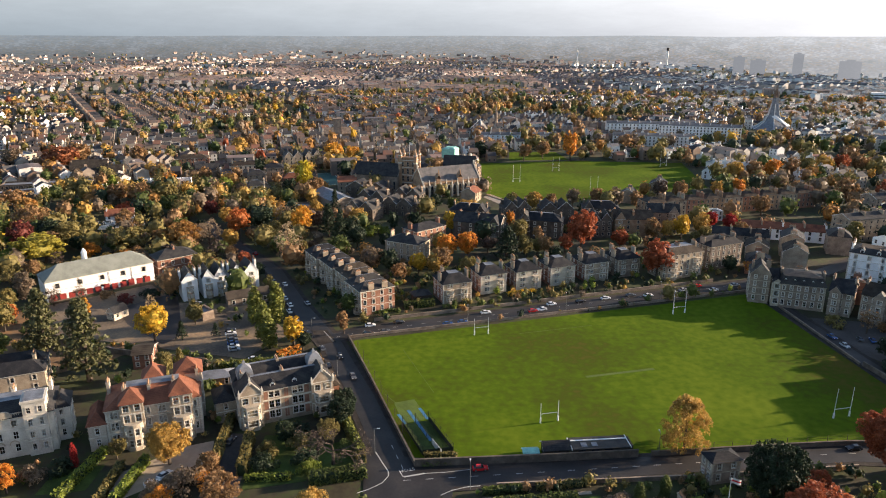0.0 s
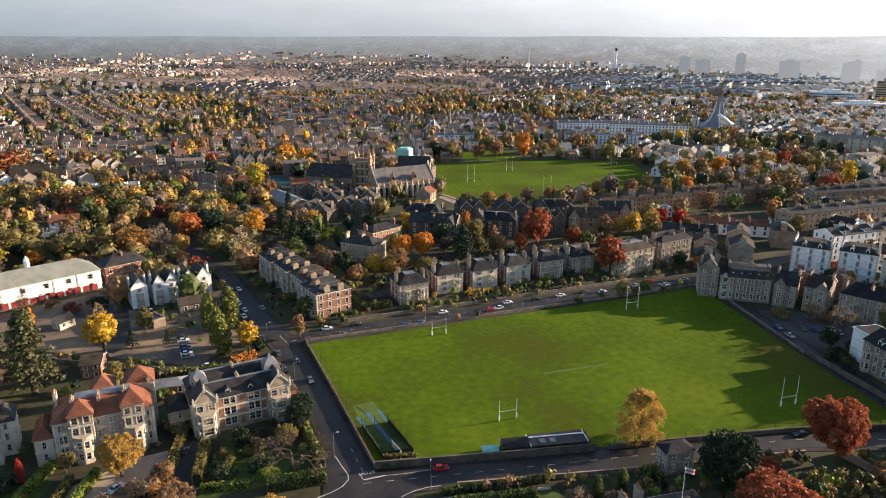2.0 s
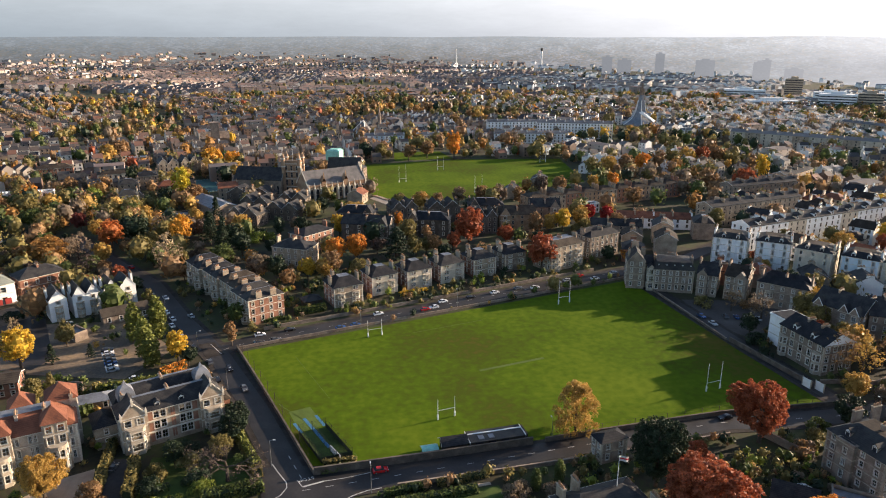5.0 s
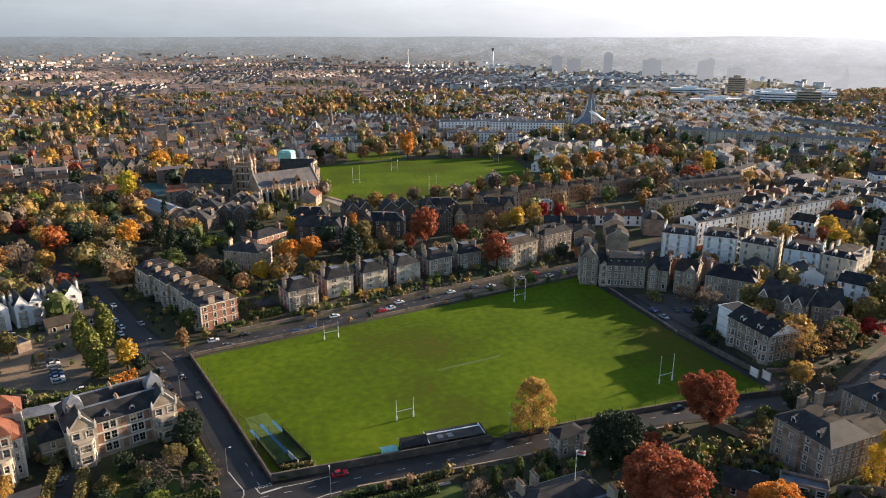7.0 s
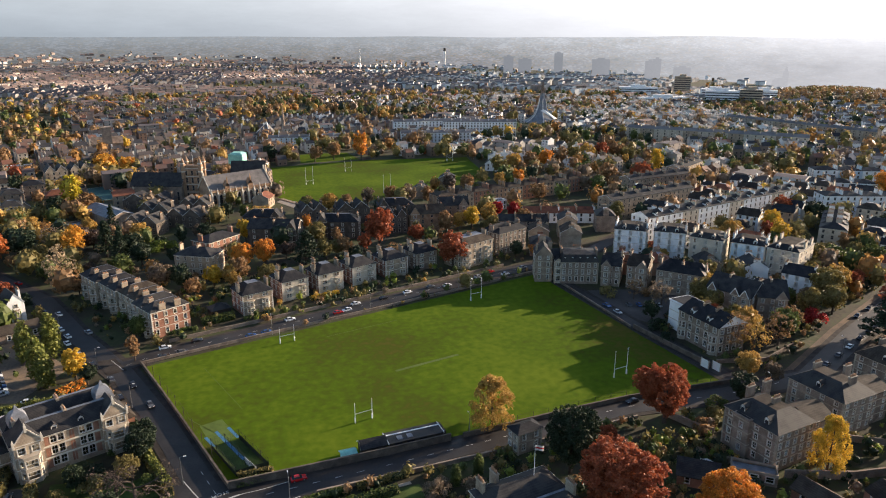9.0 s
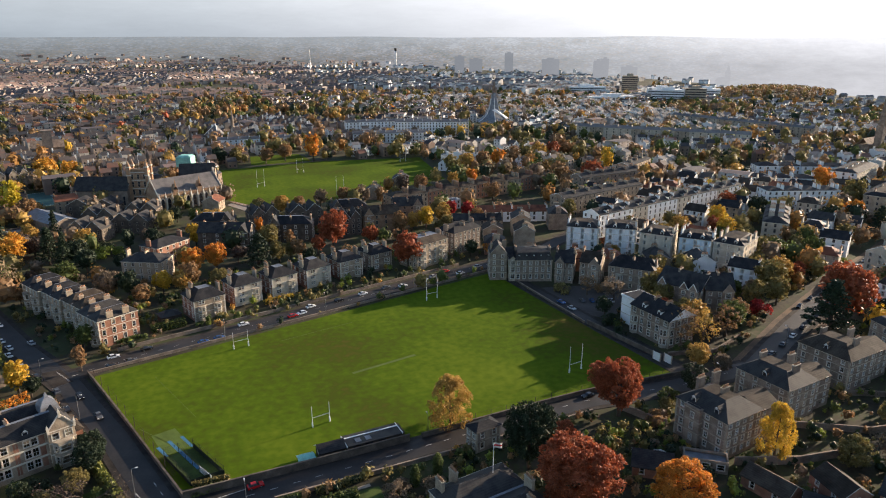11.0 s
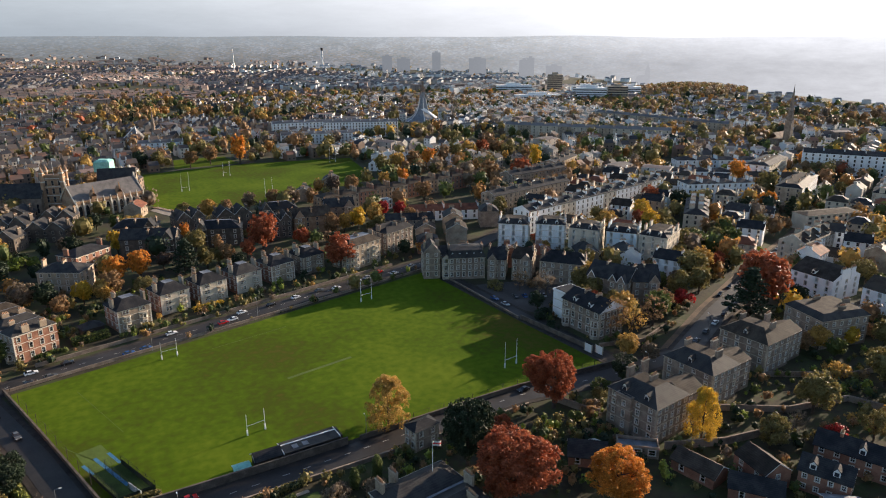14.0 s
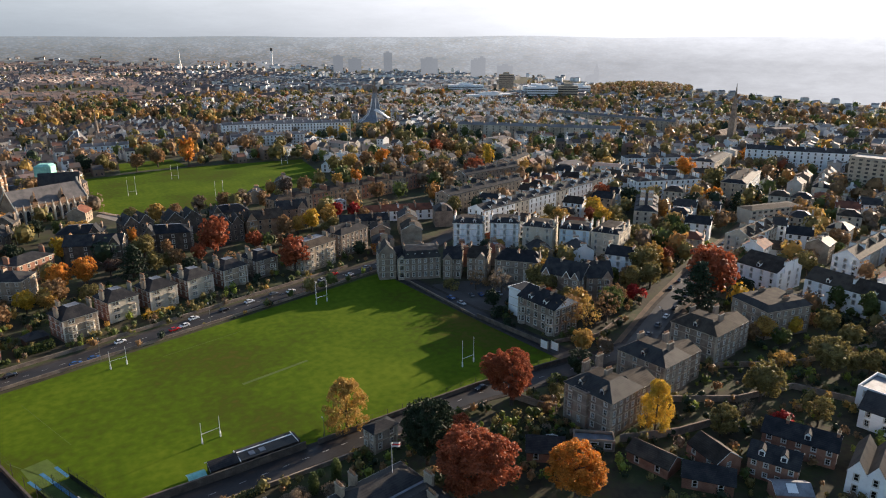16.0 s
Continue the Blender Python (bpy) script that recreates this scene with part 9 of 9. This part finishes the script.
for i, col in enumerate(("olive", "copper", "tan", "copper", "olive", "straw")):
    sel = spots[i::6]
    n = len(sel)
    V = []
    for x, y, z in sel:
        d = rng.normal(size=(40, 3)); d /= np.linalg.norm(d, axis=1, keepdims=True)
        c = np.array([x, y, z + 6.5]) + d * rng.uniform(3.6, 5.2, (40, 1)) * (1, 1, 1.1)
        a = np.cross(d, rng.normal(size=(40, 3))); a /= np.linalg.norm(a, axis=1, keepdims=True)
        b = np.cross(d, a)
        V.append(np.stack([c - a * 1.5, c - b * 1.5, c + a * 1.5, c + b * 1.5], 1).reshape(-1, 3))
    tagged(part("park_trees_" + col + ("", "_far")[i > 3], quads(np.concatenate(V), "park_trees", LEAF[col]), None), WORDS[col] + " autumn trees crowding the park hill", "trees", kind="stuff")

# Haze painted as emission: paler at the skyline and towards the sun.
HILLS = misty("haze_glow_hills", [(0.37, (0.184, 0.189, 0.189)), (0.625, (0.258, 0.263, 0.263)), (0.745, (0.345, 0.356, 0.368)), (0.85, (0.494, 0.517, 0.529)), (0.93, (0.66, 0.67, 0.68)), (0.99, (0.9, 0.9, 0.9))],
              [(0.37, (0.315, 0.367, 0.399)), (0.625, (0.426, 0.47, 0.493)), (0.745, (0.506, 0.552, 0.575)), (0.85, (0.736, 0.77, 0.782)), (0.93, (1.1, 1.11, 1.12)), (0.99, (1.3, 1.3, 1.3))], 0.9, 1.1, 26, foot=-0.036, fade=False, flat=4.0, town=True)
CLOUD = misty("bright_cloud_bank", [(0.37, (0.371, 0.445, 0.488)), (0.625, (0.54, 0.6, 0.636)), (0.745, (0.717, 0.755, 0.781)), (0.85, (1.02, 1.04, 1.05)), (0.93, (1.38, 1.38, 1.36)), (0.99, (1.5, 1.5, 1.48))],
              [(0.37, (0.541, 0.615, 0.647)), (0.625, (0.744, 0.804, 0.828)), (0.745, (0.973, 1.01, 1.02)), (0.85, (1.28, 1.29, 1.29)), (0.93, (1.65, 1.65, 1.63)), (0.99, (1.7, 1.7, 1.66))], 0.93, 1.06, 7, foot=0.0, crest=0.045, fade=False, flat=5.0)
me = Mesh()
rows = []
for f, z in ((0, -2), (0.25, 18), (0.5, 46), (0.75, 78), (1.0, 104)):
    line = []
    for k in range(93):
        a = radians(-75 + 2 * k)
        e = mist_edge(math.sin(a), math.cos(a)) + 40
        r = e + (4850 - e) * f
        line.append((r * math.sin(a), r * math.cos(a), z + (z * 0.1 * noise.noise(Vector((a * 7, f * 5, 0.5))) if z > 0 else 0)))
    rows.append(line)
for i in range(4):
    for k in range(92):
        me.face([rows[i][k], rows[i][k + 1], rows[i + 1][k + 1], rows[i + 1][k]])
tagged(part("backdrop", me, HILLS), "glowing hills with painted haze along the horizon", "hills", kind="structure")
me = Mesh()
for k in range(360):
    a, b = radians(k), radians(k + 1)
    A, B = (4940 * math.sin(a), 4940 * math.cos(a)), (4940 * math.sin(b), 4940 * math.cos(b))
    me.face([(*A, -5), (*B, -5), (*B, 420), (*A, 420)])
tagged(part("sky_backdrop", me, CLOUD), "bank of bright hazy cloud above the horizon", "cloud", kind="structure")
